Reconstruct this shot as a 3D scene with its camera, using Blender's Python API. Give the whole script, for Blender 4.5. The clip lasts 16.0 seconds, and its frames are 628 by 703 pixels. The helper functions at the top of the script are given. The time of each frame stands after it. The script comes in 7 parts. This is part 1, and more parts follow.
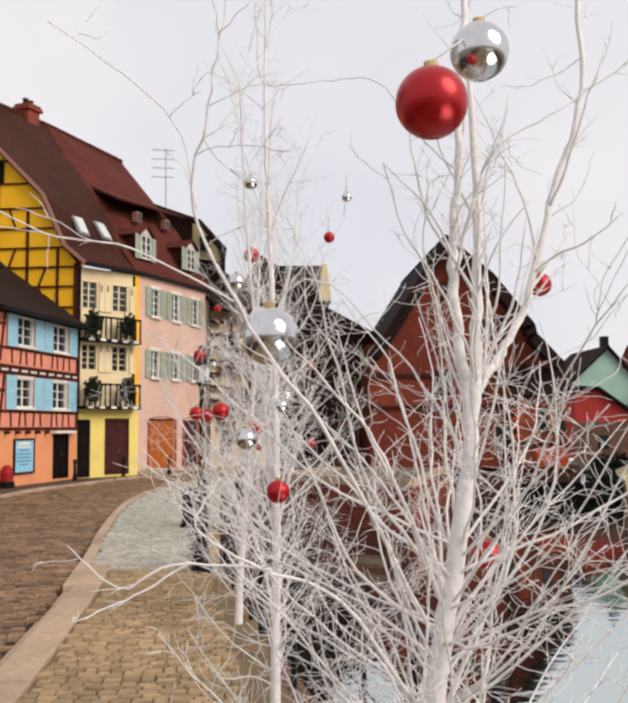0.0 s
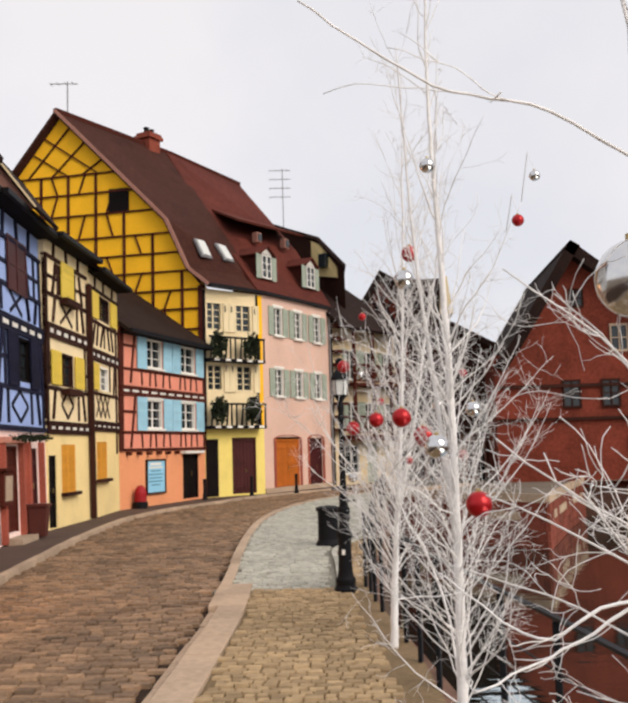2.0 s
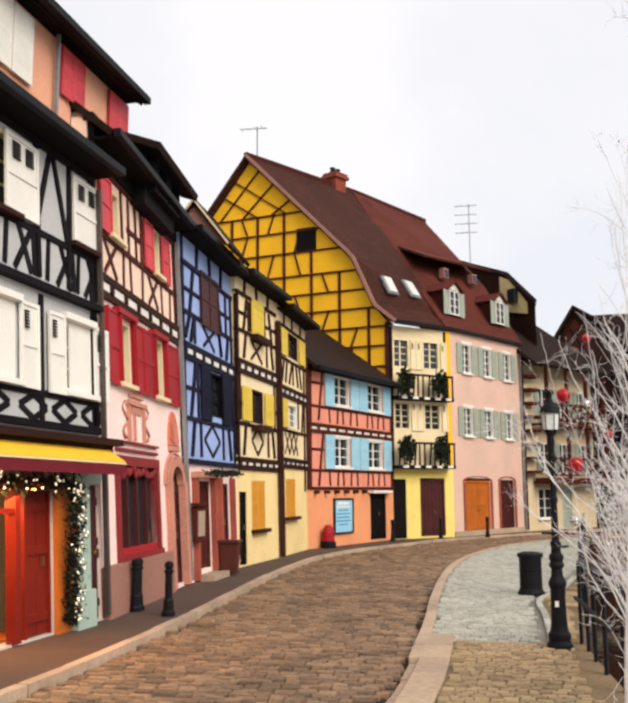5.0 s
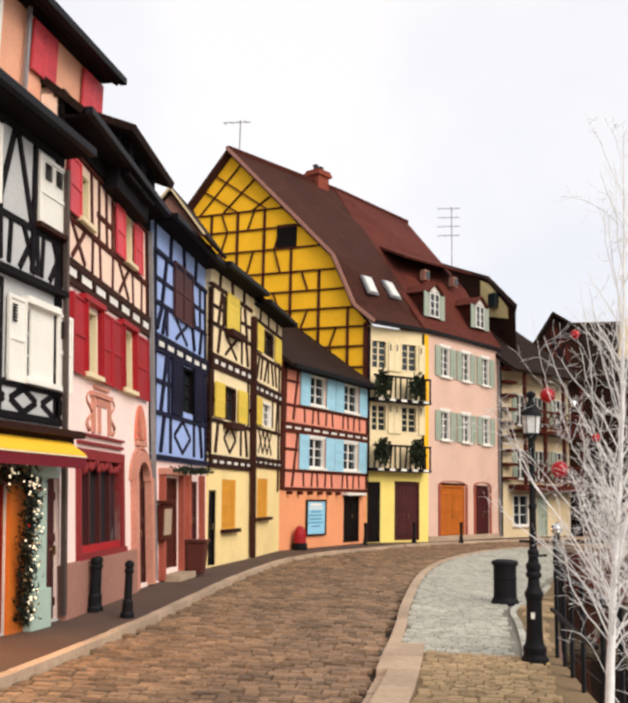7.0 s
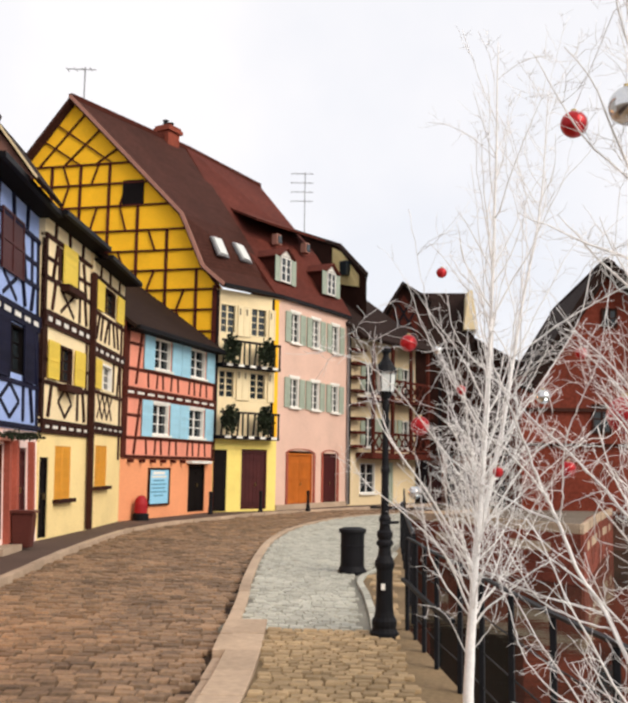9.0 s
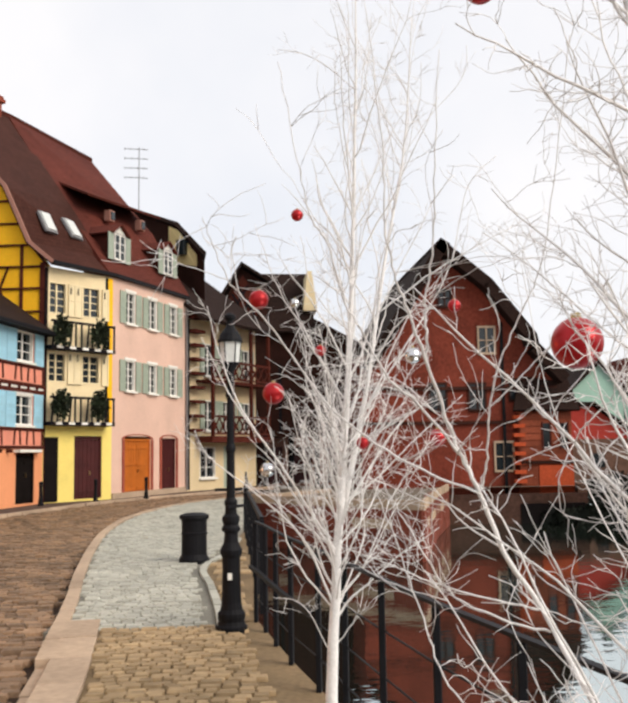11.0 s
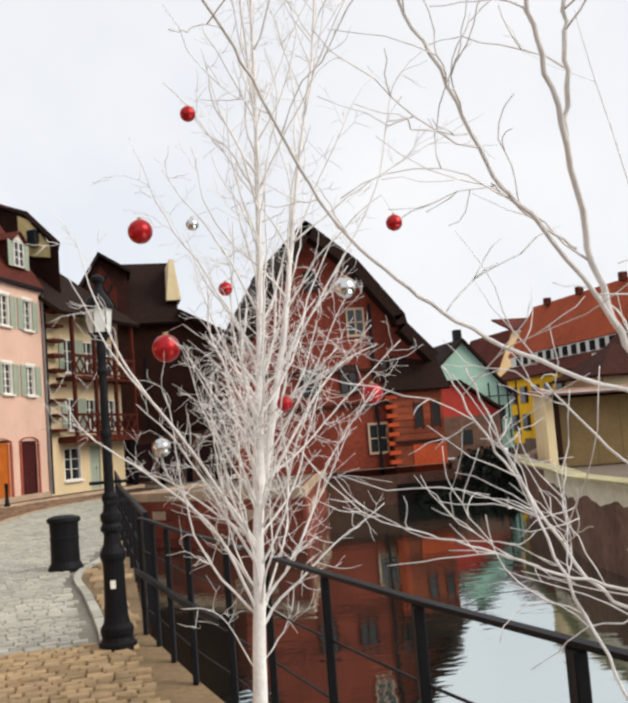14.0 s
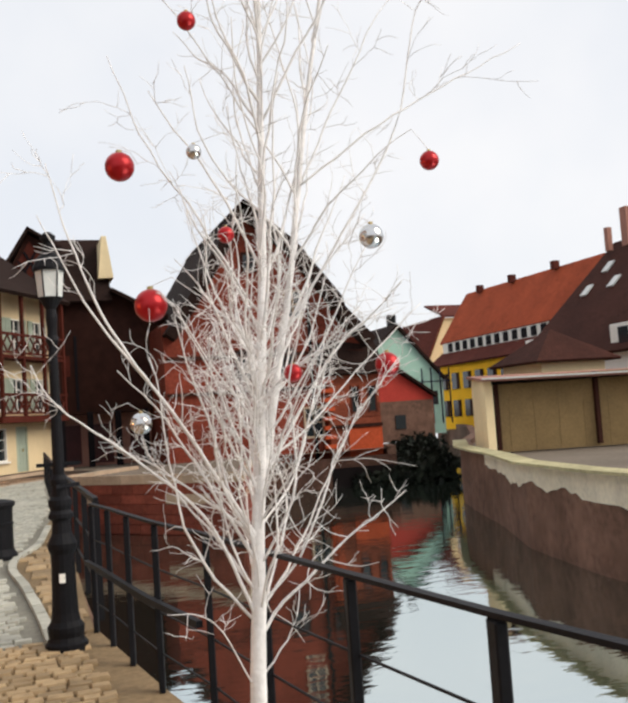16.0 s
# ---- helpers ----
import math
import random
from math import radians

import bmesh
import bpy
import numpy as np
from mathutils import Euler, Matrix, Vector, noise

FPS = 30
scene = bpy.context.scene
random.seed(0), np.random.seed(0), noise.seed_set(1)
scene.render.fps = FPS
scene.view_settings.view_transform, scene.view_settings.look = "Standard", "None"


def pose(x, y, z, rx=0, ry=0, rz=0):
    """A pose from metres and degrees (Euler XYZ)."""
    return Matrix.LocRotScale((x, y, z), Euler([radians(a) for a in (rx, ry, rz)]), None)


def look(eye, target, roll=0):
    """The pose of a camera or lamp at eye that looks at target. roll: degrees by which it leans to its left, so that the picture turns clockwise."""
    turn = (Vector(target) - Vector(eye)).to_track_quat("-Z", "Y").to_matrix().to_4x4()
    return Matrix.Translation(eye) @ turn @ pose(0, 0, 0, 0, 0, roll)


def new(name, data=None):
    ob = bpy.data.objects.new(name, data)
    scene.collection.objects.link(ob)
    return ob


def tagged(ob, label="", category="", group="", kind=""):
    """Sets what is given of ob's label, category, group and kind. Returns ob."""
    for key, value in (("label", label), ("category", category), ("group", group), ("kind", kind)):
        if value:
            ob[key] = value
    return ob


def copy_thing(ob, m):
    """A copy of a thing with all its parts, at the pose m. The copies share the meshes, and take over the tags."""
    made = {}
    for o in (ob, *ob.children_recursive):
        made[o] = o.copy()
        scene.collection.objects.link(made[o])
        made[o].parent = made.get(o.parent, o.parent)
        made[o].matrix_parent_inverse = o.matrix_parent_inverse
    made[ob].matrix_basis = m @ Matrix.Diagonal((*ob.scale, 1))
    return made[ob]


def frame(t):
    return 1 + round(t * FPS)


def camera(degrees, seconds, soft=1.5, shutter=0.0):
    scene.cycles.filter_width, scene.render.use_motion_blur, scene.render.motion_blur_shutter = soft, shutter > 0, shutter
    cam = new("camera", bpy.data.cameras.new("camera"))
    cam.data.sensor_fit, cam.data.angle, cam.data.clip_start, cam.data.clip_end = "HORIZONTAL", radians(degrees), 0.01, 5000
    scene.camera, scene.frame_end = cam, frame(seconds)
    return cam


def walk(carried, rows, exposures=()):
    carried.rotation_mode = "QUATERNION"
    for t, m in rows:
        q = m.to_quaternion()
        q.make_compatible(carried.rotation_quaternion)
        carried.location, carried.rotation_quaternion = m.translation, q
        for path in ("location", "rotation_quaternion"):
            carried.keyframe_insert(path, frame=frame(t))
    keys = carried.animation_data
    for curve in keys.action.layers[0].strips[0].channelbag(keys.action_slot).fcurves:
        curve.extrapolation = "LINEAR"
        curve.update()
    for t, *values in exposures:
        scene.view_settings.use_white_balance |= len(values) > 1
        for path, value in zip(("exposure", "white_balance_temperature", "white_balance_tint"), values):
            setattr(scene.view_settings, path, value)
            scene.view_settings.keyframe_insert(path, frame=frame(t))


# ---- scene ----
cam = camera(37.3, 16.0, soft=3.2)
PATH = [
    (0, (-1.012, -0.042, 2.048), (-0.901, 1.948, 2.213), -0.4),
    (0.5, (-1.084, 0.048, 2.038), (-1.059, 2.038, 2.231), -0.5),
    (1, (-1.184, 0.147, 2.014), (-1.195, 2.135, 2.229), -1.1),
    (1.5, (-1.275, 0.269, 2.021), (-1.332, 2.258, 2.229), -1.8),
    (2, (-1.329, 0.389, 2.008), (-1.467, 2.373, 2.214), -1.6),
    (2.5, (-1.356, 0.514, 2.023), (-1.585, 2.487, 2.255), -1.1),
    (3, (-1.431, 0.62, 2.001), (-1.724, 2.581, 2.267), -1.0),
    (3.5, (-1.536, 0.748, 1.987), (-1.879, 2.696, 2.277), -1.3),
    (4, (-1.588, 0.864, 1.984), (-1.994, 2.799, 2.281), -1.4),
    (4.5, (-1.637, 1.001, 1.969), (-2.153, 2.91, 2.267), -0.5),
    (7, (-1.757, 1.738, 1.947), (-2.232, 3.657, 2.25), 1.1),
    (7.5, (-1.741, 1.992, 1.94), (-2.18, 3.923, 2.224), 1.8),
    (8, (-1.755, 2.276, 1.92), (-2.156, 4.217, 2.188), 2.5),
    (8.5, (-1.799, 2.574, 1.885), (-2.098, 4.535, 2.142), 1.9),
    (9, (-1.868, 2.909, 1.871), (-2.028, 4.887, 2.117), 0.9),
    (9.5, (-1.903, 3.161, 1.85), (-1.984, 5.146, 2.087), 0.5),
    (10, (-1.917, 3.396, 1.848), (-1.936, 5.381, 2.091), 0.7),
    (12.5, (-1.961, 4.635, 1.699), (-1.539, 6.584, 1.851), -3.2),
    (13, (-1.988, 4.844, 1.687), (-1.563, 6.791, 1.856), -2.9),
    (13.5, (-2.038, 5.046, 1.687), (-1.581, 6.985, 1.87), -3.4),
    (14, (-2.036, 5.249, 1.665), (-1.56, 7.183, 1.85), -4.5),
    (14.5, (-2.039, 5.445, 1.672), (-1.569, 7.379, 1.872), -4.5),
    (15, (-2.088, 5.638, 1.662), (-1.612, 7.57, 1.865), -3.6),
    (15.5, (-2.158, 5.873, 1.642), (-1.613, 7.789, 1.825), -3.7),
    (16, (-2.228, 6.065, 1.653), (-1.607, 7.961, 1.794), -3.9),
]
walk(cam, [(t, look(eye, aim, roll)) for t, eye, aim, roll in PATH], [(0, -0.12, 6600, 15), (1.0, -0.16, 6600, 15), (2.5, -0.02, 6600, 14), (4.5, 0.10, 6600, 13), (10.0, 0.13, 6600, 13), (12.5, 0.05, 6500, 11), (16.0, 0.05, 6500, 11)])


# ---------- world and light ----------
world = bpy.data.worlds.new("overcast_sky")
scene.world = world
world.use_nodes = True
wn, wl = world.node_tree.nodes, world.node_tree.links
bg = wn["Background"]
sky = wn.new("ShaderNodeTexSky")
sky.sky_type, sky.sun_disc = "NISHITA", False
sky.sun_elevation, sky.sun_rotation = radians(36), radians(125)
sky_gain = wn.new("ShaderNodeVectorMath")
sky_gain.operation = "SCALE"
sky_gain.inputs["Scale"].default_value = 0.1
wl.new(sky.outputs[0], sky_gain.inputs[0])
cloud_noise = wn.new("ShaderNodeTexNoise")
cloud_noise.inputs["Scale"].default_value, cloud_noise.inputs["Detail"].default_value = 2.2, 5
cloud_ramp = wn.new("ShaderNodeValToRGB")
cloud_ramp.color_ramp.elements[0].position, cloud_ramp.color_ramp.elements[0].color = 0.38, (0.85, 0.885, 0.93, 1)
cloud_ramp.color_ramp.elements[1].position, cloud_ramp.color_ramp.elements[1].color = 0.62, (1.0, 1.0, 1.0, 1)
wcoord = wn.new("ShaderNodeTexCoord")
wl.new(wcoord.outputs["Generated"], cloud_noise.inputs["Vector"])
wl.new(cloud_noise.outputs[0], cloud_ramp.inputs[0])
wmix = wn.new("ShaderNodeMixRGB")
wmix.inputs[0].default_value = 0.9
wl.new(sky_gain.outputs[0], wmix.inputs[1])
wl.new(cloud_ramp.outputs[0], wmix.inputs[2])
wl.new(wmix.outputs[0], bg.inputs[0])
bg.inputs[1].default_value = 1.0

sun_data = bpy.data.lights.new("sun", "SUN")
sun_data.energy, sun_data.angle, sun_data.color = 2.5, radians(40), (1.0, 0.91, 0.78)
sun = new("sun", sun_data)
sun.matrix_world = look((45, -32, 40), (0, 0, 0))

# ---------- materials ----------
MATS = {}


def surf(name, c, rough=0.8, vary=0.25, s1=0.8, s2=14.0, bump=0.25, rnd=0.0, metal=0.0, grime=0.0, spec=0.22):
    """A matt surface: two scales of noise on the colour, fine relief, some piece-to-piece change, blotches of grime."""
    m = bpy.data.materials.new(name)
    m.use_nodes = True
    nt, ln = m.node_tree.nodes, m.node_tree.links
    b = nt["Principled BSDF"]
    b.inputs["Roughness"].default_value, b.inputs["Metallic"].default_value = rough, metal
    b.inputs["Specular IOR Level"].default_value = spec
    geo = nt.new("ShaderNodeNewGeometry")
    n1, n2 = nt.new("ShaderNodeTexNoise"), nt.new("ShaderNodeTexNoise")
    for n, s, d in ((n1, s1, 5), (n2, s2, 6)):
        n.inputs["Scale"].default_value, n.inputs["Detail"].default_value = s, d
        ln.new(geo.outputs["Position"], n.inputs["Vector"])
    add = nt.new("ShaderNodeMath")
    add.operation = "ADD"
    ln.new(n1.outputs[0], add.inputs[0])
    ln.new(n2.outputs[0], add.inputs[1])
    val = nt.new("ShaderNodeMapRange")
    val.inputs[1].default_value, val.inputs[2].default_value = 0.65, 1.35
    val.inputs[3].default_value, val.inputs[4].default_value = 1 - vary, 1 + vary
    ln.new(add.outputs[0], val.inputs[0])
    last = val.outputs[0]
    if rnd:
        oi = nt.new("ShaderNodeObjectInfo")
        isl = nt.new("ShaderNodeMath")
        isl.operation = "ADD"
        ln.new(oi.outputs["Random"], isl.inputs[0])
        ln.new(geo.outputs["Random Per Island"], isl.inputs[1])
        fr = nt.new("ShaderNodeMath")
        fr.operation = "FRACT"
        ln.new(isl.outputs[0], fr.inputs[0])
        mr = nt.new("ShaderNodeMapRange")
        mr.inputs[3].default_value, mr.inputs[4].default_value = 1 - rnd, 1 + rnd
        ln.new(fr.outputs[0], mr.inputs[0])
        mul = nt.new("ShaderNodeMath")
        mul.operation = "MULTIPLY"
        ln.new(last, mul.inputs[0])
        ln.new(mr.outputs[0], mul.inputs[1])
        last = mul.outputs[0]
    sc = nt.new("ShaderNodeVectorMath")
    sc.operation = "SCALE"
    sc.inputs[0].default_value = c
    ln.new(last, sc.inputs["Scale"])
    col = sc.outputs[0]
    if grime:
        n3 = nt.new("ShaderNodeTexNoise")
        n3.inputs["Scale"].default_value, n3.inputs["Detail"].default_value = 0.5, 8
        n3.inputs["Roughness"].default_value = 0.7
        ln.new(geo.outputs["Position"], n3.inputs["Vector"])
        rp = nt.new("ShaderNodeValToRGB")
        rp.color_ramp.elements[0].position, rp.color_ramp.elements[1].position = 0.5, 0.75
        rp.color_ramp.elements[1].color = (grime, grime, grime, 1)
        ln.new(n3.outputs[0], rp.inputs[0])
        mx = nt.new("ShaderNodeMixRGB")
        mx.inputs[2].default_value = (c[0] * 0.45, c[1] * 0.43, c[2] * 0.4, 1)
        ln.new(rp.outputs[0], mx.inputs[0])
        ln.new(col, mx.inputs[1])
        col = mx.outputs[0]
    ln.new(col, b.inputs["Base Color"])
    bp = nt.new("ShaderNodeBump")
    bp.inputs["Strength"].default_value, bp.inputs["Distance"].default_value = bump, 0.02
    ln.new(n2.outputs[0], bp.inputs["Height"])
    ln.new(bp.outputs[0], b.inputs["Normal"])
    MATS[name] = m
    return m


def tiles(name, c, course=0.17, vary=0.3):
    """Plain clay tiles: courses and staggered joints in relief and tone."""
    m = surf(name, c, 0.92, vary, 0.35, 6, 0.2, grime=0.7, spec=0.15)
    nt, ln = m.node_tree.nodes, m.node_tree.links
    b = nt["Principled BSDF"]
    tc = nt.new("ShaderNodeUVMap")
    br = nt.new("ShaderNodeTexBrick")
    br.inputs["Scale"].default_value = 1.0
    br.inputs["Brick Width"].default_value, br.inputs["Row Height"].default_value = course, course
    br.inputs["Mortar Size"].default_value = 0.012
    br.inputs["Color1"].default_value, br.inputs["Color2"].default_value = (1, 1, 1, 1), (0.72, 0.72, 0.72, 1)
    br.inputs["Mortar"].default_value = (0.35, 0.35, 0.35, 1)
    ln.new(tc.outputs[0], br.inputs["Vector"])
    mx = nt.new("ShaderNodeMixRGB")
    mx.blend_type, mx.inputs[0].default_value = "MULTIPLY", 0.75
    src = b.inputs["Base Color"].links[0].from_socket
    ln.new(src, mx.inputs[1])
    ln.new(br.outputs[0], mx.inputs[2])
    ln.new(mx.outputs[0], b.inputs["Base Color"])
    bp = nt.new("ShaderNodeBump")
    bp.inputs["Strength"].default_value, bp.inputs["Distance"].default_value = 0.6, 0.03
    ln.new(br.outputs["Fac"], bp.inputs["Height"])
    bp.invert = True
    ln.new(bp.outputs[0], b.inputs["Normal"])
    return m


PLASTER = dict(rough=0.9, vary=0.10, s1=0.6, s2=18, bump=0.18, grime=0.25)
m_grey_plaster = surf("grey_plaster", (0.50, 0.51, 0.51), **PLASTER)
m_pink = surf("pale_pink_plaster", (0.93, 0.73, 0.67), **PLASTER)
m_pink_upper = surf("peach_plaster", (0.90, 0.66, 0.52), **PLASTER)
m_apricot = surf("apricot_plaster", (0.80, 0.40, 0.26), **PLASTER)
m_blue = surf("blue_plaster", (0.33, 0.44, 0.76), **PLASTER)
m_cream = surf("cream_plaster", (0.85, 0.70, 0.43), **PLASTER)
m_pale_yellow = surf("pale_yellow_plaster", (0.87, 0.68, 0.32), **PLASTER)
m_salmon = surf("salmon_plaster", (0.76, 0.29, 0.20), **PLASTER)
m_orange = surf("orange_plaster", (0.80, 0.33, 0.16), **PLASTER)
m_gold = surf("golden_yellow_plaster", (0.94, 0.50, 0.02), **PLASTER)
m_lemon = surf("lemon_plaster", (0.85, 0.69, 0.20), **PLASTER)
m_rose = surf("rose_plaster", (0.70, 0.475, 0.38), **PLASTER)
m_sand = surf("sand_plaster", (0.72, 0.58, 0.36), **PLASTER)
m_brownpink = surf("brown_pink_plinth", (0.34, 0.17, 0.13), 0.9, 0.15, 1, 14, 0.3, grime=0.4)
m_timber = surf("dark_brown_timber", (0.036, 0.013, 0.009), 0.75, 0.35, 2, 30, 0.4, rnd=0.25, spec=0.1)
m_timber_black = surf("black_timber", (0.010, 0.008, 0.010), 0.75, 0.35, 2, 30, 0.4, rnd=0.25, spec=0.1)
m_timber_red = surf("red_brown_timber", (0.075, 0.017, 0.011), 0.75, 0.3, 2, 30, 0.4, rnd=0.2, spec=0.1)
m_timber_navy = surf("navy_timber", (0.012, 0.013, 0.032), 0.7, 0.3, 2, 30, 0.4, rnd=0.2, spec=0.1)
m_white_wood = surf("white_painted_wood", (0.80, 0.78, 0.72), 0.6, 0.08, 2, 30, 0.15, rnd=0.05)
m_cream_wood = surf("cream_painted_wood", (0.78, 0.66, 0.42), 0.6, 0.08, 2, 30, 0.15)
m_red_wood = surf("crimson_painted_wood", (0.36, 0.015, 0.022), 0.5, 0.15, 2, 30, 0.15, rnd=0.1)
m_coral_wood = surf("coral_painted_wood", (0.60, 0.06, 0.075), 0.5, 0.15, 2, 30, 0.15, rnd=0.1)
m_sky_wood = surf("light_blue_painted_wood", (0.36, 0.64, 0.78), 0.5, 0.08, 2, 30, 0.12, rnd=0.06)
m_sage_wood = surf("sage_painted_wood", (0.36, 0.42, 0.34), 0.55, 0.10, 2, 30, 0.12, rnd=0.06)
m_yellow_wood = surf("yellow_painted_wood", (0.78, 0.58, 0.09), 0.55, 0.10, 2, 30, 0.12, rnd=0.06)
m_amber_wood = surf("amber_painted_wood", (0.72, 0.33, 0.04), 0.55, 0.12, 2, 30, 0.12, rnd=0.06)
m_orange_wood = surf("orange_brown_door_wood", (0.47, 0.13, 0.02), 0.5, 0.2, 2, 25, 0.2, rnd=0.08)
m_dark_door = surf("dark_maroon_door_wood", (0.060, 0.014, 0.014), 0.5, 0.25, 2, 25, 0.2, rnd=0.1)
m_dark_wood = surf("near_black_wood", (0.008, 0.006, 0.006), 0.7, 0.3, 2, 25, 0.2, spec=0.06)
m_red_stone = surf("red_sandstone", (0.34, 0.085, 0.055), 0.85, 0.2, 1.5, 18, 0.35, grime=0.4)
m_crimson_stone = surf("crimson_painted_stone", (0.24, 0.026, 0.028), 0.7, 0.2, 1.5, 18, 0.3, grime=0.4)
m_coral_stone = surf("coral_painted_stone", (0.66, 0.19, 0.12), 0.85, 0.2, 1.5, 18, 0.3, grime=0.35)
m_pale_red_stone = surf("faded_red_sandstone", (0.56, 0.25, 0.18), 0.85, 0.2, 1.5, 18, 0.35, grime=0.4)
m_red_wall = surf("brick_red_plaster", (0.18, 0.037, 0.021), 0.9, 0.45, 0.45, 6, 0.35, grime=0.9)
m_orange_wall = surf("orange_red_plaster", (0.50, 0.085, 0.03), 0.9, 0.28, 0.5, 9, 0.3, grime=0.6)
m_rust_boards = surf("rust_red_boards", (0.24, 0.058, 0.028), 0.8, 0.4, 0.8, 12, 0.4, rnd=0.3, grime=0.6)
m_foot_dark = surf("very_dark_brown_masonry", (0.055, 0.026, 0.018), 0.85, 0.5, 0.7, 6, 0.5, rnd=0.2, grime=0.8)
m_red_house = surf("faded_red_plaster", (0.46, 0.055, 0.04), 0.9, 0.2, 0.6, 9, 0.3, grime=0.5)
m_mint = surf("mint_plaster", (0.42, 0.66, 0.55), **PLASTER)
m_roof_brown = tiles("brown_roof_tiles", (0.066, 0.023, 0.016))
m_roof_red = tiles("red_roof_tiles", (0.125, 0.030, 0.020))
m_roof_bright = tiles("bright_red_roof_tiles", (0.42, 0.085, 0.035))
m_roof_dark = tiles("dark_roof_tiles", (0.026, 0.013, 0.010))
m_brick = surf("chimney_brick", (0.23, 0.055, 0.033), 0.9, 0.3, 2, 12, 0.4, rnd=0.2)
m_iron = surf("black_painted_iron", (0.007, 0.007, 0.009), 0.55, 0.3, 3, 40, 0.15, spec=0.14)
m_lead = surf("grey_zinc", (0.30, 0.30, 0.31), 0.5, 0.2, 2, 20, 0.1, metal=0.6)
m_lead_dark = surf("weathered_brown_zinc", (0.10, 0.075, 0.065), 0.6, 0.25, 2, 20, 0.1, metal=0.3)
m_quay_red = surf("red_sandstone_quay", (0.19, 0.048, 0.030), 0.9, 0.35, 0.7, 7, 0.5, rnd=0.2, grime=0.7)
m_quay_brown = surf("brown_canal_wall_render", (0.165, 0.093, 0.066), 0.9, 0.5, 0.6, 4, 0.5, grime=1.0)
m_mossy_coping = surf("mossy_pale_coping", (0.42, 0.38, 0.22), 0.9, 0.4, 0.8, 8, 0.4, grime=0.6)
m_pale_render = surf("flaking_white_render", (0.74, 0.68, 0.54), 0.9, 0.2, 0.7, 8, 0.3, grime=0.6)
m_cobble = surf("brown_cobblestone", (0.222, 0.138, 0.078), 0.6, 0.5, 0.9, 22, 0.6, rnd=0.40, spec=0.5)
m_joint = surf("dark_joint_sand", (0.035, 0.020, 0.013), 0.95, 0.3, 1, 20, 0.4)
m_tan_sett = surf("tan_sett", (0.36, 0.258, 0.145), 0.75, 0.28, 0.6, 10, 0.3, rnd=0.28)
m_tan_joint = surf("tan_joint", (0.20, 0.14, 0.078), 0.95, 0.3, 1, 20, 0.4)
m_grey_sett = surf("grey_green_sett", (0.42, 0.415, 0.355), 0.7, 0.22, 0.6, 10, 0.25, rnd=0.2)
m_grey_joint = surf("grey_joint", (0.215, 0.205, 0.170), 0.95, 0.3, 1, 20, 0.4)
m_kerb = surf("pale_sandstone_kerb", (0.44, 0.33, 0.235), 0.8, 0.2, 0.9, 12, 0.3, rnd=0.12, grime=0.4)
m_asphalt = surf("brown_asphalt", (0.095, 0.062, 0.048), 0.9, 0.28, 0.6, 40, 0.4, grime=0.3)
m_ground = surf("town_ground", (0.17, 0.14, 0.11), 0.95, 0.3, 0.3, 6, 0.3)
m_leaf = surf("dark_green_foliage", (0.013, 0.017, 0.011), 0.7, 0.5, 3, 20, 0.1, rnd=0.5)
m_dark_leaf = surf("blackish_ivy", (0.020, 0.028, 0.014), 0.7, 0.5, 3, 20, 0.1, rnd=0.5)
m_white_branch = surf("white_sprayed_bark", (0.81, 0.79, 0.775), 0.85, 0.12, 6, 40, 0.35)
m_red_ball = surf("glossy_red_bauble", (0.40, 0.004, 0.008), 0.30, 0.06, 2, 20, 0.0, metal=0.45, spec=0.6)
m_silver_ball = surf("mirror_silver_bauble", (0.66, 0.66, 0.66), 0.16, 0.05, 2, 20, 0.0, metal=1.0)
m_brass = surf("brass_cap", (0.55, 0.42, 0.20), 0.35, 0.1, 5, 30, 0.0, metal=1.0)
m_awning = surf("yellow_awning_cloth", (0.85, 0.50, 0.03), 0.8, 0.08, 1, 30, 0.1)
m_maroon_cloth = surf("maroon_valance_cloth", (0.16, 0.012, 0.022), 0.8, 0.15, 1, 30, 0.1)
m_shop_red = surf("bright_red_shopfront", (0.17, 0.014, 0.008), 0.4, 0.12, 2, 20, 0.1)
m_shop_green = surf("pale_green_pilaster_paint", (0.38, 0.50, 0.43), 0.6, 0.1, 1, 20, 0.1, grime=0.3)
m_sign_blue = surf("sky_blue_notice_board", (0.30, 0.62, 0.82), 0.5, 0.06, 1, 20, 0.05)
m_text = surf("grey_blue_lettering", (0.12, 0.30, 0.42), 0.6, 0.05, 1, 20, 0.0)
m_bin_brown = surf("brown_plastic_bin", (0.10, 0.028, 0.022), 0.5, 0.15, 2, 20, 0.1)
m_lantern = surf("frosted_lantern_glass", (0.62, 0.64, 0.62), 0.35, 0.06, 3, 20, 0.0)
m_shed = surf("olive_tan_shed_boards", (0.24, 0.165, 0.075), 0.8, 0.2, 0.7, 12, 0.2, grime=0.5)

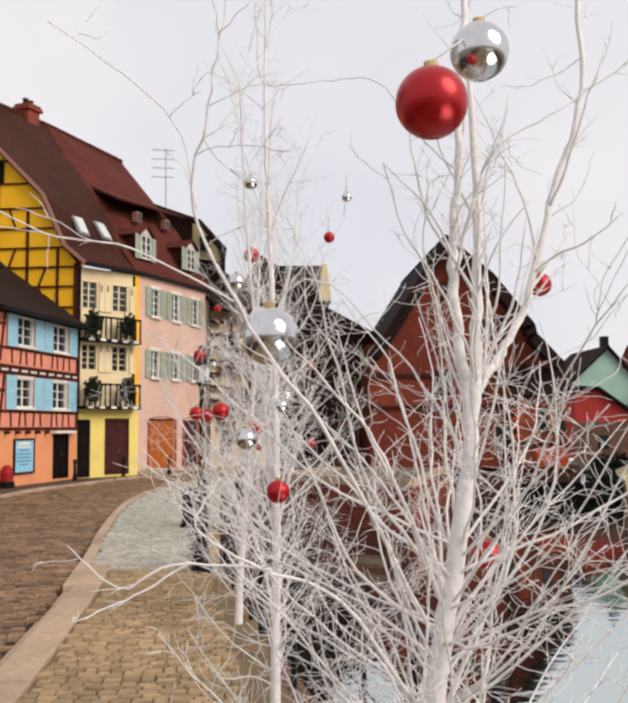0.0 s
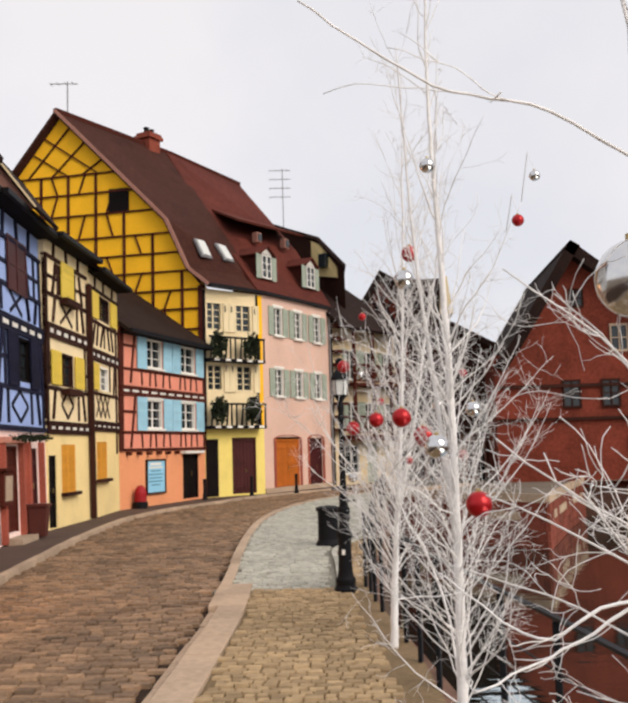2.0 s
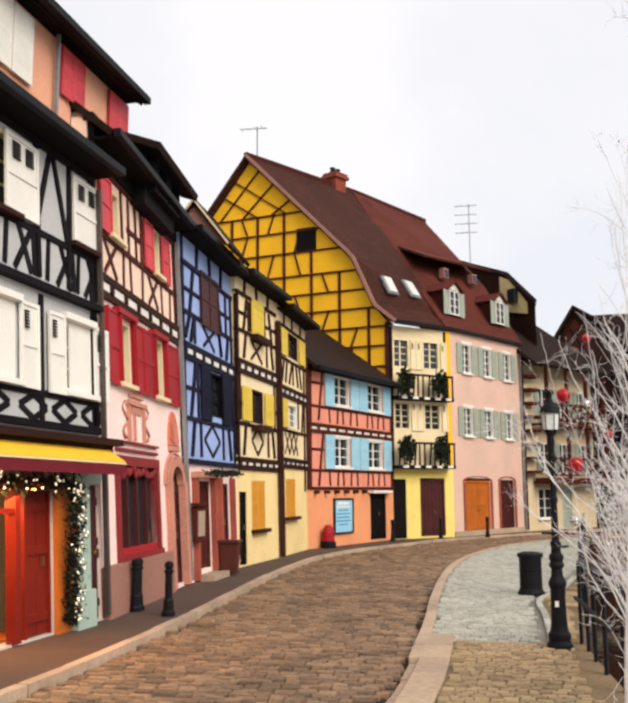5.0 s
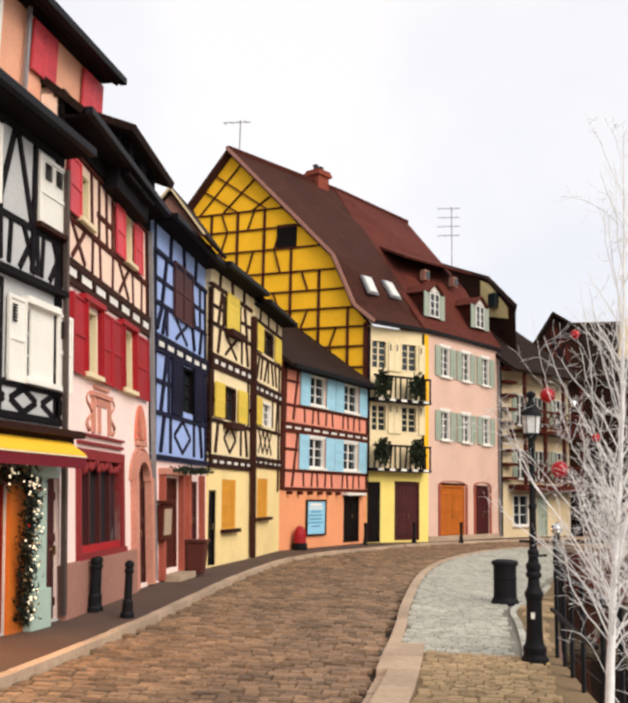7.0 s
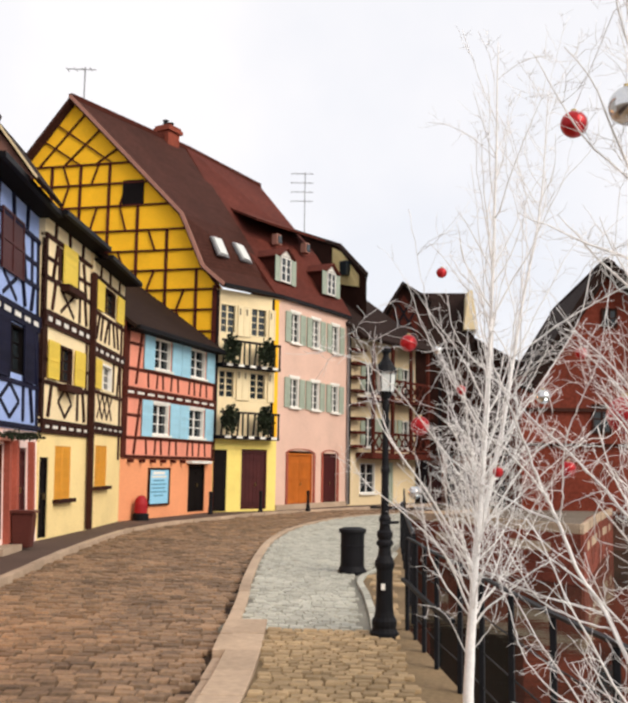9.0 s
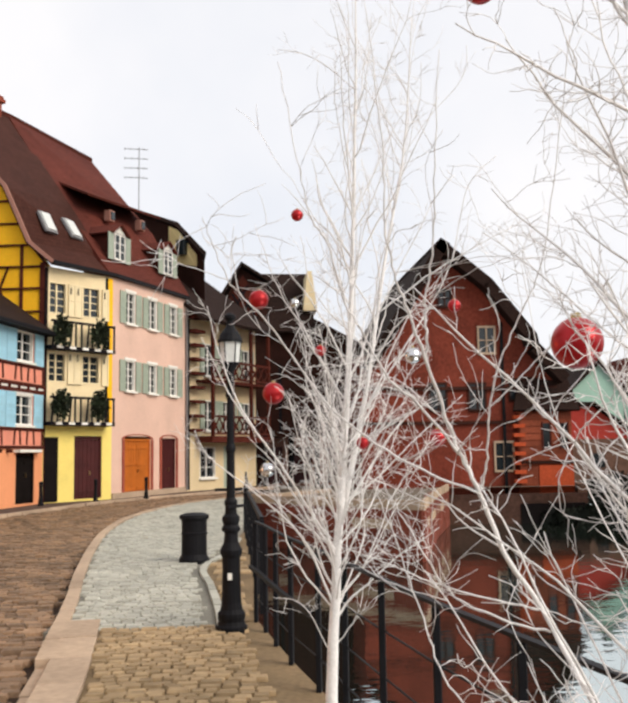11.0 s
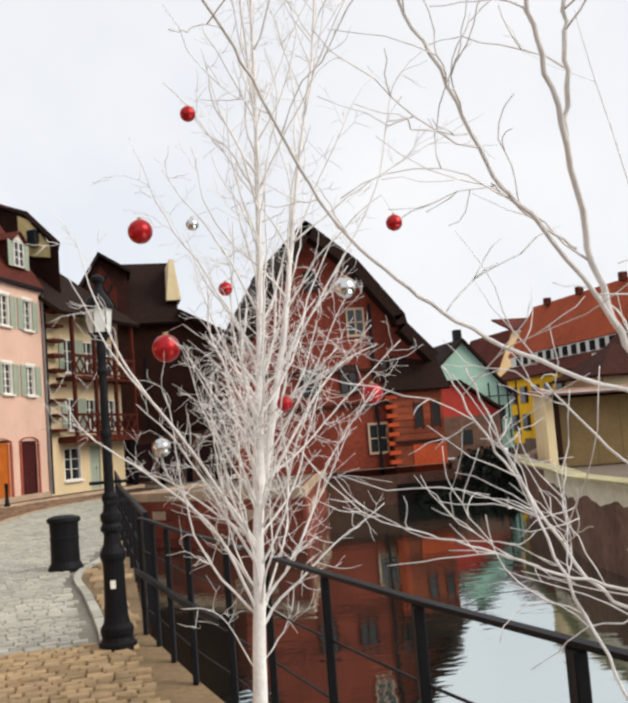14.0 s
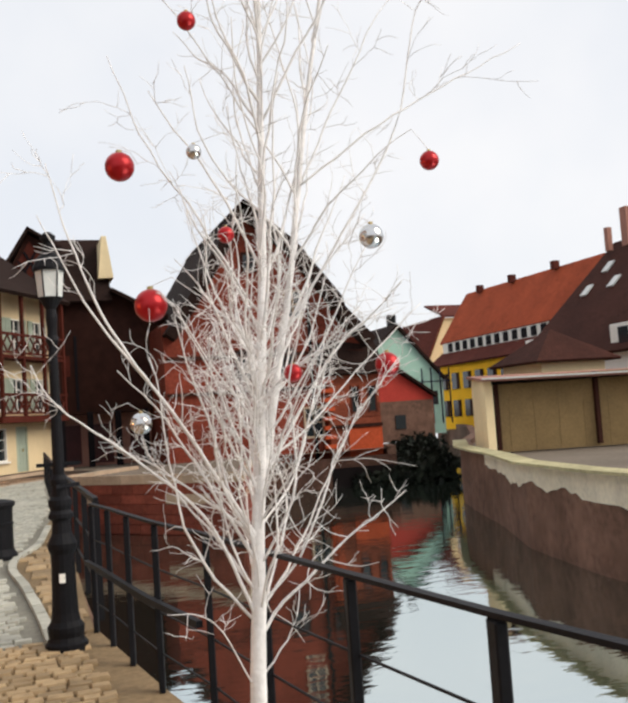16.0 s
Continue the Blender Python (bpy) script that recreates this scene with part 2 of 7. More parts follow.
m_glass = bpy.data.materials.new("window_glass")
m_glass.use_nodes = True
gb = m_glass.node_tree.nodes["Principled BSDF"]
gb.inputs["Base Color"].default_value = (0.020, 0.026, 0.030, 1)
gb.inputs["Roughness"].default_value, gb.inputs["Specular IOR Level"].default_value = 0.08, 0.55

m_lamp_glow = bpy.data.materials.new("warm_shop_lamp")
m_lamp_glow.use_nodes = True
lb = m_lamp_glow.node_tree.nodes["Principled BSDF"]
lb.inputs["Base Color"].default_value = (0.9, 0.6, 0.2, 1)
lb.inputs["Emission Color"].default_value, lb.inputs["Emission Strength"].default_value = (1.0, 0.50, 0.10, 1), 7.0

m_water = bpy.data.materials.new("canal_water")
m_water.use_nodes = True
nt, ln = m_water.node_tree.nodes, m_water.node_tree.links
nt.remove(nt["Principled BSDF"])
w_body, w_gloss, w_mix = nt.new("ShaderNodeBsdfDiffuse"), nt.new("ShaderNodeBsdfGlossy"), nt.new("ShaderNodeMixShader")
w_body.inputs[0].default_value = (0.020, 0.024, 0.018, 1)
w_gloss.inputs[0].default_value, w_gloss.inputs["Roughness"].default_value = (0.83, 0.91, 0.91, 1), 0.035
w_mix.inputs[0].default_value = 0.76
ln.new(w_body.outputs[0], w_mix.inputs[1])
ln.new(w_gloss.outputs[0], w_mix.inputs[2])
ln.new(w_mix.outputs[0], nt["Material Output"].inputs[0])
wgeo = nt.new("ShaderNodeNewGeometry")
wmap = nt.new("ShaderNodeMapping")
wmap.inputs["Scale"].default_value = (1.0, 1.9, 1.0)
ln.new(wgeo.outputs["Position"], wmap.inputs[0])
wnz = nt.new("ShaderNodeTexNoise")
wnz.inputs["Scale"].default_value, wnz.inputs["Detail"].default_value = 1.3, 3
ln.new(wmap.outputs[0], wnz.inputs["Vector"])
wbp = nt.new("ShaderNodeBump")
wbp.inputs["Strength"].default_value, wbp.inputs["Distance"].default_value = 0.075, 0.08
ln.new(wnz.outputs[0], wbp.inputs["Height"])
ln.new(wbp.outputs[0], w_gloss.inputs["Normal"])

# ---------- building helpers ----------
BOXES = {}


def link_bm(name, bm, material, parent=None, label="", uv=False):
    me = bpy.data.meshes.new(name)
    bmesh.ops.recalc_face_normals(bm, faces=bm.faces)
    bm.to_mesh(me)
    bm.free()
    me.materials.append(material)
    if uv:
        add_uv(me)
    ob = new(name, me)
    if parent:
        ob.parent = parent
    if label:
        ob["label"] = label
    return ob


part = link_bm


def add_uv(me):
    """Flat uv in metres for sloping roof sheets: u along the level, v up the slope."""
    layer = me.uv_layers.new(name="UVMap")
    for poly in me.polygons:
        n = poly.normal
        lev = Vector((-n.y, n.x, 0))
        lev = lev.normalized() if lev.length > 1e-4 else Vector((1, 0, 0))
        up = n.cross(lev)
        for li in poly.loop_indices:
            co = me.vertices[me.loops[li].vertex_index].co
            layer.data[li].uv = (co.dot(lev), co.dot(up))


def unit_box(material):
    """One bevelled unit box for each material, shared by all its boards and blocks."""
    if material.name not in BOXES:
        bm = bmesh.new()
        bmesh.ops.create_cube(bm, size=1.0)
        bmesh.ops.bevel(bm, geom=bm.edges[:], offset=0.018, segments=1, affect="EDGES")
        me = bpy.data.meshes.new("block_" + material.name)
        bm.to_mesh(me)
        bm.free()
        me.materials.append(material)
        BOXES[material.name] = me
    return BOXES[material.name]


def block(name, parent, material, centre, size, turn=None, label=""):
    ob = new(name, unit_box(material))
    m = Matrix.Translation(centre)
    if turn is not None:
        m = m @ turn
    ob.matrix_local = m @ Matrix.Diagonal((*size, 1))
    if parent:
        ob.parent = parent
    if label:
        ob["label"] = label
    return ob


def rod(name, parent, material, a, b, w, d=None, label=""):
    """A square bar from a to b."""
    a, b = Vector(a), Vector(b)
    v = b - a
    q = v.to_track_quat("Z", "Y").to_matrix().to_4x4()
    return block(name, parent, material, (a + b) / 2, (w, d or w, v.length), q, label)


def lathe(bm, prof, segs=16, centre=(0, 0, 0)):
    """A turned body from rows of radius and height."""
    rings = []
    for r, z in prof:
        rings.append([bm.verts.new((centre[0] + r * math.cos(2 * math.pi * i / segs), centre[1] + r * math.sin(2 * math.pi * i / segs), centre[2] + z)) for i in range(segs)])
    for a, b in zip(rings, rings[1:]):
        for i in range(segs):
            bm.faces.new((a[i], a[(i + 1) % segs], b[(i + 1) % segs], b[i]))
    bm.faces.new(rings[0][::-1])
    bm.faces.new(rings[-1])
    return bm


def box_bm(bm, lo, hi):
    g = bmesh.ops.create_cube(bm, size=1.0)
    for v in g["verts"]:
        v.co = [lo[i] + (v.co[i] + 0.5) * (hi[i] - lo[i]) for i in range(3)]


def wall_with_holes(L, z0, z1, holes, thick, outline=None):
    """A wall in the xz plane, front at y=0, with openings (u0, z0, u1, z1) cut through it, and reveals."""
    us = sorted({0.0, L, *[h[0] for h in holes], *[h[2] for h in holes]})
    zs = sorted({z0, z1, *[h[1] for h in holes], *[h[3] for h in holes]})
    bm = bmesh.new()

    def quad(*p):
        bm.faces.new([bm.verts.new(q) for q in p])
    for ua, ub in zip(us, us[1:]):
        for za, zb in zip(zs, zs[1:]):
            uc, zc = (ua + ub) / 2, (za + zb) / 2
            if any(h[0] < uc < h[2] and h[1] < zc < h[3] for h in holes):
                continue
            quad((ua, 0, za), (ub, 0, za), (ub, 0, zb), (ua, 0, zb))
            quad((ua, thick, za), (ua, thick, zb), (ub, thick, zb), (ub, thick, za))
    for a, b, c, d in holes:
        quad((a, 0, b), (a, thick, b), (a, thick, d), (a, 0, d))
        quad((c, 0, b), (c, 0, d), (c, thick, d), (c, thick, b))
        quad((a, 0, b), (c, 0, b), (c, thick, b), (a, thick, b))
        quad((a, 0, d), (a, thick, d), (c, thick, d), (c, 0, d))
    quad((0, 0, z0), (0, 0, z1), (0, thick, z1), (0, thick, z0))
    quad((L, 0, z0), (L, thick, z0), (L, thick, z1), (L, 0, z1))
    quad((0, 0, z1), (L, 0, z1), (L, thick, z1), (0, thick, z1))
    bmesh.ops.remove_doubles(bm, verts=bm.verts[:], dist=0.0005)
    return bm


def house_frame(p0, p1, lean=0.0):
    """Local axes of a front: x along the front, y into the house, z up; lean tips it back."""
    a, b = Vector((*p0, 0)), Vector((*p1, 0))
    d = (b - a).normalized()
    n = Vector((-d.y, d.x, 0))
    m = Matrix((d, n, Vector((0, 0, 1)))).transposed().to_4x4() @ Matrix.Rotation(-lean, 4, "X")
    m.translation = a
    return m, (b - a).length


def thing(name, label, category, m, group=""):
    e = new(name)
    e.empty_display_size = 0.3
    e.matrix_world = m
    return tagged(e, label, category, group)


def window(h, u, z, w, hh, frame_mat, bars=(1, 2), sill=None, lintel=None, recess=0.07, arch=False):
    """A casement in an opening of the front: frame, panes between glazing bars, sill."""
    f = 0.06
    bm = bmesh.new()
    for lo, hi in (((u, z), (u + f, z + hh)), ((u + w - f, z), (u + w, z + hh)), ((u + f, z), (u + w - f, z + f)), ((u + f, z + hh - f), (u + w - f, z + hh)), ((u + w / 2 - 0.035, z + f), (u + w / 2 + 0.035, z + hh - f))):
        outer = hi[0] - lo[0] > w * 0.5 or abs(lo[0] - u) < 0.01 or abs(hi[0] - u - w) < 0.01
        box_bm(bm, (lo[0], min(recess, -0.012) if outer else recess, lo[1]), (hi[0], recess + 0.07, hi[1]))
    fr = part("window", bm, frame_mat, h)
    for s in (0, 1):
        a = u + f if s == 0 else u + w / 2 + 0.035
        b = u + w / 2 - 0.035 if s == 0 else u + w - f
        bm = bmesh.new()
        box_bm(bm, (a, recess + 0.035, z + f), (b, recess + 0.045, z + hh - f))
        part("pane", bm, m_glass, fr)
        n = bars[1]
        for k in range(1, n + 1):
            zz = z + f + (hh - 2 * f) * k / (n + 1)
            block("glazing_bar", fr, frame_mat, ((a + b) / 2, recess + 0.03, zz), (b - a, 0.03, 0.03))
    if sill:
        block("sill", fr, sill, (u + w / 2, -0.04, z - 0.04), (w + 0.14, 0.2, 0.08))
    if lintel:
        block("lintel", fr, lintel, (u + w / 2, -0.012, z + hh + 0.05), (w + 0.16, 0.06, 0.11))
    return fr


def shutter(h, u, z, w, hh, material, y=-0.05, louvre=True, vents=0):
    """A hung shutter leaf: stiles and rails round a field of slats or boards."""
    s = 0.055
    bm = bmesh.new()
    box_bm(bm, (u + s, y + 0.002, z + s), (u + w - s, y + 0.012, z + hh - s))
    leaf = part("shutter", bm, material, h)
    for uu in (u + s / 2, u + w - s / 2):
        block("stile", leaf, material, (uu, y, z + hh / 2), (s, 0.04, hh))
    for zz in (z + s / 2, z + hh / 2, z + hh - s / 2):
        block("rail", leaf, material, (u + w / 2, y, zz), (w - 2 * s, 0.036, s))
    if louvre:
        n = max(4, int(hh / 0.13))
        for k in range(n):
            zz = z + s + (hh - 2 * s) * (k + 0.5) / n
            if abs(zz - z - hh / 2) > 0.05:
                block("slat", leaf, material, (u + w / 2, y - 0.008, zz), (w - 2 * s, 0.012, (hh - 2 * s) / n * 0.94), Matrix.Rotation(0.16, 4, "X"))
    for k in range(vents):
        for j in range(6):
            block("vent_slot", leaf, m_dark_wood, (u + w * (0.3 + 0.4 * k), y - 0.022, z + hh * 0.70 + j * 0.045), (w * 0.24, 0.012, 0.025))
    return leaf


def timber(h, u0, z0, u1, z1, w=0.14, material=None, proud=0.025):
    return rod("timber", h, material, (u0, -proud + 0.05, z0), (u1, -proud + 0.05, z1), w, 0.1)


def timbers(h, rows, material, w=0.14):
    for r in rows:
        timber(h, *r[:4], w=r[4] if len(r) > 4 else w, material=material)


def panel_x(h, u0, z0, u1, z1, material, w=0.09):
    timber(h, u0, z0, u1, z1, w, material, 0.022)
    timber(h, u0, z1, u1, z0, w, material, 0.028)


def panel_diamond(h, u0, z0, u1, z1, material, w=0.09):
    um, zm = (u0 + u1) / 2, (z0 + z1) / 2
    for a, b in (((u0, zm), (um, z0)), ((um, z0), (u1, zm)), ((u1, zm), (um, z1)), ((um, z1), (u0, zm))):
        timber(h, *a, *b, w, material, 0.022)


def band(h, L, z, material, infill, hgt=0.42, n=7):
    """A floor band: two long beams with pale plastered joist gaps between."""
    block("timber", h, material, (L / 2, 0.0, z), (L, 0.12, 0.13))
    block("timber", h, material, (L / 2, -0.02, z + hgt - 0.14), (L, 0.14, 0.13))
    gap, zm = L / n, z + hgt / 2 - 0.07
    for k in range(n + 1):
        block("joist_end", h, material, (L * k / n if 0 < k < n else (0.1 if k == 0 else L - 0.1), -0.01, zm), (0.17, 0.15, hgt - 0.26))
    for k in range(n):
        block("joist_gap", h, infill, (gap * (k + 0.5), -0.015, zm), (gap - 0.2, 0.09, hgt - 0.28))


def door(h, u, z, w, hh, material, leaves=1, boards=4, knob=True):
    bm = bmesh.new()
    for lo, hi in (((u, z), (u + 0.08, z + hh)), ((u + w - 0.08, z), (u + w, z + hh)), ((u + 0.08, z + hh - 0.08), (u + w - 0.08, z + hh))):
        box_bm(bm, (lo[0], 0.03, lo[1]), (hi[0], 0.14, hi[1]))
    fr = part("door", bm, material, h)
    lw = (w - 0.16) / leaves
    for k in range(leaves):
        a = u + 0.08 + lw * k
        nb = boards
        for j in range(nb):
            block("plank", fr, material, (a + lw * (j + 0.5) / nb, 0.10, z + (hh - 0.08) / 2), (lw / nb - 0.012, 0.05, hh - 0.1))
        for zz in (0.25, hh * 0.55, hh - 0.35):
            block("door_rail", fr, material, (a + lw / 2, 0.065, z + zz), (lw - 0.04, 0.03, 0.12))
    if knob:
        block("door_handle", fr, m_brass, (u + w / 2 + 0.1, 0.03, z + 1.0), (0.03, 0.05, 0.14))
    return fr


def roof_sheet(name, pts, material, parent, thick=0.12, label=""):
    """A sloping sheet of tiles through corner points, with thickness."""
    bm = bmesh.new()
    top = [bm.verts.new(p) for p in pts]
    n = (Vector(pts[1]) - Vector(pts[0])).cross(Vector(pts[-1]) - Vector(pts[0])).normalized()
    if n.z < 0:
        n = -n
    low = [bm.verts.new(Vector(p) - n * thick) for p in pts]
    bm.faces.new(top)
    bm.faces.new(low[::-1])
    k = len(pts)
    for i in range(k):
        bm.faces.new((top[i], low[i], low[(i + 1) % k], top[(i + 1) % k]))
    return link_bm(name, bm, material, parent, label, uv=True)


def shell(h, L, depth, z0, z1, material, thick=0.3, front=0.3):
    """Side and back walls behind a front."""
    for nm, lo, hi in (("side_wall", (0, front, z0), (thick, depth, z1)), ("side_wall", (L - thick, front, z0), (L, depth, z1)), ("back_wall", (thick, depth - thick, z0), (L - thick, depth, z1))):
        bm = bmesh.new()
        box_bm(bm, lo, hi)
        part(nm, bm, material, h)
    bm = bmesh.new()
    box_bm(bm, (thick, front, z1 - 0.35), (L - thick, depth - thick, z1 - 0.2))
    part("attic_floor", bm, m_dark_wood, h)


def gable_roof(h, L, depth, zeave, zridge, material, over=0.45, side=0.05, gutter=m_iron):
    """A ridge along the front: two sheets, gutter, rafter ends."""
    ym = depth / 2
    dz = (zridge - zeave) / ym * over
    roof_sheet("roof", [(-side, -over, zeave - dz), (L + side, -over, zeave - dz), (L + side, ym, zridge), (-side, ym, zridge)], material, h)
    roof_sheet("roof", [(-side, depth + over, zeave - dz), (L + side, depth + over, zeave - dz), (L + side, ym, zridge), (-side, ym, zridge)], material, h)
    for s in (0.0, L):
        bm = bmesh.new()
        vs = [bm.verts.new((s + o, y, z)) for o in (-0.02 if s else 0, 0.0 if s else 0.02) for y, z in ((0, zeave - 0.1), (depth, zeave - 0.1), (ym, zridge - 0.14))]
        bm.faces.new(vs[:3])
        bm.faces.new(vs[3:])
        for i in range(3):
            bm.faces.new((vs[i], vs[(i + 1) % 3], vs[3 + (i + 1) % 3], vs[3 + i]))
        part("gable_end", bm, m_dark_wood, h)
    rod("gutter", h, gutter, (-side, -over - 0.06, zeave - dz - 0.05), (L + side, -over - 0.06, zeave - dz - 0.05), 0.13)
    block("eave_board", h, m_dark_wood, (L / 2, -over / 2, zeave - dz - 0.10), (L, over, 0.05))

def tube_mesh(name, paths, material, parent=None, label="", sides=5, smooth_shade=True):
    """Tapered round tubes along rows of (point, radius), all in one mesh."""
    verts, faces = [], []
    for path in paths:
        base = len(verts)
        n = len(path)
        for i, (p, r) in enumerate(path):
            a, b = path[max(i - 1, 0)][0], path[min(i + 1, n - 1)][0]
            d = (b - a)
            d = d.normalized() if d.length > 1e-6 else Vector((0, 0, 1))
            s = d.cross(Vector((0.31, 0.17, 0.94)) if abs(d.z) < 0.95 else Vector((1, 0, 0))).normalized()
            t = d.cross(s)
            for k in range(sides):
                w = 2 * math.pi * k / sides
                verts.append(p + (s * math.cos(w) + t * math.sin(w)) * r)
        for i in range(n - 1):
            for k in range(sides):
                q = base + i * sides
                faces.append((q + k, q + (k + 1) % sides, q + sides + (k + 1) % sides, q + sides + k))
        faces.append(tuple(base + k for k in range(sides))[::-1])
        faces.append(tuple(base + (n - 1) * sides + k for k in range(sides)))
    me = bpy.data.meshes.new(name)
    me.from_pydata([tuple(v) for v in verts], [], faces)
    me.materials.append(material)
    if smooth_shade:
        me.polygons.foreach_set("use_smooth", [True] * len(me.polygons))
    ob = new(name, me)
    if parent:
        ob.parent = parent
    if label:
        ob["label"] = label
    return ob


# ---------- ground, water, street ----------
WATER = -2.0
QUAY = [(2.0, -12), (0.5, 0.0), (-0.70, 8.0), (-0.99, 10.0), (-1.36, 12.4), (-1.60, 14.5), (-1.55, 20), (-1.3, 30), (-1.1, 43), (4.7, 35.6), (7.2, 44.5), (9.2, 50.8), (16.6, 51.0), (21, 75), (34, 110)]
BANK = [(46, 108), (33, 75), (22.5, 54), (17.0, 44.5), (14.2, 38.8), (13.2, 36.1), (11.7, 31.4), (10.0, 27.0), (9.2, 22.9), (8.6, 16), (9.5, 6), (12, -12)]
CANAL = QUAY + BANK


def fill_with_hole(outer, hole, z):
    bm = bmesh.new()
    for loop in (outer, hole):
        vs = [bm.verts.new((*p, z)) for p in loop]
        for a, b in zip(vs, vs[1:] + vs[:1]):
            bm.edges.new((a, b))
    bmesh.ops.triangle_fill(bm, use_beauty=True, edges=bm.edges[:])
    for f in bm.faces:
        if f.normal.z < 0:
            f.normal_flip()
    return bm


bm = fill_with_hole([(-900, -400), (900, -400), (900, 1800), (-900, 1800)], CANAL, -0.15)
me = bpy.data.meshes.new("ground")
bm.to_mesh(me)
bm.free()
me.materials.append(m_ground)
tagged(new("ground", me), "brown-grey town ground round the canal", "ground", kind="structure")


def flat(name, loop, z, material, label, cat, low=None, uv=False):
    """A slab with the given outline; its sides go down to low."""
    bm = bmesh.new()
    vs = [bm.verts.new((*p, z)) for p in loop]
    es = [bm.edges.new((a, b)) for a, b in zip(vs, vs[1:] + vs[:1])]
    bmesh.ops.triangle_fill(bm, use_beauty=True, edges=es)
    if low is not None:
        lv = [bm.verts.new((*p, low)) for p in loop]
        k = len(loop)
        for i in range(k):
            bm.faces.new((vs[i], vs[(i + 1) % k], lv[(i + 1) % k], lv[i]))
    ob = link_bm(name, bm, material)
    return tagged(ob, label, cat, kind="structure")


bm = bmesh.new()
vs = [bm.verts.new((*p, WATER)) for p in CANAL]
bmesh.ops.triangle_fill(bm, use_beauty=True, edges=[bm.edges.new((a, b)) for a, b in zip(vs, vs[1:] + vs[:1])])
for f in bm.faces:
    f.normal_update()
    if f.normal.z < 0:
        f.normal_flip()
me = bpy.data.meshes.new("water")
bm.to_mesh(me)
bm.free()
me.materials.append(m_water)
tagged(new("water", me), "still dark canal water mirroring houses and sky", "water", kind="structure")


def wall_strip(name, line, z0, z1, thick, material, label, side=1):
    """A wall along a line, with thickness to one side."""
    bm = bmesh.new()
    n = len(line)
    off = []
    for i, p in enumerate(line):
        a, b = Vector(line[max(i - 1, 0)]), Vector(line[min(i + 1, n - 1)])
        d = (b - a).normalized()
        off.append(Vector(p) + Vector((-d.y, d.x)) * thick * side)
    r = [[bm.verts.new((*q, z)) for q in pts] for pts in (line, off) for z in (z0, z1)]
    for i in range(n - 1):
        for a, b in ((0, 1), (1, 3), (3, 2), (2, 0)):
            bm.faces.new((r[a][i], r[a][i + 1], r[b][i + 1], r[b][i]))
    for i in (0, n - 1):
        bm.faces.new((r[0][i], r[1][i], r[3][i], r[2][i]))
    return tagged(link_bm(name, bm, material), label, "wall", kind="structure")


quay_wall = wall_strip("quay_wall", QUAY[:9], WATER - 0.5, -0.06, 0.32, m_quay_brown, "dark brown stained quay wall beside the street", 1)
far_quay = wall_strip("far_quay_wall", QUAY[8:12], WATER - 0.5, -0.12, 0.45, m_quay_red, "red sandstone quay wall at the canal bend", 1)
# very dark brown wall between the water and the red house
wall_strip("house_foot_wall", QUAY[11:13], WATER - 0.5, -0.5, 0.45, m_foot_dark, "near-black wall at the foot of the red house", 1)
wall_strip("channel_wall", QUAY[12:], WATER - 0.5, -0.05, 0.45, m_quay_brown, "brown wall along the far channel", 1)
bank_wall = wall_strip("bank_wall", BANK, WATER - 0.5, 0.14, 0.5, m_quay_brown, "stained brown rendered canal wall", 1)

LK = [(-6.9, -14), (-7.0, 4), (-7.19, 9.5), (-7.3, 11.5), (-7.68, 15.1), (-8.11, 18.2), (-8.77, 23.0), (-9.15, 27), (-9.25, 30), (-8.85, 33.4), (-7.87, 37.0), (-6.9, 40.4), (-3.8, 46.2), (0.2, 53.2)]
RK = [(-3.1, -14), (-3.3, 4), (-3.50, 10.1), (-3.65, 12.6), (-3.95, 15.8), (-4.3, 18.9), (-4.7, 23.2), (-4.92, 27.2), (-4.84, 31.6), (-4.14, 36.6), (-3.1, 39.8), (-2.1, 41.8), (2.5, 48.5)]
FRONT = [(-8.2, -14), (-8.5, 6.0), (-8.8, 14.7), (-9.75, 20.3), (-10.2, 24.8), (-10.3, 28.7), (-10.55, 32.8), (-8.85, 39.9), (-6.6, 42.3), (-3.9, 48.5), (-0.4, 54.2)]


def along(line, step):
    """Evenly spaced points and directions on a polyline smoothed by a spline."""
    pts = [Vector(p) for p in line]
    fine = []
    for i in range(len(pts) - 1):
        p0, p1, p2, p3 = pts[max(i - 1, 0)], pts[i], pts[i + 1], pts[min(i + 2, len(pts) - 1)]
        for k in range(16):
            t = k / 16
            fine.append(0.5 * (2 * p1 + (p2 - p0) * t + (2 * p0 - 5 * p1 + 4 * p2 - p3) * t * t + (3 * p1 - p0 - 3 * p2 + p3) * t ** 3))
    fine.append(pts[-1])
    out, acc, want = [], 0.0, 0.0
    for a, b in zip(fine, fine[1:]):
        l = (b - a).length
        while want <= acc + l and l > 0:
            out.append((a + (b - a) * ((want - acc) / l), (b - a).normalized()))
            want += step
        acc += l
    return out


def smooth(line, step=0.7):
    return [tuple(p) for p, _ in along(line, step)]


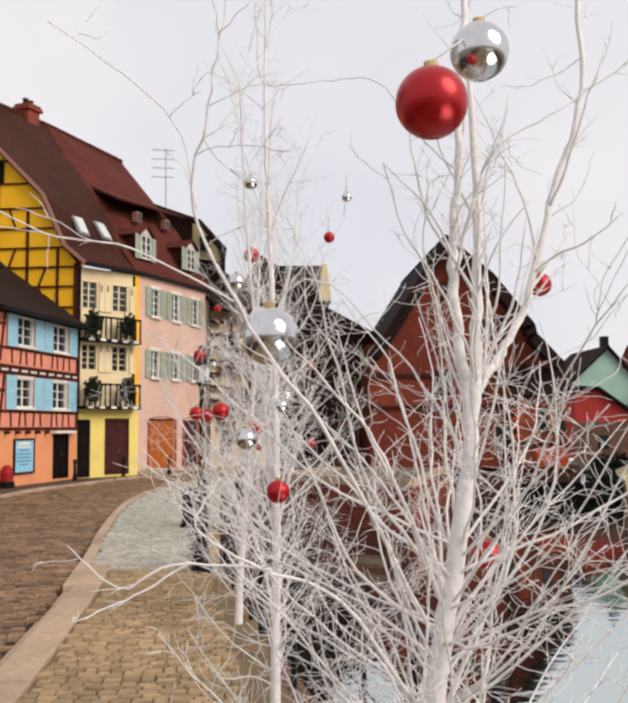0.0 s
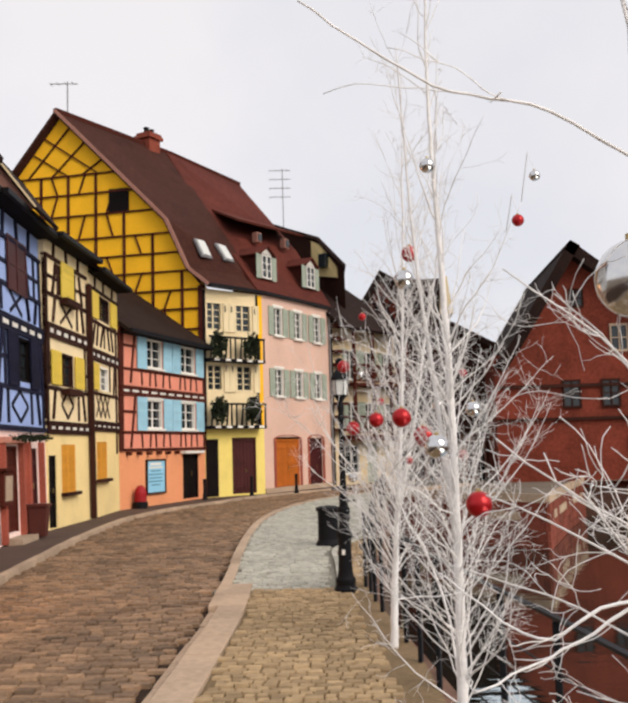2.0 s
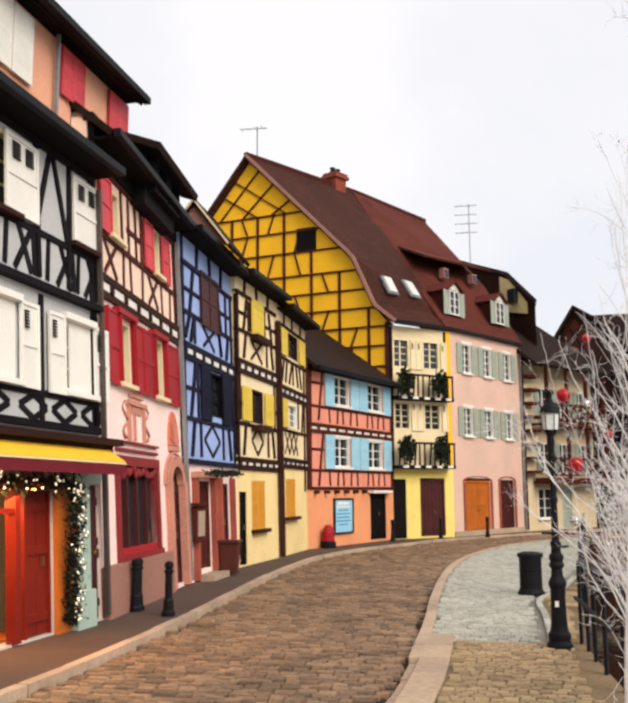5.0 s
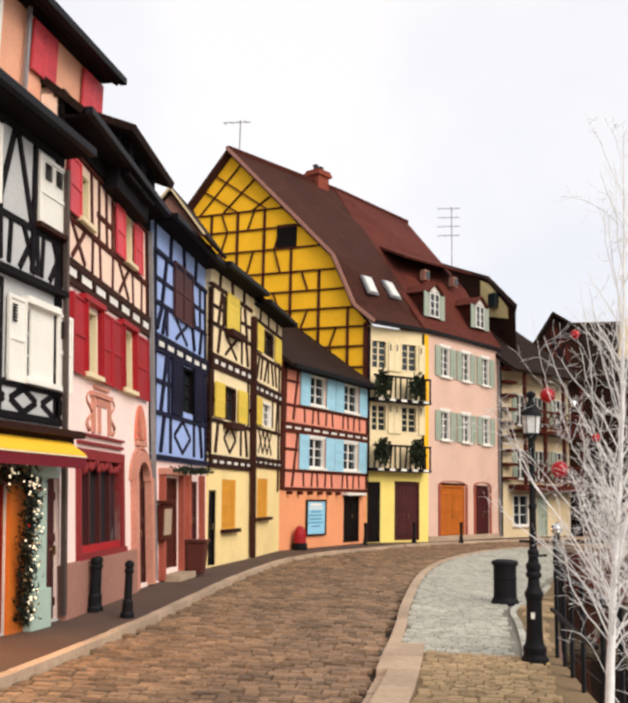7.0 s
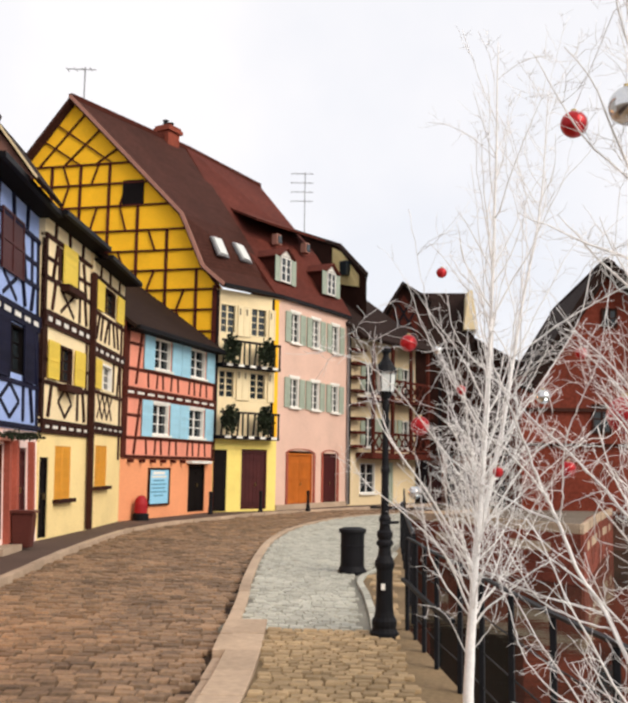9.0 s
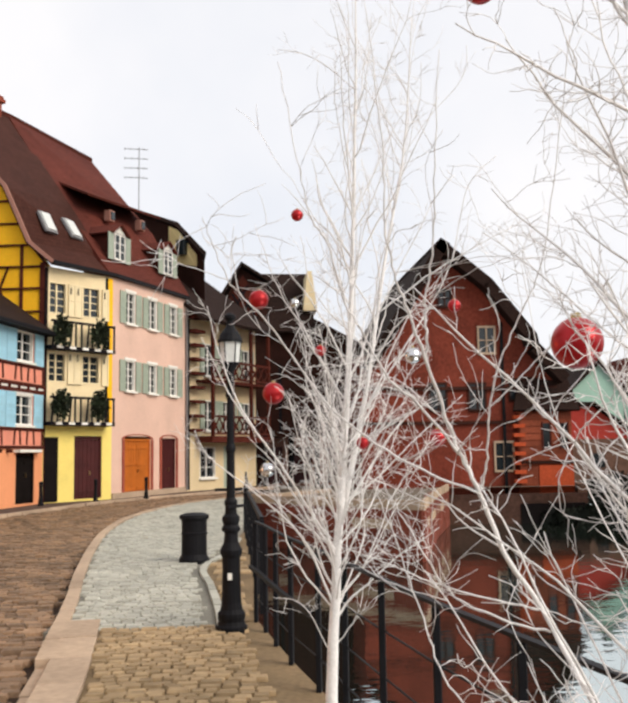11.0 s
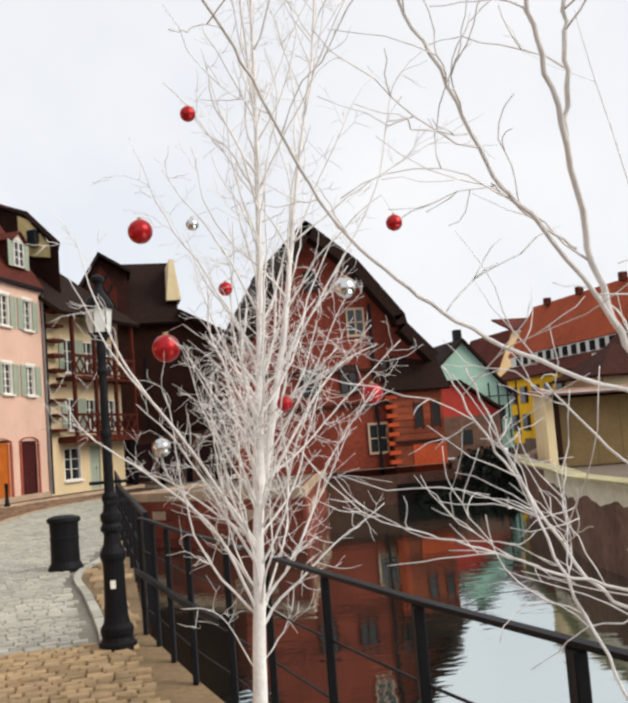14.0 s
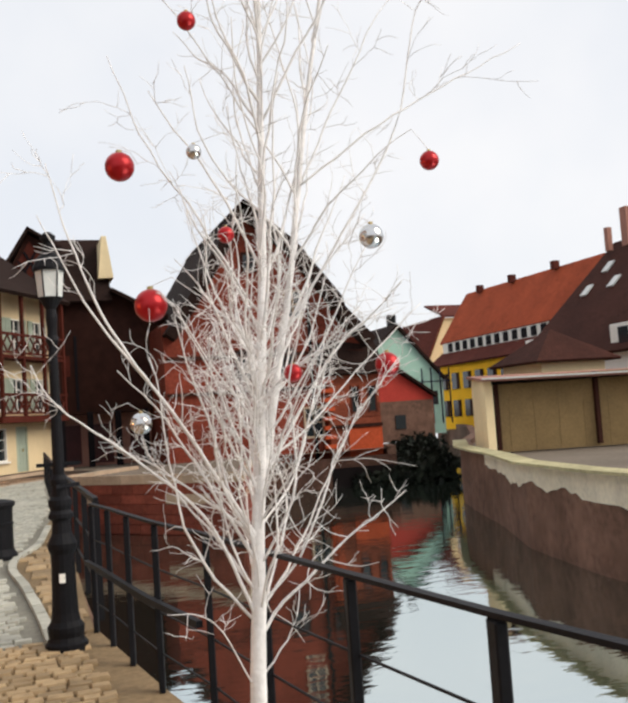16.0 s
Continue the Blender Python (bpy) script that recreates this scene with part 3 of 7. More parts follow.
LKs, RKs = smooth(LK), smooth(RK)
road = flat("road", LKs + RKs[::-1], -0.115, m_joint, "brown cobbled street curving along the quay", "road", -0.2)
left_pavement = flat("pavement_house_side", FRONT + LKs[::-1], 0.02, m_asphalt, "narrow dark pavement along the house fronts", "pavement", -0.2)
INNER = [(p[0] + 0.50, p[1]) for p in RKs if p[1] <= 14.0]
QE = [p for p in QUAY[:9]]
tan_pave = flat("pavement_quay_side", INNER + [(-3.25, 14.1), (-1.95, 14.0), (-1.62, 14.4), (-1.38, 12.4), (-1.04, 10.0), (-0.88, 8.0), (0.18, 0.0), (1.98, -12)], -0.03, m_tan_joint, "tan stone setts on the quay pavement", "pavement", -0.2)
FAR = [p for p in RKs if p[1] > 14.0]
ARC = [(-2.05, 14.05), (-2.10, 15.2), (-2.22, 17.0), (-2.36, 18.6), (-2.30, 19.8), (-2.0, 21.2), (-1.75, 24)]
grey_pave = flat("pavement_bend", [(-3.85, 14.05)] + FAR + [(1.5, 49), (-1.0, 43.4), (-1.2, 36), (-1.4, 28)] + ARC[::-1], -0.03, m_grey_joint, "grey-green setts where the pavement widens", "pavement", -0.2)
strip = flat("pavement_rail_strip", ARC + [(-1.4, 28), (-1.5, 20), (-1.64, 14.5)], -0.035, m_tan_joint, "rough tan strip under the quay railing", "pavement", -0.2)


def kerb_run(name, line, w, step, z, h, material, label, ymax=99, shift=0.0):
    """Separate kerb stones, each a bevelled block, along a line."""
    e = tagged(new(name), label, "kerb", kind="structure")
    for k, (p, d) in enumerate(along(line, step)):
        if p.y > ymax or p.y < 3:
            continue
        n = Vector((d.y, -d.x))
        c = p + d * step / 2 + n * (w / 2 + shift)
        block("kerb_stone", e, material, (c.x, c.y, z - h / 2 + random.uniform(-0.006, 0.006)), (abs(w), step - 0.012, h), Matrix.Rotation(math.atan2(-d.x, d.y) + random.uniform(-0.006, 0.006), 4, "Z"))
    return e


kerb_run("kerb_quay_side", RK, 0.36, 0.95, 0.012, 0.3, m_kerb, "broad pale sandstone kerb slabs", 13.6, 0.13)
kerb_run("gutter_stones", RK, 0.13, 0.95, -0.075, 0.2, m_kerb, "low gutter stones beside the kerb", 13.6)
kerb_run("kerb_bend", [p for p in RK if p[1] > 12], 0.17, 0.9, 0.012, 0.3, m_kerb, "thin pale kerb round the bend")
kerb_run("kerb_house_side", LK, -0.14, 1.0, 0.03, 0.3, m_kerb, "pale kerb below the house pavement", 99, 0.05)


# ---------- houses along the street ----------
def front_house(name, label, i, depth, eave, ridge, wall, holes, roof, lean=0.0, lower=None, zlow=0.0, flank=None):
    """A street house with its front between two plan points: walls with openings, shell and roof."""
    m, L = house_frame(FRONT[i], FRONT[i + 1], lean)
    h = thing(name, label, "house", m, "houses along the quay street")
    up = [q for q in holes if q[1] >= zlow]
    lowh = [q for q in holes if q[1] < zlow]
    if lower:
        part("wall", wall_with_holes(L, -0.3, zlow, lowh, 0.3), lower, h)
        part("wall", wall_with_holes(L, zlow, eave, up, 0.3), wall, h)
    else:
        part("wall", wall_with_holes(L, -0.3, eave, holes, 0.3), wall, h)
    shell(h, L, depth, -0.3, eave, flank or wall)
    if roof:
        gable_roof(h, L, depth, eave, ridge, roof)
    return h, L


def studs(h, us, z0, z1, material, w=0.12, lean=0.0):
    for k, u in enumerate(us):
        timber(h, u, z0, u + lean * (1 if k % 2 else -1), z1, w, material)


# grey half-timbered house with white shutters and a shop
A = [(5.35, 5.85, 6.2, 7.0), (7.85, 5.9, 8.6, 7.0), (5.35, 3.5, 6.2, 4.6), (7.55, 3.5, 8.45, 4.6), (4.9, 0.05, 7.15, 2.15), (8.1, 0.05, 8.92, 2.2)]
hA, L = front_house("grey_half_timbered_house", "grey plastered half-timbered house with white shutters above a shop", 1, 9, 7.72, 11.7, m_grey_plaster, A, m_roof_brown, 0.055, m_grey_plaster, 2.75)
for u, z, u1, z1 in A[:2]:
    window(hA, u, z, u1 - u, z1 - z, m_cream_wood, (1, 2), m_timber)
for u, z, u1, z1 in A[2:4]:
    fr = window(hA, u, z, u1 - u, z1 - z, m_white_wood, (1, 2), m_white_wood)
    block("blind", fr, m_white_wood, ((u + u1) / 2 + 0.08, -0.004, (z + z1) / 2), (u1 - u - 0.2, 0.03, z1 - z), None, "closed white inner shutter panel")
    block("lintel", fr, m_white_wood, ((u + u1) / 2, -0.05, z1 + 0.05), (u1 - u + 0.1, 0.14, 0.1))
for u in (5.9, 7.85):
    shutter(hA, u, 5.85, 0.88, 1.15, m_white_wood, -0.06, False, 2)
for u, w in ((6.25, 0.5), (7.03, 0.5), (8.48, 0.5)):
    shutter(hA, u, 3.42, w, 1.22, m_white_wood, -0.06, False, 1)
timbers(hA, [(0, 7.6, L, 7.6), (0, 7.15, L, 7.15), (0, 4.95, L, 4.95, 0.34), (0, 5.78, L, 5.78, 0.11), (0, 3.4, L, 3.4, 0.11), (0, 2.95, L, 2.95, 0.2), (L - 0.12, 2.9, L - 0.12, 7.2, 0.24)], m_timber_black)
studs(hA, (4.6, 5.25, 6.85, 7.75, 8.7), 5.1, 7.15, m_timber_black, 0.13, 0.06)
studs(hA, (5.6, 5.95, 6.75, 7.1, 7.95, 8.05), 5.1, 5.75, m_timber_black, 0.09, 0.05)
for u0, u1 in ((6.78, 7.2), (7.72, 7.3), (4.65, 5.05)):
    timber(hA, u0, 5.85, u1, 7.1, 0.12, m_timber_black)
studs(hA, (4.8, 6.9, 8.55), 3.0, 4.85, m_timber_black)
for u in (5.0, 6.2, 7.4, 8.3):
    timber(hA, u, 5.1, u + 0.45, 5.75, 0.1, m_timber_black)
    timber(hA, u + 0.45, 5.1, u + 0.1, 5.75, 0.1, m_timber_black)
for u in (5.3, 6.3, 7.2, 8.1):
    panel_diamond(hA, u, 3.02, u + 0.75, 3.36, m_timber_black, 0.08)
door(hA, 8.1, 0.05, 0.82, 2.15, m_dark_door, 1, 3)
door(hA, 6.45, 0.05, 0.75, 2.1, m_shop_red, 1, 2)
block("door_lintel", hA, m_shop_red, (6.0, -0.02, 2.1), (2.3, 0.16, 0.16), None, "bright red lintel")
block("shop_counter", hA, m_dark_door, (5.7, 1.0, 0.5), (1.5, 0.4, 1.0))
block("shop_back", hA, m_shop_red, (5.6, 1.6, 1.1), (2.4, 0.06, 2.2))
block("shop_side", hA, m_shop_red, (4.7, 0.95, 1.1), (0.06, 1.3, 2.2))
block("shop_floor", hA, m_orange_wood, (5.8, 0.9, 0.06), (2.6, 1.3, 0.06))
for k in range(3):
    block("shop_shelf", hA, m_orange_wood, (5.55, 1.4, 0.75 + 0.42 * k), (1.7, 0.3, 0.04))
    for j in range(5):
        block("shop_goods", hA, (m_awning, m_red_wood, m_orange_wood, m_cream_wood)[(j + k) % 4], (4.95 + 0.3 * j, 1.35, 0.87 + 0.42 * k), (0.16, 0.16, 0.2))
block("door_frame", hA, m_shop_red, (6.12, 0.0, 1.1), (0.12, 0.16, 2.1))
block("transom", hA, m_shop_red, (5.5, 0.0, 1.75), (1.2, 0.1, 0.07))
for u, z, w, hh in ((5.75, 1.62, 0.28, 0.2), (5.75, 1.32, 0.28, 0.16), (5.35, 1.0, 0.16, 0.3), (6.1, 0.85, 0.3, 0.1)):
    block("shop_lamp", hA, m_lamp_glow, (u, 0.7, z), (w, 0.1, hh), None, "lit warm shop lamp")
block("shopfront_panel", hA, m_orange_wood, (7.38, -0.03, 1.05), (0.42, 0.06, 2.15))
block("pilaster", hA, m_shop_green, (7.85, -0.06, 1.05), (0.5, 0.12, 2.3))
block("pilaster_base", hA, m_shop_green, (7.85, -0.09, 0.25), (0.58, 0.18, 0.6))
block("pilaster_head", hA, m_shop_green, (7.9, -0.08, 2.2), (0.95, 0.2, 0.2))
block("cornice", hA, m_timber, (L / 2 + 0.02, -0.20, 2.74), (L - 0.1, 0.5, 0.10))
block("cornice", hA, m_timber, (L / 2 - 0.02, -0.13, 2.62), (L - 0.2, 0.34, 0.14))
rod("downpipe", hA, m_lead_dark, (L - 0.03, -0.1, 0.1), (L - 0.03, -0.1, 7.0), 0.075)

# pink house with red shutters
B = [(0.85, 6.5, 1.55, 7.4), (3.75, 6.5, 4.35, 7.5), (1.15, 3.9, 1.95, 5.05), (3.45, 3.9, 4.3, 5.1), (0.95, 0.92, 3.35, 2.45), (4.3, 0.1, 5.4, 2.5)]
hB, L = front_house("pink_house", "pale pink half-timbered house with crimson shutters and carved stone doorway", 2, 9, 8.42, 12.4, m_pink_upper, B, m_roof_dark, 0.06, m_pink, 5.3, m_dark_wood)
for u, z, u1, z1 in B[:4]:
    window(hB, u, z, u1 - u, z1 - z, m_cream_wood, (1, 2), m_cream_wood)
for u in (0.3, 3.05, 4.4):
    shutter(hB, u, 6.45, 0.62, 1.0, m_coral_wood, -0.07, False)
for u in (0.5, 2.0, 2.7, 4.4):
    shutter(hB, u, 3.82, 0.66 if u != 4.4 else 1.0, 1.3, m_red_wood, -0.07, False)
for u in (0.42, 1.15, 2.05, 3.45, 4.33):
    block("shutter_edge", hB, m_red_wood, (u, -0.05, 4.47), (0.05, 0.14, 1.3))
for u in (1.1, 3.4):
    block("hood", hB, m_red_wood, (u + 0.45, -0.06, 5.16), (1.15, 0.16, 0.1))
band(hB, L, 5.32, m_timber, m_white_wood, 0.42, 7)
timbers(hB, [(0, 8.3, L, 8.3), (0, 7.6, L, 7.6), (0, 6.4, L, 6.4, 0.12), (0.1, 5.6, 0.1, 7.6, 0.16), (L - 0.1, 5.6, L - 0.1, 7.6, 0.16)], m_timber_red)
studs(hB, (0.3, 1.7, 2.2, 2.95, 4.45, 5.1), 5.7, 6.4, m_timber_red, 0.09, 0.05)
studs(hB, (1.7, 2.1, 2.6, 2.95), 6.4, 7.6, m_timber_red, 0.10, 0.03)
panel_x(hB, 0.6, 5.75, 1.3, 6.35, m_timber_red)
panel_x(hB, 3.4, 5.75, 4.1, 6.35, m_timber_red)
timber(hB, 2.0, 6.9, 2.9, 6.9, 0.1, m_timber_red)
# near-black band across the whole front, just below the eave
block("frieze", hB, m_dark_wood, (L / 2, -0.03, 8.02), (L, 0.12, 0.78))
block("plinth", hB, m_brownpink, (2.1, -0.05, 0.3), (4.2, 0.14, 1.05))
sw = new("shop_window")
sw.parent = hB
sw["label"] = "carved crimson stone shop window"
for nm, lo, hi in (("jamb", (0.80, -0.06, 0.92), (0.95, 0.1, 2.45)), ("jamb", (3.35, -0.06, 0.92), (3.5, 0.1, 2.45)), ("sill", (0.80, -0.1, 0.78), (3.5, 0.1, 0.92)), ("lintel", (0.78, -0.06, 2.45), (3.52, 0.1, 2.62)), ("cornice", (0.85, -0.06, 2.7), (3.45, 0.05, 2.75)), ("cornice", (0.80, -0.07, 2.84), (3.50, 0.05, 2.88))):
    bm = bmesh.new()
    box_bm(bm, lo, hi)
    part(nm, bm, m_crimson_stone, sw)
for k in range(4):
    bm = bmesh.new()
    box_bm(bm, (0.95 + k * 0.6, 0.10, 0.92), (1.55 + k * 0.6, 0.12, 2.45))
    part("pane", bm, m_glass, sw)
    block("mullion", sw, m_dark_door, (0.97 + k * 0.6, 0.06, 1.68), (0.08, 0.09, 1.55))
block("bottom_rail", sw, m_red_wood, (2.15, 0.05, 0.98), (2.4, 0.1, 0.12))
for k in range(5):
    block("shelf_goods", sw, (m_brass, m_white_wood, m_red_stone)[k % 3], (1.3 + k * 0.42, 0.16, 1.15), (0.2, 0.06, 0.2 + 0.05 * (k % 2)))
# carved swag over the shop window
bm = bmesh.new()
rg = random.Random(31)
for k in range(46):
    t = k / 45
    bmesh.ops.create_icosphere(bm, subdivisions=1, radius=rg.uniform(0.05, 0.09), matrix=Matrix.Translation((0.95 + 2.4 * t, 0.0 - rg.uniform(0, 0.03), 2.42 - 0.12 * abs(math.sin(t * math.pi * 3)) + rg.uniform(-0.04, 0.06))) @ Matrix.Diagonal((1, 0.5, 1, 1)))
part("carved_swag", bm, m_crimson_stone, sw)
# relief: a framed niche with a pale figureless panel, cornice and scrolls
bm = bmesh.new()
for lo, hi in (((1.62, -0.05, 2.92), (1.76, 0.02, 3.55)), ((2.54, -0.05, 2.92), (2.68, 0.02, 3.55)), ((1.55, -0.07, 3.55), (2.75, 0.02, 3.63)), ((1.72, -0.05, 3.70), (2.58, 0.02, 3.76))):
    box_bm(bm, lo, hi)
relief = part("relief_panel", bm, m_pale_red_stone, hB, "weathered carved stone niche above the window")
block("niche_panel", relief, m_pink, (2.15, -0.005, 3.2), (0.72, 0.03, 0.6))
block("niche_panel", relief, m_pale_red_stone, (2.0, -0.02, 3.2), (0.16, 0.05, 0.55))
block("niche_panel", relief, m_pale_red_stone, (2.15, -0.02, 3.46), (0.6, 0.05, 0.12))
for sgn in (-1, 1):
    path = [(Vector((2.15 + sgn * (0.68 + 0.14 * math.sin(k * 0.8)), -0.02, 2.95 + k * 0.055)), 0.035 - 0.0018 * k) for k in range(13)]
    tube_mesh("scroll", [path], m_pale_red_stone, relief, sides=5)
door(hB, 4.3, 0.1, 1.1, 2.3, m_dark_door, 1, 3)
bm = bmesh.new()
for s in (-1, 1):
    box_bm(bm, (4.85 + s * 0.62 - 0.12, -0.12, 0.05), (4.85 + s * 0.62 + 0.12, 0.1, 2.2))
for r, y, w in ((0.57, -0.10, 0.10), (0.72, -0.07, 0.035), (0.84, -0.05, 0.03)):
    for k in range(14):
        a0, a1 = math.pi * k / 14, math.pi * (k + 1) / 14
        q = [(4.85 + rr * math.cos(a), yy, 2.15 + rr * 0.8 * math.sin(a)) for a in (a0, a1) for rr in (r - w, r + w) for yy in (y, 0.05)]
        v = [bm.verts.new(p) for p in q]
        for f in ((0, 2, 6, 4), (1, 5, 7, 3), (0, 4, 5, 1), (2, 3, 7, 6)):
            bm.faces.new([v[j] for j in f])
box_bm(bm, (4.45, -0.06, 2.85), (5.25, 0.02, 2.95))
part("door_surround", bm, m_pale_red_stone, hB, "arched carved red sandstone door surround")
bm = bmesh.new()
fan = [(4.85 + 0.42 * math.cos(math.pi * k / 16), -0.045, 2.97 + 0.72 * math.sin(math.pi * k / 16)) for k in range(17)]
vs = [bm.verts.new(p) for p in fan]
wv = [bm.verts.new((p[0], 0.03, p[2])) for p in fan]
bm.faces.new(vs)
for i in range(16):
    bm.faces.new((vs[i], vs[i + 1], wv[i + 1], wv[i]))
fan_ob = part("door_fan", bm, m_coral_stone, hB, "coral fan-shaped panel over the door")
for k in range(7):
    w_ = math.pi * (k + 0.5) / 7
    rod("fan_rib", fan_ob, m_pale_red_stone, (4.85, -0.055, 2.98), (4.85 + 0.38 * math.cos(w_), -0.055, 2.98 + 0.66 * math.sin(w_)), 0.018)
rod("downpipe", hB, m_lead, (L - 0.05, -0.1, 0.1), (L - 0.05, -0.1, 7.6), 0.09)

# blue half-timbered house
C = [(1.6, 6.55, 2.9, 7.35), (1.7, 3.85, 3.7, 4.95), (0.7, 0.25, 1.95, 2.25), (2.7, 0.25, 3.7, 2.2)]
hC, L = front_house("blue_half_timbered_house", "blue plastered half-timbered house with navy beams and dark shutters", 3, 8, 8.35, 11.4, m_blue, C, m_roof_dark, 0.04, m_pink, 2.6)
window(hC, 1.6, 6.55, 1.3, 0.8, m_dark_wood, (1, 2))
window(hC, 2.1, 3.85, 1.2, 1.1, m_dark_wood, (1, 2))
for u in (1.45, 2.25):
    shutter(hC, u, 6.0, 0.8, 1.35, m_dark_door, -0.06, False)
for u in (1.3, 3.2):
    shutter(hC, u, 3.7, 0.8, 1.32, m_timber_navy, -0.06)
band(hC, L, 5.05, m_timber_navy, m_white_wood, 0.4, 6)
timbers(hC, [(0, 8.05, L, 8.05), (0.1, 7.3, 0.1, 8.1), (1.2, 7.3, 1.3, 8.0), (2.4, 7.3, 2.3, 8.0), (3.4, 7.3, 3.5, 8.0), (0, 7.25, L, 7.25), (0, 6.1, L, 6.1, 0.13), (0, 3.65, L, 3.65, 0.13), (0, 2.68, L, 2.68, 0.24), (0.1, 2.7, 0.1, 7.3, 0.2), (L - 0.1, 2.7, L - 0.1, 7.3, 0.2), (0.55, 6.1, 0.9, 7.2), (3.3, 6.1, 3.0, 7.2), (3.9, 6.1, 3.9, 7.2), (0.6, 5.45, 0.9, 6.05), (1.0, 5.45, 1.0, 6.05), (3.3, 5.45, 3.1, 6.05), (3.8, 5.45, 4.0, 6.05), (0.5, 3.7, 0.95, 5.0), (1.15, 3.7, 1.15, 5.0), (4.0, 3.7, 4.0, 5.0), (0.5, 2.8, 0.75, 3.6), (1.3, 2.8, 1.3, 3.6), (3.3, 2.8, 3.3, 3.6), (4.0, 2.8, 3.8, 3.6), (0.15, 6.65, 1.45, 6.65, 0.11), (3.0, 6.65, 4.4, 6.65, 0.11), (0.15, 4.35, 1.3, 4.35, 0.11), (4.0, 4.35, 4.4, 4.35, 0.11), (0.2, 5.5, 0.55, 6.05), (4.35, 3.7, 4.1, 5.0)], m_timber_navy, 0.17)
panel_x(hC, 1.7, 5.5, 2.7, 6.0, m_timber_navy)
panel_diamond(hC, 1.6, 2.85, 3.0, 3.6, m_timber_navy)
door(hC, 0.7, 0.25, 1.25, 2.0, m_timber_red, 1, 4)
door(hC, 2.7, 0.25, 1.0, 1.95, m_dark_door, 1, 3)
for u in (0.55, 2.05, 2.6, 3.85):
    block("door_jamb", hC, m_red_stone, (u, -0.05, 1.2), (0.16, 0.16, 2.3))
block("step", hC, m_kerb, (1.3, -0.22, 0.08), (1.3, 0.42, 0.14))
block("door_hood", hC, m_pale_red_stone, (1.3, -0.08, 2.38), (1.75, 0.2, 0.14))

# cream half-timbered house in two bays, yellow shutters
D1 = [(1.2, 6.55, 2.5, 7.4), (1.2, 3.95, 2.4, 4.9), (1.2, 0.95, 2.5, 2.3), (0.1, 0.05, 0.75, 2.0)]
hD, L = front_house("cream_half_timbered_house", "cream half-timbered house with yellow shutters and brown beams", 4, 8, 8.35, 10.9, m_cream, D1, m_roof_dark, 0.02, m_pale_yellow, 2.65)
window(hD, 1.2, 3.95, 1.2, 0.95, m_timber, (1, 2))
window(hD, 1.2, 6.55, 1.3, 0.85, m_timber, (1, 2))
shutter(hD, 1.3, 6.5, 1.15, 1.05, m_yellow_wood, -0.06)
shutter(hD, 0.35, 3.95, 0.8, 0.95, m_yellow_wood, -0.06)
shutter(hD, 2.5, 3.95, 0.85, 0.95, m_yellow_wood, -0.06)
for u in (1.2, 1.85):
    shutter(hD, u, 0.95, 0.64, 1.35, m_amber_wood, 0.03)
block("sill", hD, m_timber, (1.85, -0.06, 0.9), (1.45, 0.2, 0.1))
door(hD, 0.1, 0.05, 0.65, 1.95, m_dark_wood, 1, 3)
band(hD, L, 5.3, m_timber, m_white_wood, 0.4, 6)
band(hD, L, 2.65, m_timber, m_white_wood, 0.36, 6)
timbers(hD, [(0, 8.2, L, 8.2), (0.7, 7.5, 0.8, 8.2), (1.9, 7.5, 1.8, 8.2), (3.0, 7.5, 3.1, 8.2), (0, 7.5, L, 7.5), (0, 6.45, L, 6.45, 0.13), (0, 3.85, L, 3.85, 0.12), (0.1, 2.9, 0.1, 7.5, 0.2), (0.6, 6.5, 0.9, 7.4), (1.1, 6.5, 1.1, 7.4), (2.7, 6.5, 2.7, 7.4), (3.4, 6.5, 3.1, 7.4), (0.6, 5.7, 0.8, 6.4), (2.9, 5.7, 2.9, 6.4), (3.5, 5.7, 3.3, 6.4), (0.5, 3.0, 0.7, 3.8), (2.9, 3.0, 2.9, 3.8), (3.5, 3.0, 3.3, 3.8), (0.1, 6.95, 1.1, 6.95, 0.1), (2.7, 6.95, 3.8, 6.95, 0.1), (0.1, 4.4, 0.4, 4.4, 0.1), (3.4, 4.4, 3.8, 4.4, 0.1), (0.25, 3.95, 0.25, 5.3), (3.62, 3.9, 3.62, 5.3)], m_timber, 0.16)
panel_x(hD, 1.3, 5.75, 2.4, 6.35, m_timber)
panel_diamond(hD, 1.3, 3.05, 2.4, 3.8, m_timber)
block("flower_box", hD, m_timber, (1.85, -0.15, 3.78), (1.3, 0.24, 0.18))
block("flower_box", hD, m_timber, (1.85, -0.15, 6.38), (1.3, 0.24, 0.18))
rod("downpipe", hD, m_timber, (L - 0.02, -0.12, 0.05), (L - 0.02, -0.12, 7.3), 0.15)

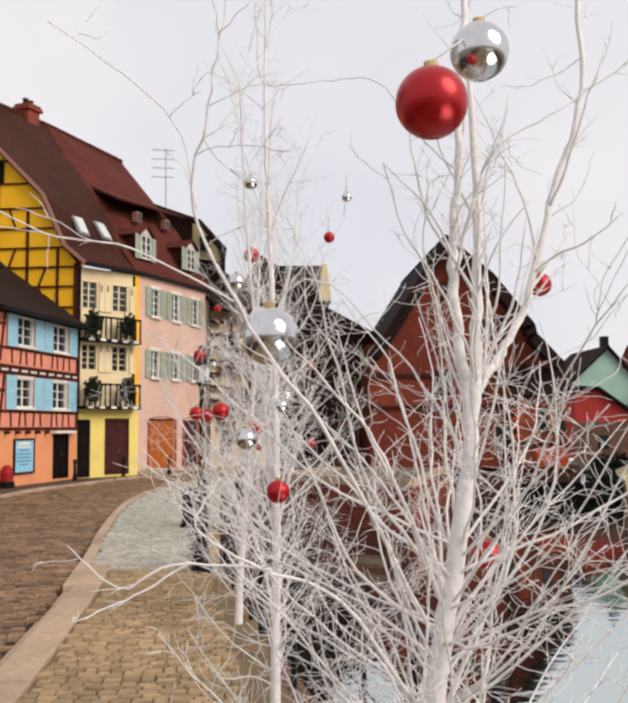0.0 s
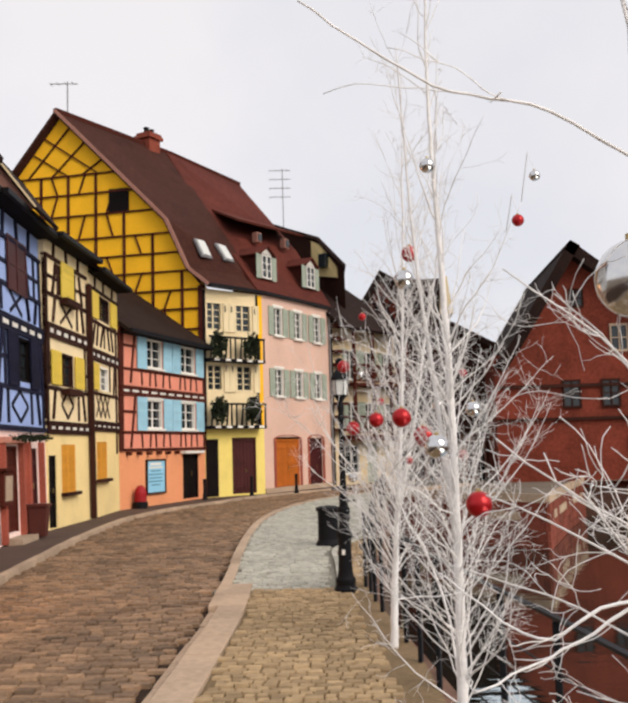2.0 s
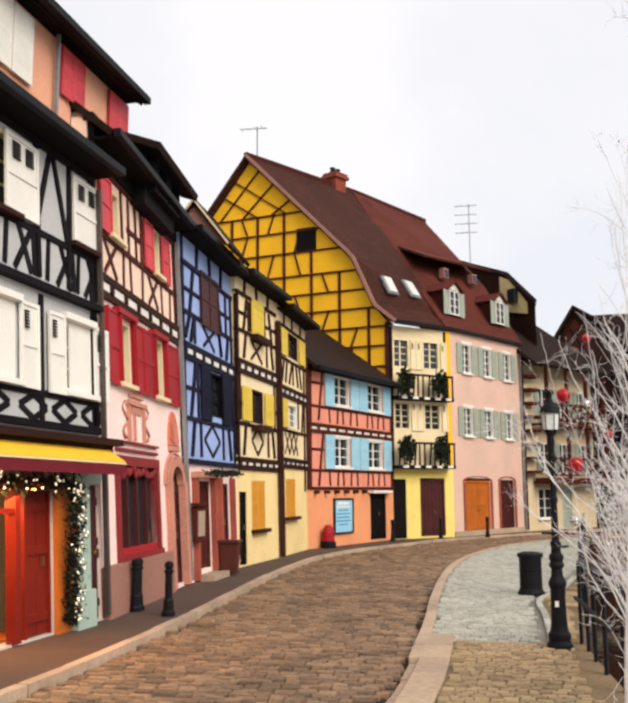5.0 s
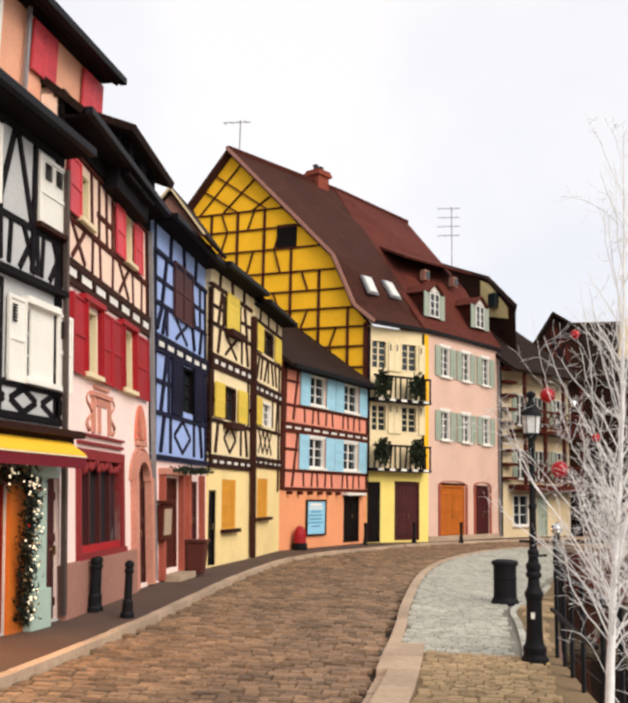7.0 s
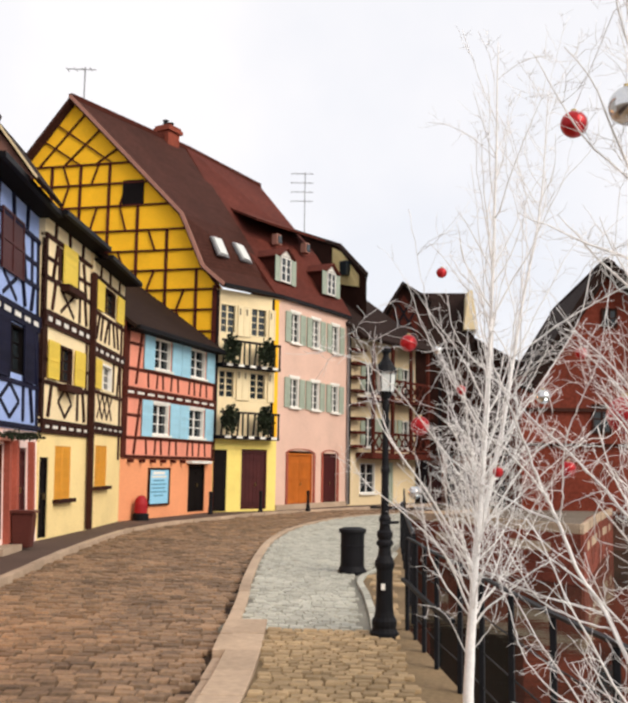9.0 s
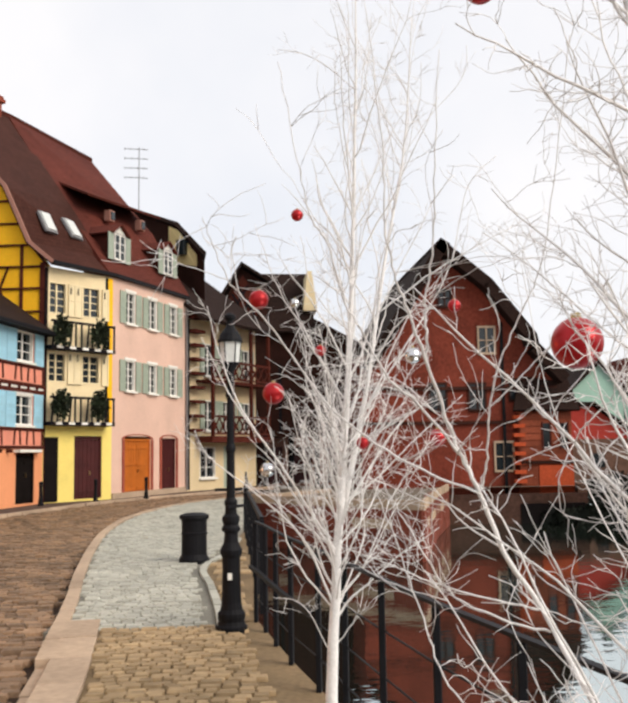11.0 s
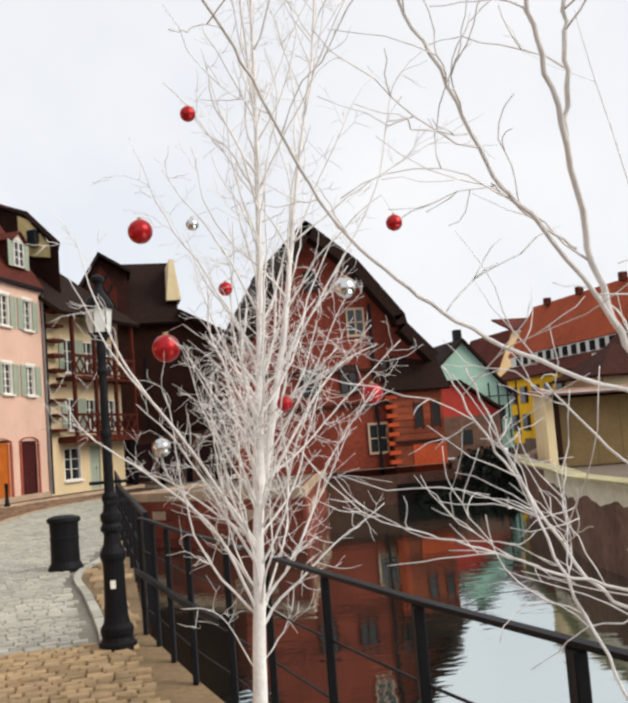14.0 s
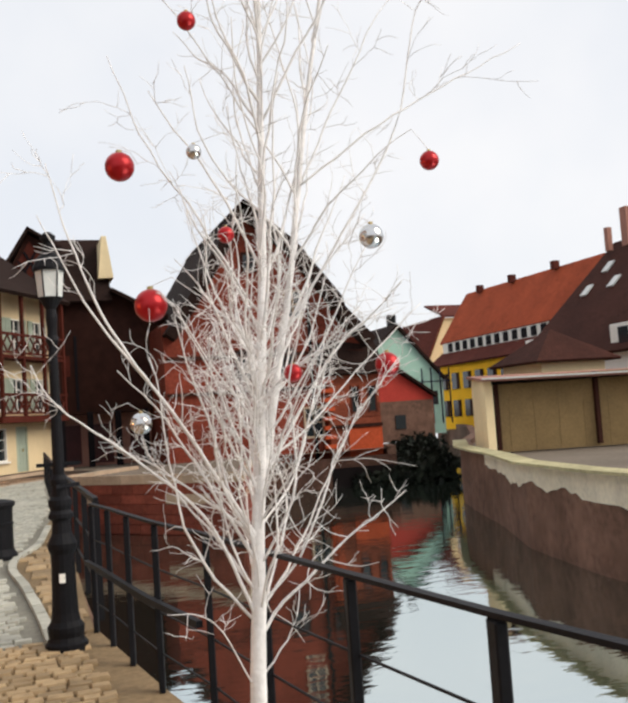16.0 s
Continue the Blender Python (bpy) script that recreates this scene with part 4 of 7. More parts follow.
D2 = [(1.2, 6.4, 2.8, 7.2), (1.15, 4.05, 2.6, 4.85), (0.9, 1.2, 2.3, 2.4)]
hD2, L = front_house("cream_half_timbered_bay", "lower cream half-timbered bay with yellow shutters and lattice panels", 5, 8, 8.1, 10.4, m_cream, D2, m_roof_dark, 0.01, m_pale_yellow, 2.8)
window(hD2, 1.2, 6.4, 1.6, 0.8, m_timber, (1, 2))
window(hD2, 1.15, 4.05, 1.45, 0.8, m_white_wood, (1, 2), m_cream_wood)
for u, z, w in ((0.25, 6.35, 0.9), (2.9, 6.35, 0.9), (0.2, 4.05, 0.9)):
    shutter(hD2, u, z, w, 0.85, m_yellow_wood, -0.06)
for u in (0.9, 1.6):
    shutter(hD2, u, 1.2, 0.69, 1.2, m_amber_wood, 0.03)
block("sill", hD2, m_timber, (1.6, -0.06, 1.15), (1.7, 0.2, 0.1))
band(hD2, L, 5.05, m_timber, m_white_wood, 0.38, 6)
band(hD2, L, 2.8, m_timber, m_white_wood, 0.34, 6)
timbers(hD2, [(0, 7.95, L, 7.95), (0.8, 7.3, 0.9, 7.95), (2.0, 7.3, 1.9, 7.95), (3.2, 7.3, 3.3, 7.95), (0, 7.3, L, 7.3), (0, 6.25, L, 6.25, 0.12), (0, 3.95, L, 3.95, 0.12), (0.08, 2.9, 0.08, 7.3, 0.2), (L - 0.35, 2.0, L - 0.35, 7.3, 0.22), (0.5, 5.5, 0.8, 6.2), (1.0, 5.5, 1.2, 6.2), (1.5, 5.5, 1.9, 6.2), (2.1, 5.5, 2.1, 6.2), (2.8, 5.5, 2.5, 6.2), (3.3, 5.5, 3.0, 6.2), (2.8, 4.0, 2.8, 5.0), (3.3, 4.0, 3.5, 5.0)], m_timber)
for u in (0.9, 1.5, 2.1):
    panel_x(hD2, u, 3.2, u + 0.6, 3.9, m_timber, 0.08)

# salmon house with light blue shutters
E_ = [(2.0, 5.2, 3.3, 6.3), (4.9, 5.2, 6.3, 6.3), (2.0, 2.9, 3.3, 4.0), (4.9, 2.9, 6.3, 4.0), (5.1, 0.1, 6.6, 1.9)]
hE, L = front_house("salmon_half_timbered_house", "salmon half-timbered house with light blue shutters", 6, 7, 6.75, 9.3, m_salmon, E_, m_roof_dark, 0.0, m_orange, 2.05)
for u, z, u1, z1 in E_[:4]:
    window(hE, u, z, u1 - u, z1 - z, m_white_wood, (1, 2), m_white_wood, m_white_wood)
for z in (5.12, 2.82):
    for u, w in ((1.25, 0.72), (3.36, 0.72), (4.15, 0.72), (6.36, 0.74)):
        shutter(hE, u, z, w, 1.24, m_sky_wood, -0.06)
band(hE, L, 4.15, m_timber_red, m_white_wood, 0.36, 10)
timbers(hE, [(0, 6.65, L, 6.65), (0, 5.05, L, 5.05, 0.1), (0, 2.75, L, 2.75, 0.1), (0, 2.12, L, 2.12, 0.17), (0.12, 2.1, 0.12, 6.7, 0.34), (L - 0.1, 2.1, L - 0.1, 6.7, 0.16), (0.8, 4.55, 1.15, 6.6), (0.3, 5.9, 1.2, 5.9, 0.1), (0.8, 2.2, 1.15, 4.1), (0.3, 3.5, 1.2, 3.5, 0.1)], m_timber_red)
studs(hE, (1.7, 2.3, 2.8, 3.4, 4.0, 4.9, 5.4, 5.9, 6.5), 4.5, 5.05, m_timber_red, 0.10, 0.06)
studs(hE, (1.7, 2.3, 2.8, 3.4, 4.0, 4.9, 5.4, 5.9, 6.5), 2.2, 2.75, m_timber_red, 0.10, 0.06)
for k in range(9):
    block("joist_end", hE, m_timber_red, (0.5 + k * 0.78, -0.08, 1.98), (0.12, 0.22, 0.12))
door(hE, 5.1, 0.1, 1.5, 1.8, m_dark_wood, 2, 3)
block("door_hood", hE, m_white_wood, (5.8, -0.1, 1.98), (1.8, 0.3, 0.1))

# yellow-green balcony house and the great golden gable behind
F_ = [(0.15, 7.25, 1.0, 8.5), (1.75, 7.25, 2.65, 8.5), (0.15, 4.6, 1.0, 5.75), (1.75, 4.6, 2.65, 5.75), (1.45, 0.1, 2.8, 2.55), (0.0, 0.1, 0.7, 2.5)]
hF, L = front_house("yellow_balcony_house", "lemon yellow house with two planted balconies and a golden half-timbered gable", 7, 12, 9.05, 0, m_cream, F_[:5], None, 0.0, m_lemon, 3.0)
for u, z, u1, z1 in F_[:4]:
    window(hF, u, z, u1 - u, z1 - z, m_cream_wood, (1, 3))
for z in (7.2, 4.55):
    for u in (1.05, 1.4, 2.72):
        shutter(hF, u, z, 0.34, 1.3, m_cream_wood, -0.05, False, 1)
door(hF, 1.45, 0.1, 1.35, 2.4, m_dark_door, 2, 3)
bm = bmesh.new()
box_bm(bm, (0.02, -0.02, 0.05), (0.68, 0.0, 2.5))
part("side_door", bm, m_dark_wood, hF)
for z in (5.95, 3.05):
    bal = part("balcony", (lambda b: (box_bm(b, (-0.05, -0.55, z - 0.12), (3.0, 0, z + 0.02)), b)[1])(bmesh.new()), m_timber_black, hF, "dark wooden balcony")
    rod("handrail", bal, m_timber_black, (-0.05, -0.5, z + 0.95), (3.0, -0.5, z + 0.95), 0.09)
    for k in range(12):
        rod("baluster", bal, m_timber_black, (0.0 + k * 0.27, -0.5, z), (0.0 + k * 0.27 + (0.1 if k % 3 == 0 else 0), -0.5, z + 0.95), 0.055)
    for k in range(5):
        block("joist_end", bal, m_white_wood, (0.3 + k * 0.6, -0.56, z - 0.04), (0.28, 0.03, 0.10))
timbers(hF, [(2.98, 3.0, 2.98, 9.0, 0.12), (0.05, 3.0, 0.05, 9.0, 0.12)], m_timber_black)
bm = bmesh.new()
box_bm(bm, (3.05, -0.02, 3.0), (L, 0.0, 9.0))
part("corner_strip", bm, m_gold, hF)

# rose house with sage shutters
Gw = [(1.05, 7.3, 1.85, 8.65), (3.0, 7.3, 3.8, 8.65), (5.0, 7.3, 5.8, 8.65), (1.05, 4.45, 1.85, 5.75), (3.0, 4.45, 3.8, 5.75), (5.0, 4.45, 5.8, 5.75)]
Gd = [(1.0, 0.1, 3.3, 2.55), (4.3, 0.1, 5.7, 2.5)]
hG, L = front_house("rose_house", "rose plastered house with sage green shutters and an orange double door", 8, 12, 9.15, 0, m_rose, Gw + Gd, None)
for u, z, u1, z1 in Gw:
    window(hG, u, z, u1 - u, z1 - z, m_white_wood, (1, 3), m_white_wood, m_white_wood)
    shutter(hG, u - 0.5, z - 0.02, 0.46, z1 - z, m_sage_wood)
    shutter(hG, u1 + 0.04, z - 0.02, 0.46, z1 - z, m_sage_wood)
door(hG, 1.0, 0.1, 2.3, 2.35, m_orange_wood, 2, 5)
door(hG, 4.3, 0.1, 1.4, 2.4, m_dark_door, 1, 4)
for u0, u1 in ((0.9, 3.4), (4.2, 5.8)):
    bm = bmesh.new()
    for k in range(10):
        a0, a1 = math.pi * k / 10, math.pi * (k + 1) / 10
        um, r = (u0 + u1) / 2, (u1 - u0) / 2
        q = [(um + rr * math.cos(a), yy, 2.42 + 0.22 * (rr / r) * math.sin(a)) for a in (a0, a1) for rr in (r - 0.02, r + 0.12) for yy in (-0.04, 0.05)]
        v = [bm.verts.new(p) for p in q]
        for f in ((0, 2, 6, 4), (1, 5, 7, 3), (0, 4, 5, 1), (2, 3, 7, 6)):
            bm.faces.new([v[j] for j in f])
    part("door_arch", bm, m_red_stone, hG)
    for u in (u0, u1):
        block("door_jamb", hG, m_red_stone, (u, -0.02, 1.2), (0.14, 0.08, 2.4))
block("base_course", hG, m_kerb, (L / 2, -0.03, 0.1), (L, 0.08, 0.3))
rod("downpipe", hG, m_lead, (L - 0.05, -0.1, 0.1), (L - 0.05, -0.1, 9.0), 0.09)

# great roof over both: golden gable, ridge, slopes
K5 = Vector((-8.85, 39.95, 0))
gd = Vector((-0.988, 0.156, 0))


def gp(u, z, back=0.0):
    p = K5 + gd * u + Vector((0.30, 0.954, 0)) * back
    return (p.x, p.y, z)


gm = thing("golden_gable_house", "tall golden half-timbered gable under a steep brown tiled roof", "house", Matrix.Identity(4), "houses along the quay street")
PROF = [(0.0, -0.3), (0.0, 9.15), (0.55, 9.85), (1.55, 12.1), (6.85, 17.55), (8.75, 15.3), (13.0, 10.8), (13.6, 9.2), (13.6, -0.3)]
bm = bmesh.new()
fr = [bm.verts.new(gp(u, z)) for u, z in PROF]
bk = [bm.verts.new(gp(u, z, 0.35)) for u, z in PROF]
bm.faces.new(fr)
bm.faces.new(bk[::-1])
for i in range(len(PROF)):
    j = (i + 1) % len(PROF)
    bm.faces.new((fr[i], fr[j], bk[j], bk[i]))
part("gable_wall", bm, m_gold, gm)


def gtimber(u0, z0, u1, z1, w=0.15):
    a, b = Vector(gp(u0, z0, -0.01)), Vector(gp(u1, z1, -0.01))
    rod("timber", gm, m_timber_red, a, b, w, 0.07)


def gspan(z):
    lo = 0.0 if z < 9.15 else (0.6 * (z - 9.15) / 0.7 if z < 9.85 else (0.55 + (z - 9.85) / 2.25 if z < 12.1 else 1.55 + (z - 12.1) / 5.45 * 5.3))
    hi = 13.5 if z < 10 else 6.85 + (17.55 - z) * 0.90
    return lo, min(hi, 13.5)


LEVELS = [7.3, 8.2, 9.05, 9.9, 10.75, 11.65, 12.75, 13.75, 14.65]
for z in LEVELS:
    lo, hi = gspan(z)
    gtimber(lo, z, hi, z)
rg = random.Random(4)
for z0, z1 in zip(LEVELS, LEVELS[1:]):
    lo, hi = gspan(z1)
    for k in range(10):
        u = 0.95 + 1.36 * k
        if lo + 0.3 < u < hi - 0.3:
            gtimber(u, z0, u, z1, 0.13)
        v = u + 0.68
        if lo + 0.5 < v < hi - 0.5 and rg.random() < 0.5:
            t = 0.32 * (1 if (k + int(z0)) % 2 else -1)
            gtimber(v - t / 2, z0, v + t / 2, z1, 0.12)
for a in ((4.9, 14.65, 7.7, 16.6), (6.4, 14.65, 8.3, 15.9), (5.7, 14.65, 4.7, 15.3), (7.2, 14.65, 5.55, 16.2), (8.4, 14.65, 6.3, 16.95)):
    gtimber(*a, 0.13)
for (u0, z0), (u1, z1) in zip(PROF[1:], PROF[2:7]):
    gtimber(u0, z0, u1, z1, 0.2)
gtimber(0.08, 0.0, 0.08, 9.2, 0.28)
a = Vector(gp(3.9, 13.32, -0.03))
block("hatch", gm, m_dark_wood, a, (0.95, 0.1, 1.05), Matrix.Rotation(math.atan2(gd.y, gd.x), 4, "Z"))

# slopes: rows of ridge, knee, flare and eave at the gable, at the party wall and at the far end
S0 = [gp(6.85, 17.7, -0.35), gp(1.5, 12.2, -0.35), gp(0.5, 9.95, -0.35), gp(-0.45, 9.15, -0.35)]
S1 = [(-12.0, 47.6, 17.7), (-8.5, 43.9, 12.35), (-7.1, 42.9, 10.0), (-6.45, 42.3, 9.15)]
S2 = [(-9.2, 53.6, 17.6), (-5.9, 50.0, 12.6), (-4.5, 49.0, 10.3), (-3.75, 48.5, 9.25)]
for i in range(3):
    roof_sheet("roof", [S0[i], S1[i], S1[i + 1], S0[i + 1]], m_roof_brown, gm, 0.14)
SG = [(-12.1, 47.3, 17.72), (-8.75, 43.55, 12.3), (-6.65, 41.95, 9.15)]
SH = [(-9.2, 53.6, 17.6), (-5.6, 50.0, 12.7), (-3.7, 48.4, 9.3)]
for i in range(2):
    roof_sheet("roof", [SG[i], SH[i], SH[i + 1], SG[i + 1]], m_roof_red, gm, 0.14)
roof_sheet("roof", [gp(6.85, 17.7, -0.35), (-12.0, 47.6, 17.7), (-21.5, 51.5, 9.2), gp(13.9, 9.0, -0.35)], m_roof_brown, gm, 0.14)
roof_sheet("roof", [(-12.0, 47.6, 17.7), (-9.2, 53.6, 17.6), (-19, 59, 9.2), (-21.5, 51.5, 9.2)], m_roof_red, gm, 0.14)
rod("verge_board", gm, m_brownpink, S0[0], S0[1], 0.14)
rod("verge_board", gm, m_brownpink, S0[1], S0[2], 0.14)
rod("verge_board", gm, m_brownpink, S0[2], S0[3], 0.14)
rod("gutter", gm, m_iron, S0[3], S1[3], 0.14)
rod("gutter", gm, m_iron, S1[3], S2[3], 0.14)
rod("ridge_cap", gm, m_roof_red, S0[0], S1[0], 0.22)
rod("ridge_cap", gm, m_roof_red, S1[0], S2[0], 0.22)


def on_slope(f, g, rows):
    """A point on a slope: f along from the first row to the second, g down from the first to the last point."""
    a = [Vector(p).lerp(Vector(q), f) for p, q in zip(*rows)]
    g *= len(a) - 1
    i = min(int(g), len(a) - 2)
    return a[i].lerp(a[i + 1], g - i)


fd = Vector((0.435, 0.90, 0)).normalized()
fturn = Matrix((fd, Vector((-fd.y, fd.x, 0)), Vector((0, 0, 1)))).transposed().to_4x4()
for f in (0.33, 0.68):
    p = on_slope(f, 0.47 if f < 0.5 else 0.47, (S0, S1))
    q = on_slope(f, 0.60, (S0, S1))
    ctr = (p + q) / 2 + Vector((0.12, -0.08, 0.12))
    sl = (p - q)
    tm = Matrix((fd, fd.cross(sl.normalized()).normalized() * -1, sl.normalized())).transposed().to_4x4()
    sk = block("skylight", gm, m_lead, ctr, (0.75, 0.1, sl.length * 0.95), tm)
    block("skylight_glass", gm, m_lantern, ctr + Vector((0.05, -0.05, 0.04)), (0.55, 0.08, sl.length * 0.8), tm)


def dormer(parent, at, w, hgt, deep, wallm, roofm, shut, flat_top=False):
    """A small roof dormer facing the street: cheeks, window, gable roof, shutters."""
    e = new("dormer")
    e.parent = parent
    e.matrix_local = Matrix.Translation(at) @ fturn
    bm = bmesh.new()
    box_bm(bm, (-w / 2, 0, 0), (w / 2, deep, hgt))
    link_bm("cheek", bm, roofm, e)
    window(e, -w / 2 + 0.08, 0.06, w - 0.16, hgt - 0.12, m_white_wood, (1, 2), recess=-0.09)
    if shut:
        shutter(e, -w / 2 - 0.36, 0.02, 0.36, hgt - 0.1, shut, -0.06)
        shutter(e, w / 2, 0.02, 0.36, hgt - 0.1, shut, -0.06)
    for s in (-1, 1):
        roof_sheet("dormer_roof", [(0, -0.2, hgt + 0.42), (s * (w / 2 + 0.2), -0.2, hgt - 0.05), (s * (w / 2 + 0.2), deep, hgt - 0.05), (0, deep, hgt + 0.42)], roofm, e, 0.07)
    bm = bmesh.new()
    v = [bm.verts.new(p) for p in ((-w / 2, -0.04, hgt), (w / 2, -0.04, hgt), (0, -0.04, hgt + 0.36))]
    v2 = [bm.verts.new((q.co.x, 0.2, q.co.z)) for q in v]
    bm.faces.new(v)
    bm.faces.new(v2[::-1])
    for i in range(3):
        bm.faces.new((v[i], v2[i], v2[(i + 1) % 3], v[(i + 1) % 3]))
    link_bm("dormer_gable", bm, wallm, e)
    return e


for f in (0.2, 0.80):
    p = on_slope(f, 0.86, (SG, SH))
    dormer(gm, p + Vector((0.1, -0.05, -0.1)), 1.0, 1.25, 1.8, m_white_wood, m_roof_red, m_sage_wood)
# low shed dormer band
p0, p1, q0, q1 = on_slope(0.12, 0.34, (SG, SH)), on_slope(0.95, 0.34, (SG, SH)), on_slope(0.10, 0.5, (SG, SH)), on_slope(0.97, 0.5, (SG, SH))
lift = Vector((0.55, -0.3, 0.75))
roof_sheet("shed_dormer_roof", [p0, p1, q1 + lift, q0 + lift], m_roof_red, gm, 0.1)
for f in (0.33, 0.75):
    c = q0.lerp(q1, f) + lift * 0.6 + Vector((0.0, 0, -0.35))
    block("dormer_window", gm, m_brownpink, c, (0.42, 0.3, 0.5), fturn)
    block("dormer_pane", gm, m_glass, c + Vector((0.13, -0.06, 0)), (0.28, 0.1, 0.36), fturn)
# chimney
ch = part("chimney", (lambda b: (box_bm(b, (-0.42, -0.38, -1.6), (0.42, 0.38, 0.42)), box_bm(b, (-0.55, -0.5, 0.42), (0.55, 0.5, 0.58)), box_bm(b, (-0.48, -0.44, 0.58), (0.48, 0.44, 0.72)), b)[3])(bmesh.new()), m_brick, gm, "stout red brick chimney")
ch.matrix_local = Matrix.Translation((-12.75, 46.3, 17.6)) @ fturn
for k in range(2):
    bm = bmesh.new()
    lathe(bm, [(0.14, 0.72), (0.12, 0.95), (0.17, 1.0), (0.1, 1.05)], 10, ((k - 0.5) * 0.4, 0, 0))
    part("chimney_pot", bm, m_iron, ch)

# ---------- street furniture ----------
# railing: posts, top rail and three wires
RAIL = [(-1.66, 14.3), (-1.58, 13.7), (-1.51, 13.0), (-1.42, 12.2), (-1.27, 11.25), (-1.17, 10.38), (-1.06, 9.48), (-0.94, 8.55), (-0.79, 7.67), (-0.62, 6.7), (-0.44, 5.7), (-0.28, 4.7), (-0.12, 3.7)]
rail = thing("quay_railing", "black iron quay railing with flat top rail and thin wires", "railing", Matrix.Identity(4))
for x, y in RAIL:
    bm = bmesh.new()
    box_bm(bm, (-0.045, -0.02, -0.05), (0.045, 0.02, 1.03))
    bmesh.ops.bevel(bm, geom=bm.edges[:], offset=0.006, segments=1, affect="EDGES")
    p = part("post", bm, m_iron, rail)
    p.matrix_local = Matrix.Translation((x + 0.03, y, 0.0)) @ Matrix.Rotation(1.38, 4, "Z")
for a, b in zip(RAIL, RAIL[1:]):
    o = -0.03
    rod("top_rail", rail, m_iron, (a[0] - o, a[1], 1.045), (b[0] - o, b[1], 1.045), 0.042, 0.018)
    for z in (0.22, 0.48, 0.75):
        rod("wire", rail, m_iron, (a[0] - o, a[1], z), (b[0] - o, b[1], z), 0.009)
for a, b in zip(RAIL[:4], RAIL[1:5]):
    rod("mid_rail", rail, m_iron, (a[0] - 0.03, a[1], 0.56), (b[0] - 0.03, b[1], 0.56), 0.04)
RAIL2 = [(-1.60, 14.9 + k * 1.55) if k < 8 else (-1.5 + 0.025 * (k - 8), 14.9 + k * 1.55) for k in range(18)]
rail2 = thing("far_quay_railing", "black iron railing farther along the quay", "railing", Matrix.Identity(4))
for x, y in RAIL2:
    rod("post", rail2, m_iron, (x + 0.06, y, -0.05), (x + 0.06, y, 1.02), 0.06)
for a, b in zip(RAIL2, RAIL2[1:]):
    rod("top_rail", rail2, m_iron, (a[0] + 0.06, a[1], 1.03), (b[0] + 0.06, b[1], 1.03), 0.05)
    for z in (0.25, 0.62):
        rod("wire", rail2, m_iron, (a[0] + 0.06, a[1], z), (b[0] + 0.06, b[1], z), 0.02)

# lamp post
lamp = thing("street_lamp", "black cast-iron lamp post with a frosted lantern at the quay", "street lamp", Matrix.Translation((-1.90, 13.78, 0)) @ Matrix.Diagonal((0.77, 0.77, 1, 1)))
bm = bmesh.new()
lathe(bm, [(0.215, -0.03), (0.215, 0.03), (0.19, 0.05), (0.175, 0.08), (0.185, 0.12), (0.185, 0.16), (0.15, 0.2), (0.135, 0.26), (0.125, 0.42), (0.12, 0.60), (0.122, 0.72), (0.145, 0.76), (0.15, 0.8), (0.13, 0.83), (0.10, 0.88), (0.09, 0.96), (0.095, 0.98)], 16)
part("base", bm, m_iron, lamp)
bm = bmesh.new()
lathe(bm, [(0.095, 0.98), (0.125, 1.0), (0.125, 1.03), (0.10, 1.06), (0.12, 1.1), (0.12, 1.14), (0.085, 1.17), (0.075, 1.24), (0.09, 1.27), (0.09, 1.30), (0.06, 1.34)], 16)
part("collar", bm, m_iron, lamp)
bm = bmesh.new()
lathe(bm, [(0.06, 1.34), (0.055, 1.8), (0.068, 1.83), (0.068, 1.86), (0.052, 1.9), (0.045, 2.36), (0.07, 2.41), (0.05, 2.45), (0.05, 2.5), (0.06, 2.59), (0.05, 2.66), (0.115, 2.74), (0.13, 2.755)], 14)
part("pole", bm, m_iron, lamp)
rod("ladder_bar", lamp, m_iron, (-0.22, 0, 1.42), (0.22, 0, 1.42), 0.03)
rod("ladder_bar", lamp, m_iron, (-0.05, -0.2, 1.25), (0.2, 0.1, 1.25), 0.03)
lan = part("lantern", lathe(bmesh.new(), [(0.125, 2.75), (0.150, 2.97), (0.14, 2.98)], 6), m_lantern, lamp, "frosted six-sided lantern glass")
for k in range(6):
    w = 2 * math.pi * k / 6
    rod("lantern_bar", lan, m_iron, (0.127 * math.cos(w), 0.127 * math.sin(w), 2.75), (0.152 * math.cos(w), 0.152 * math.sin(w), 2.97), 0.012)
part("lantern_cap", lathe(bmesh.new(), [(0.172, 2.97), (0.172, 2.995), (0.135, 3.06), (0.075, 3.12), (0.045, 3.17), (0.045, 3.2), (0.08, 3.23), (0.08, 3.26), (0.03, 3.29)], 14), m_iron, lamp)
block("sticker", lamp, m_white_wood, (-0.02, -0.142, 0.54), (0.06, 0.012, 0.07))

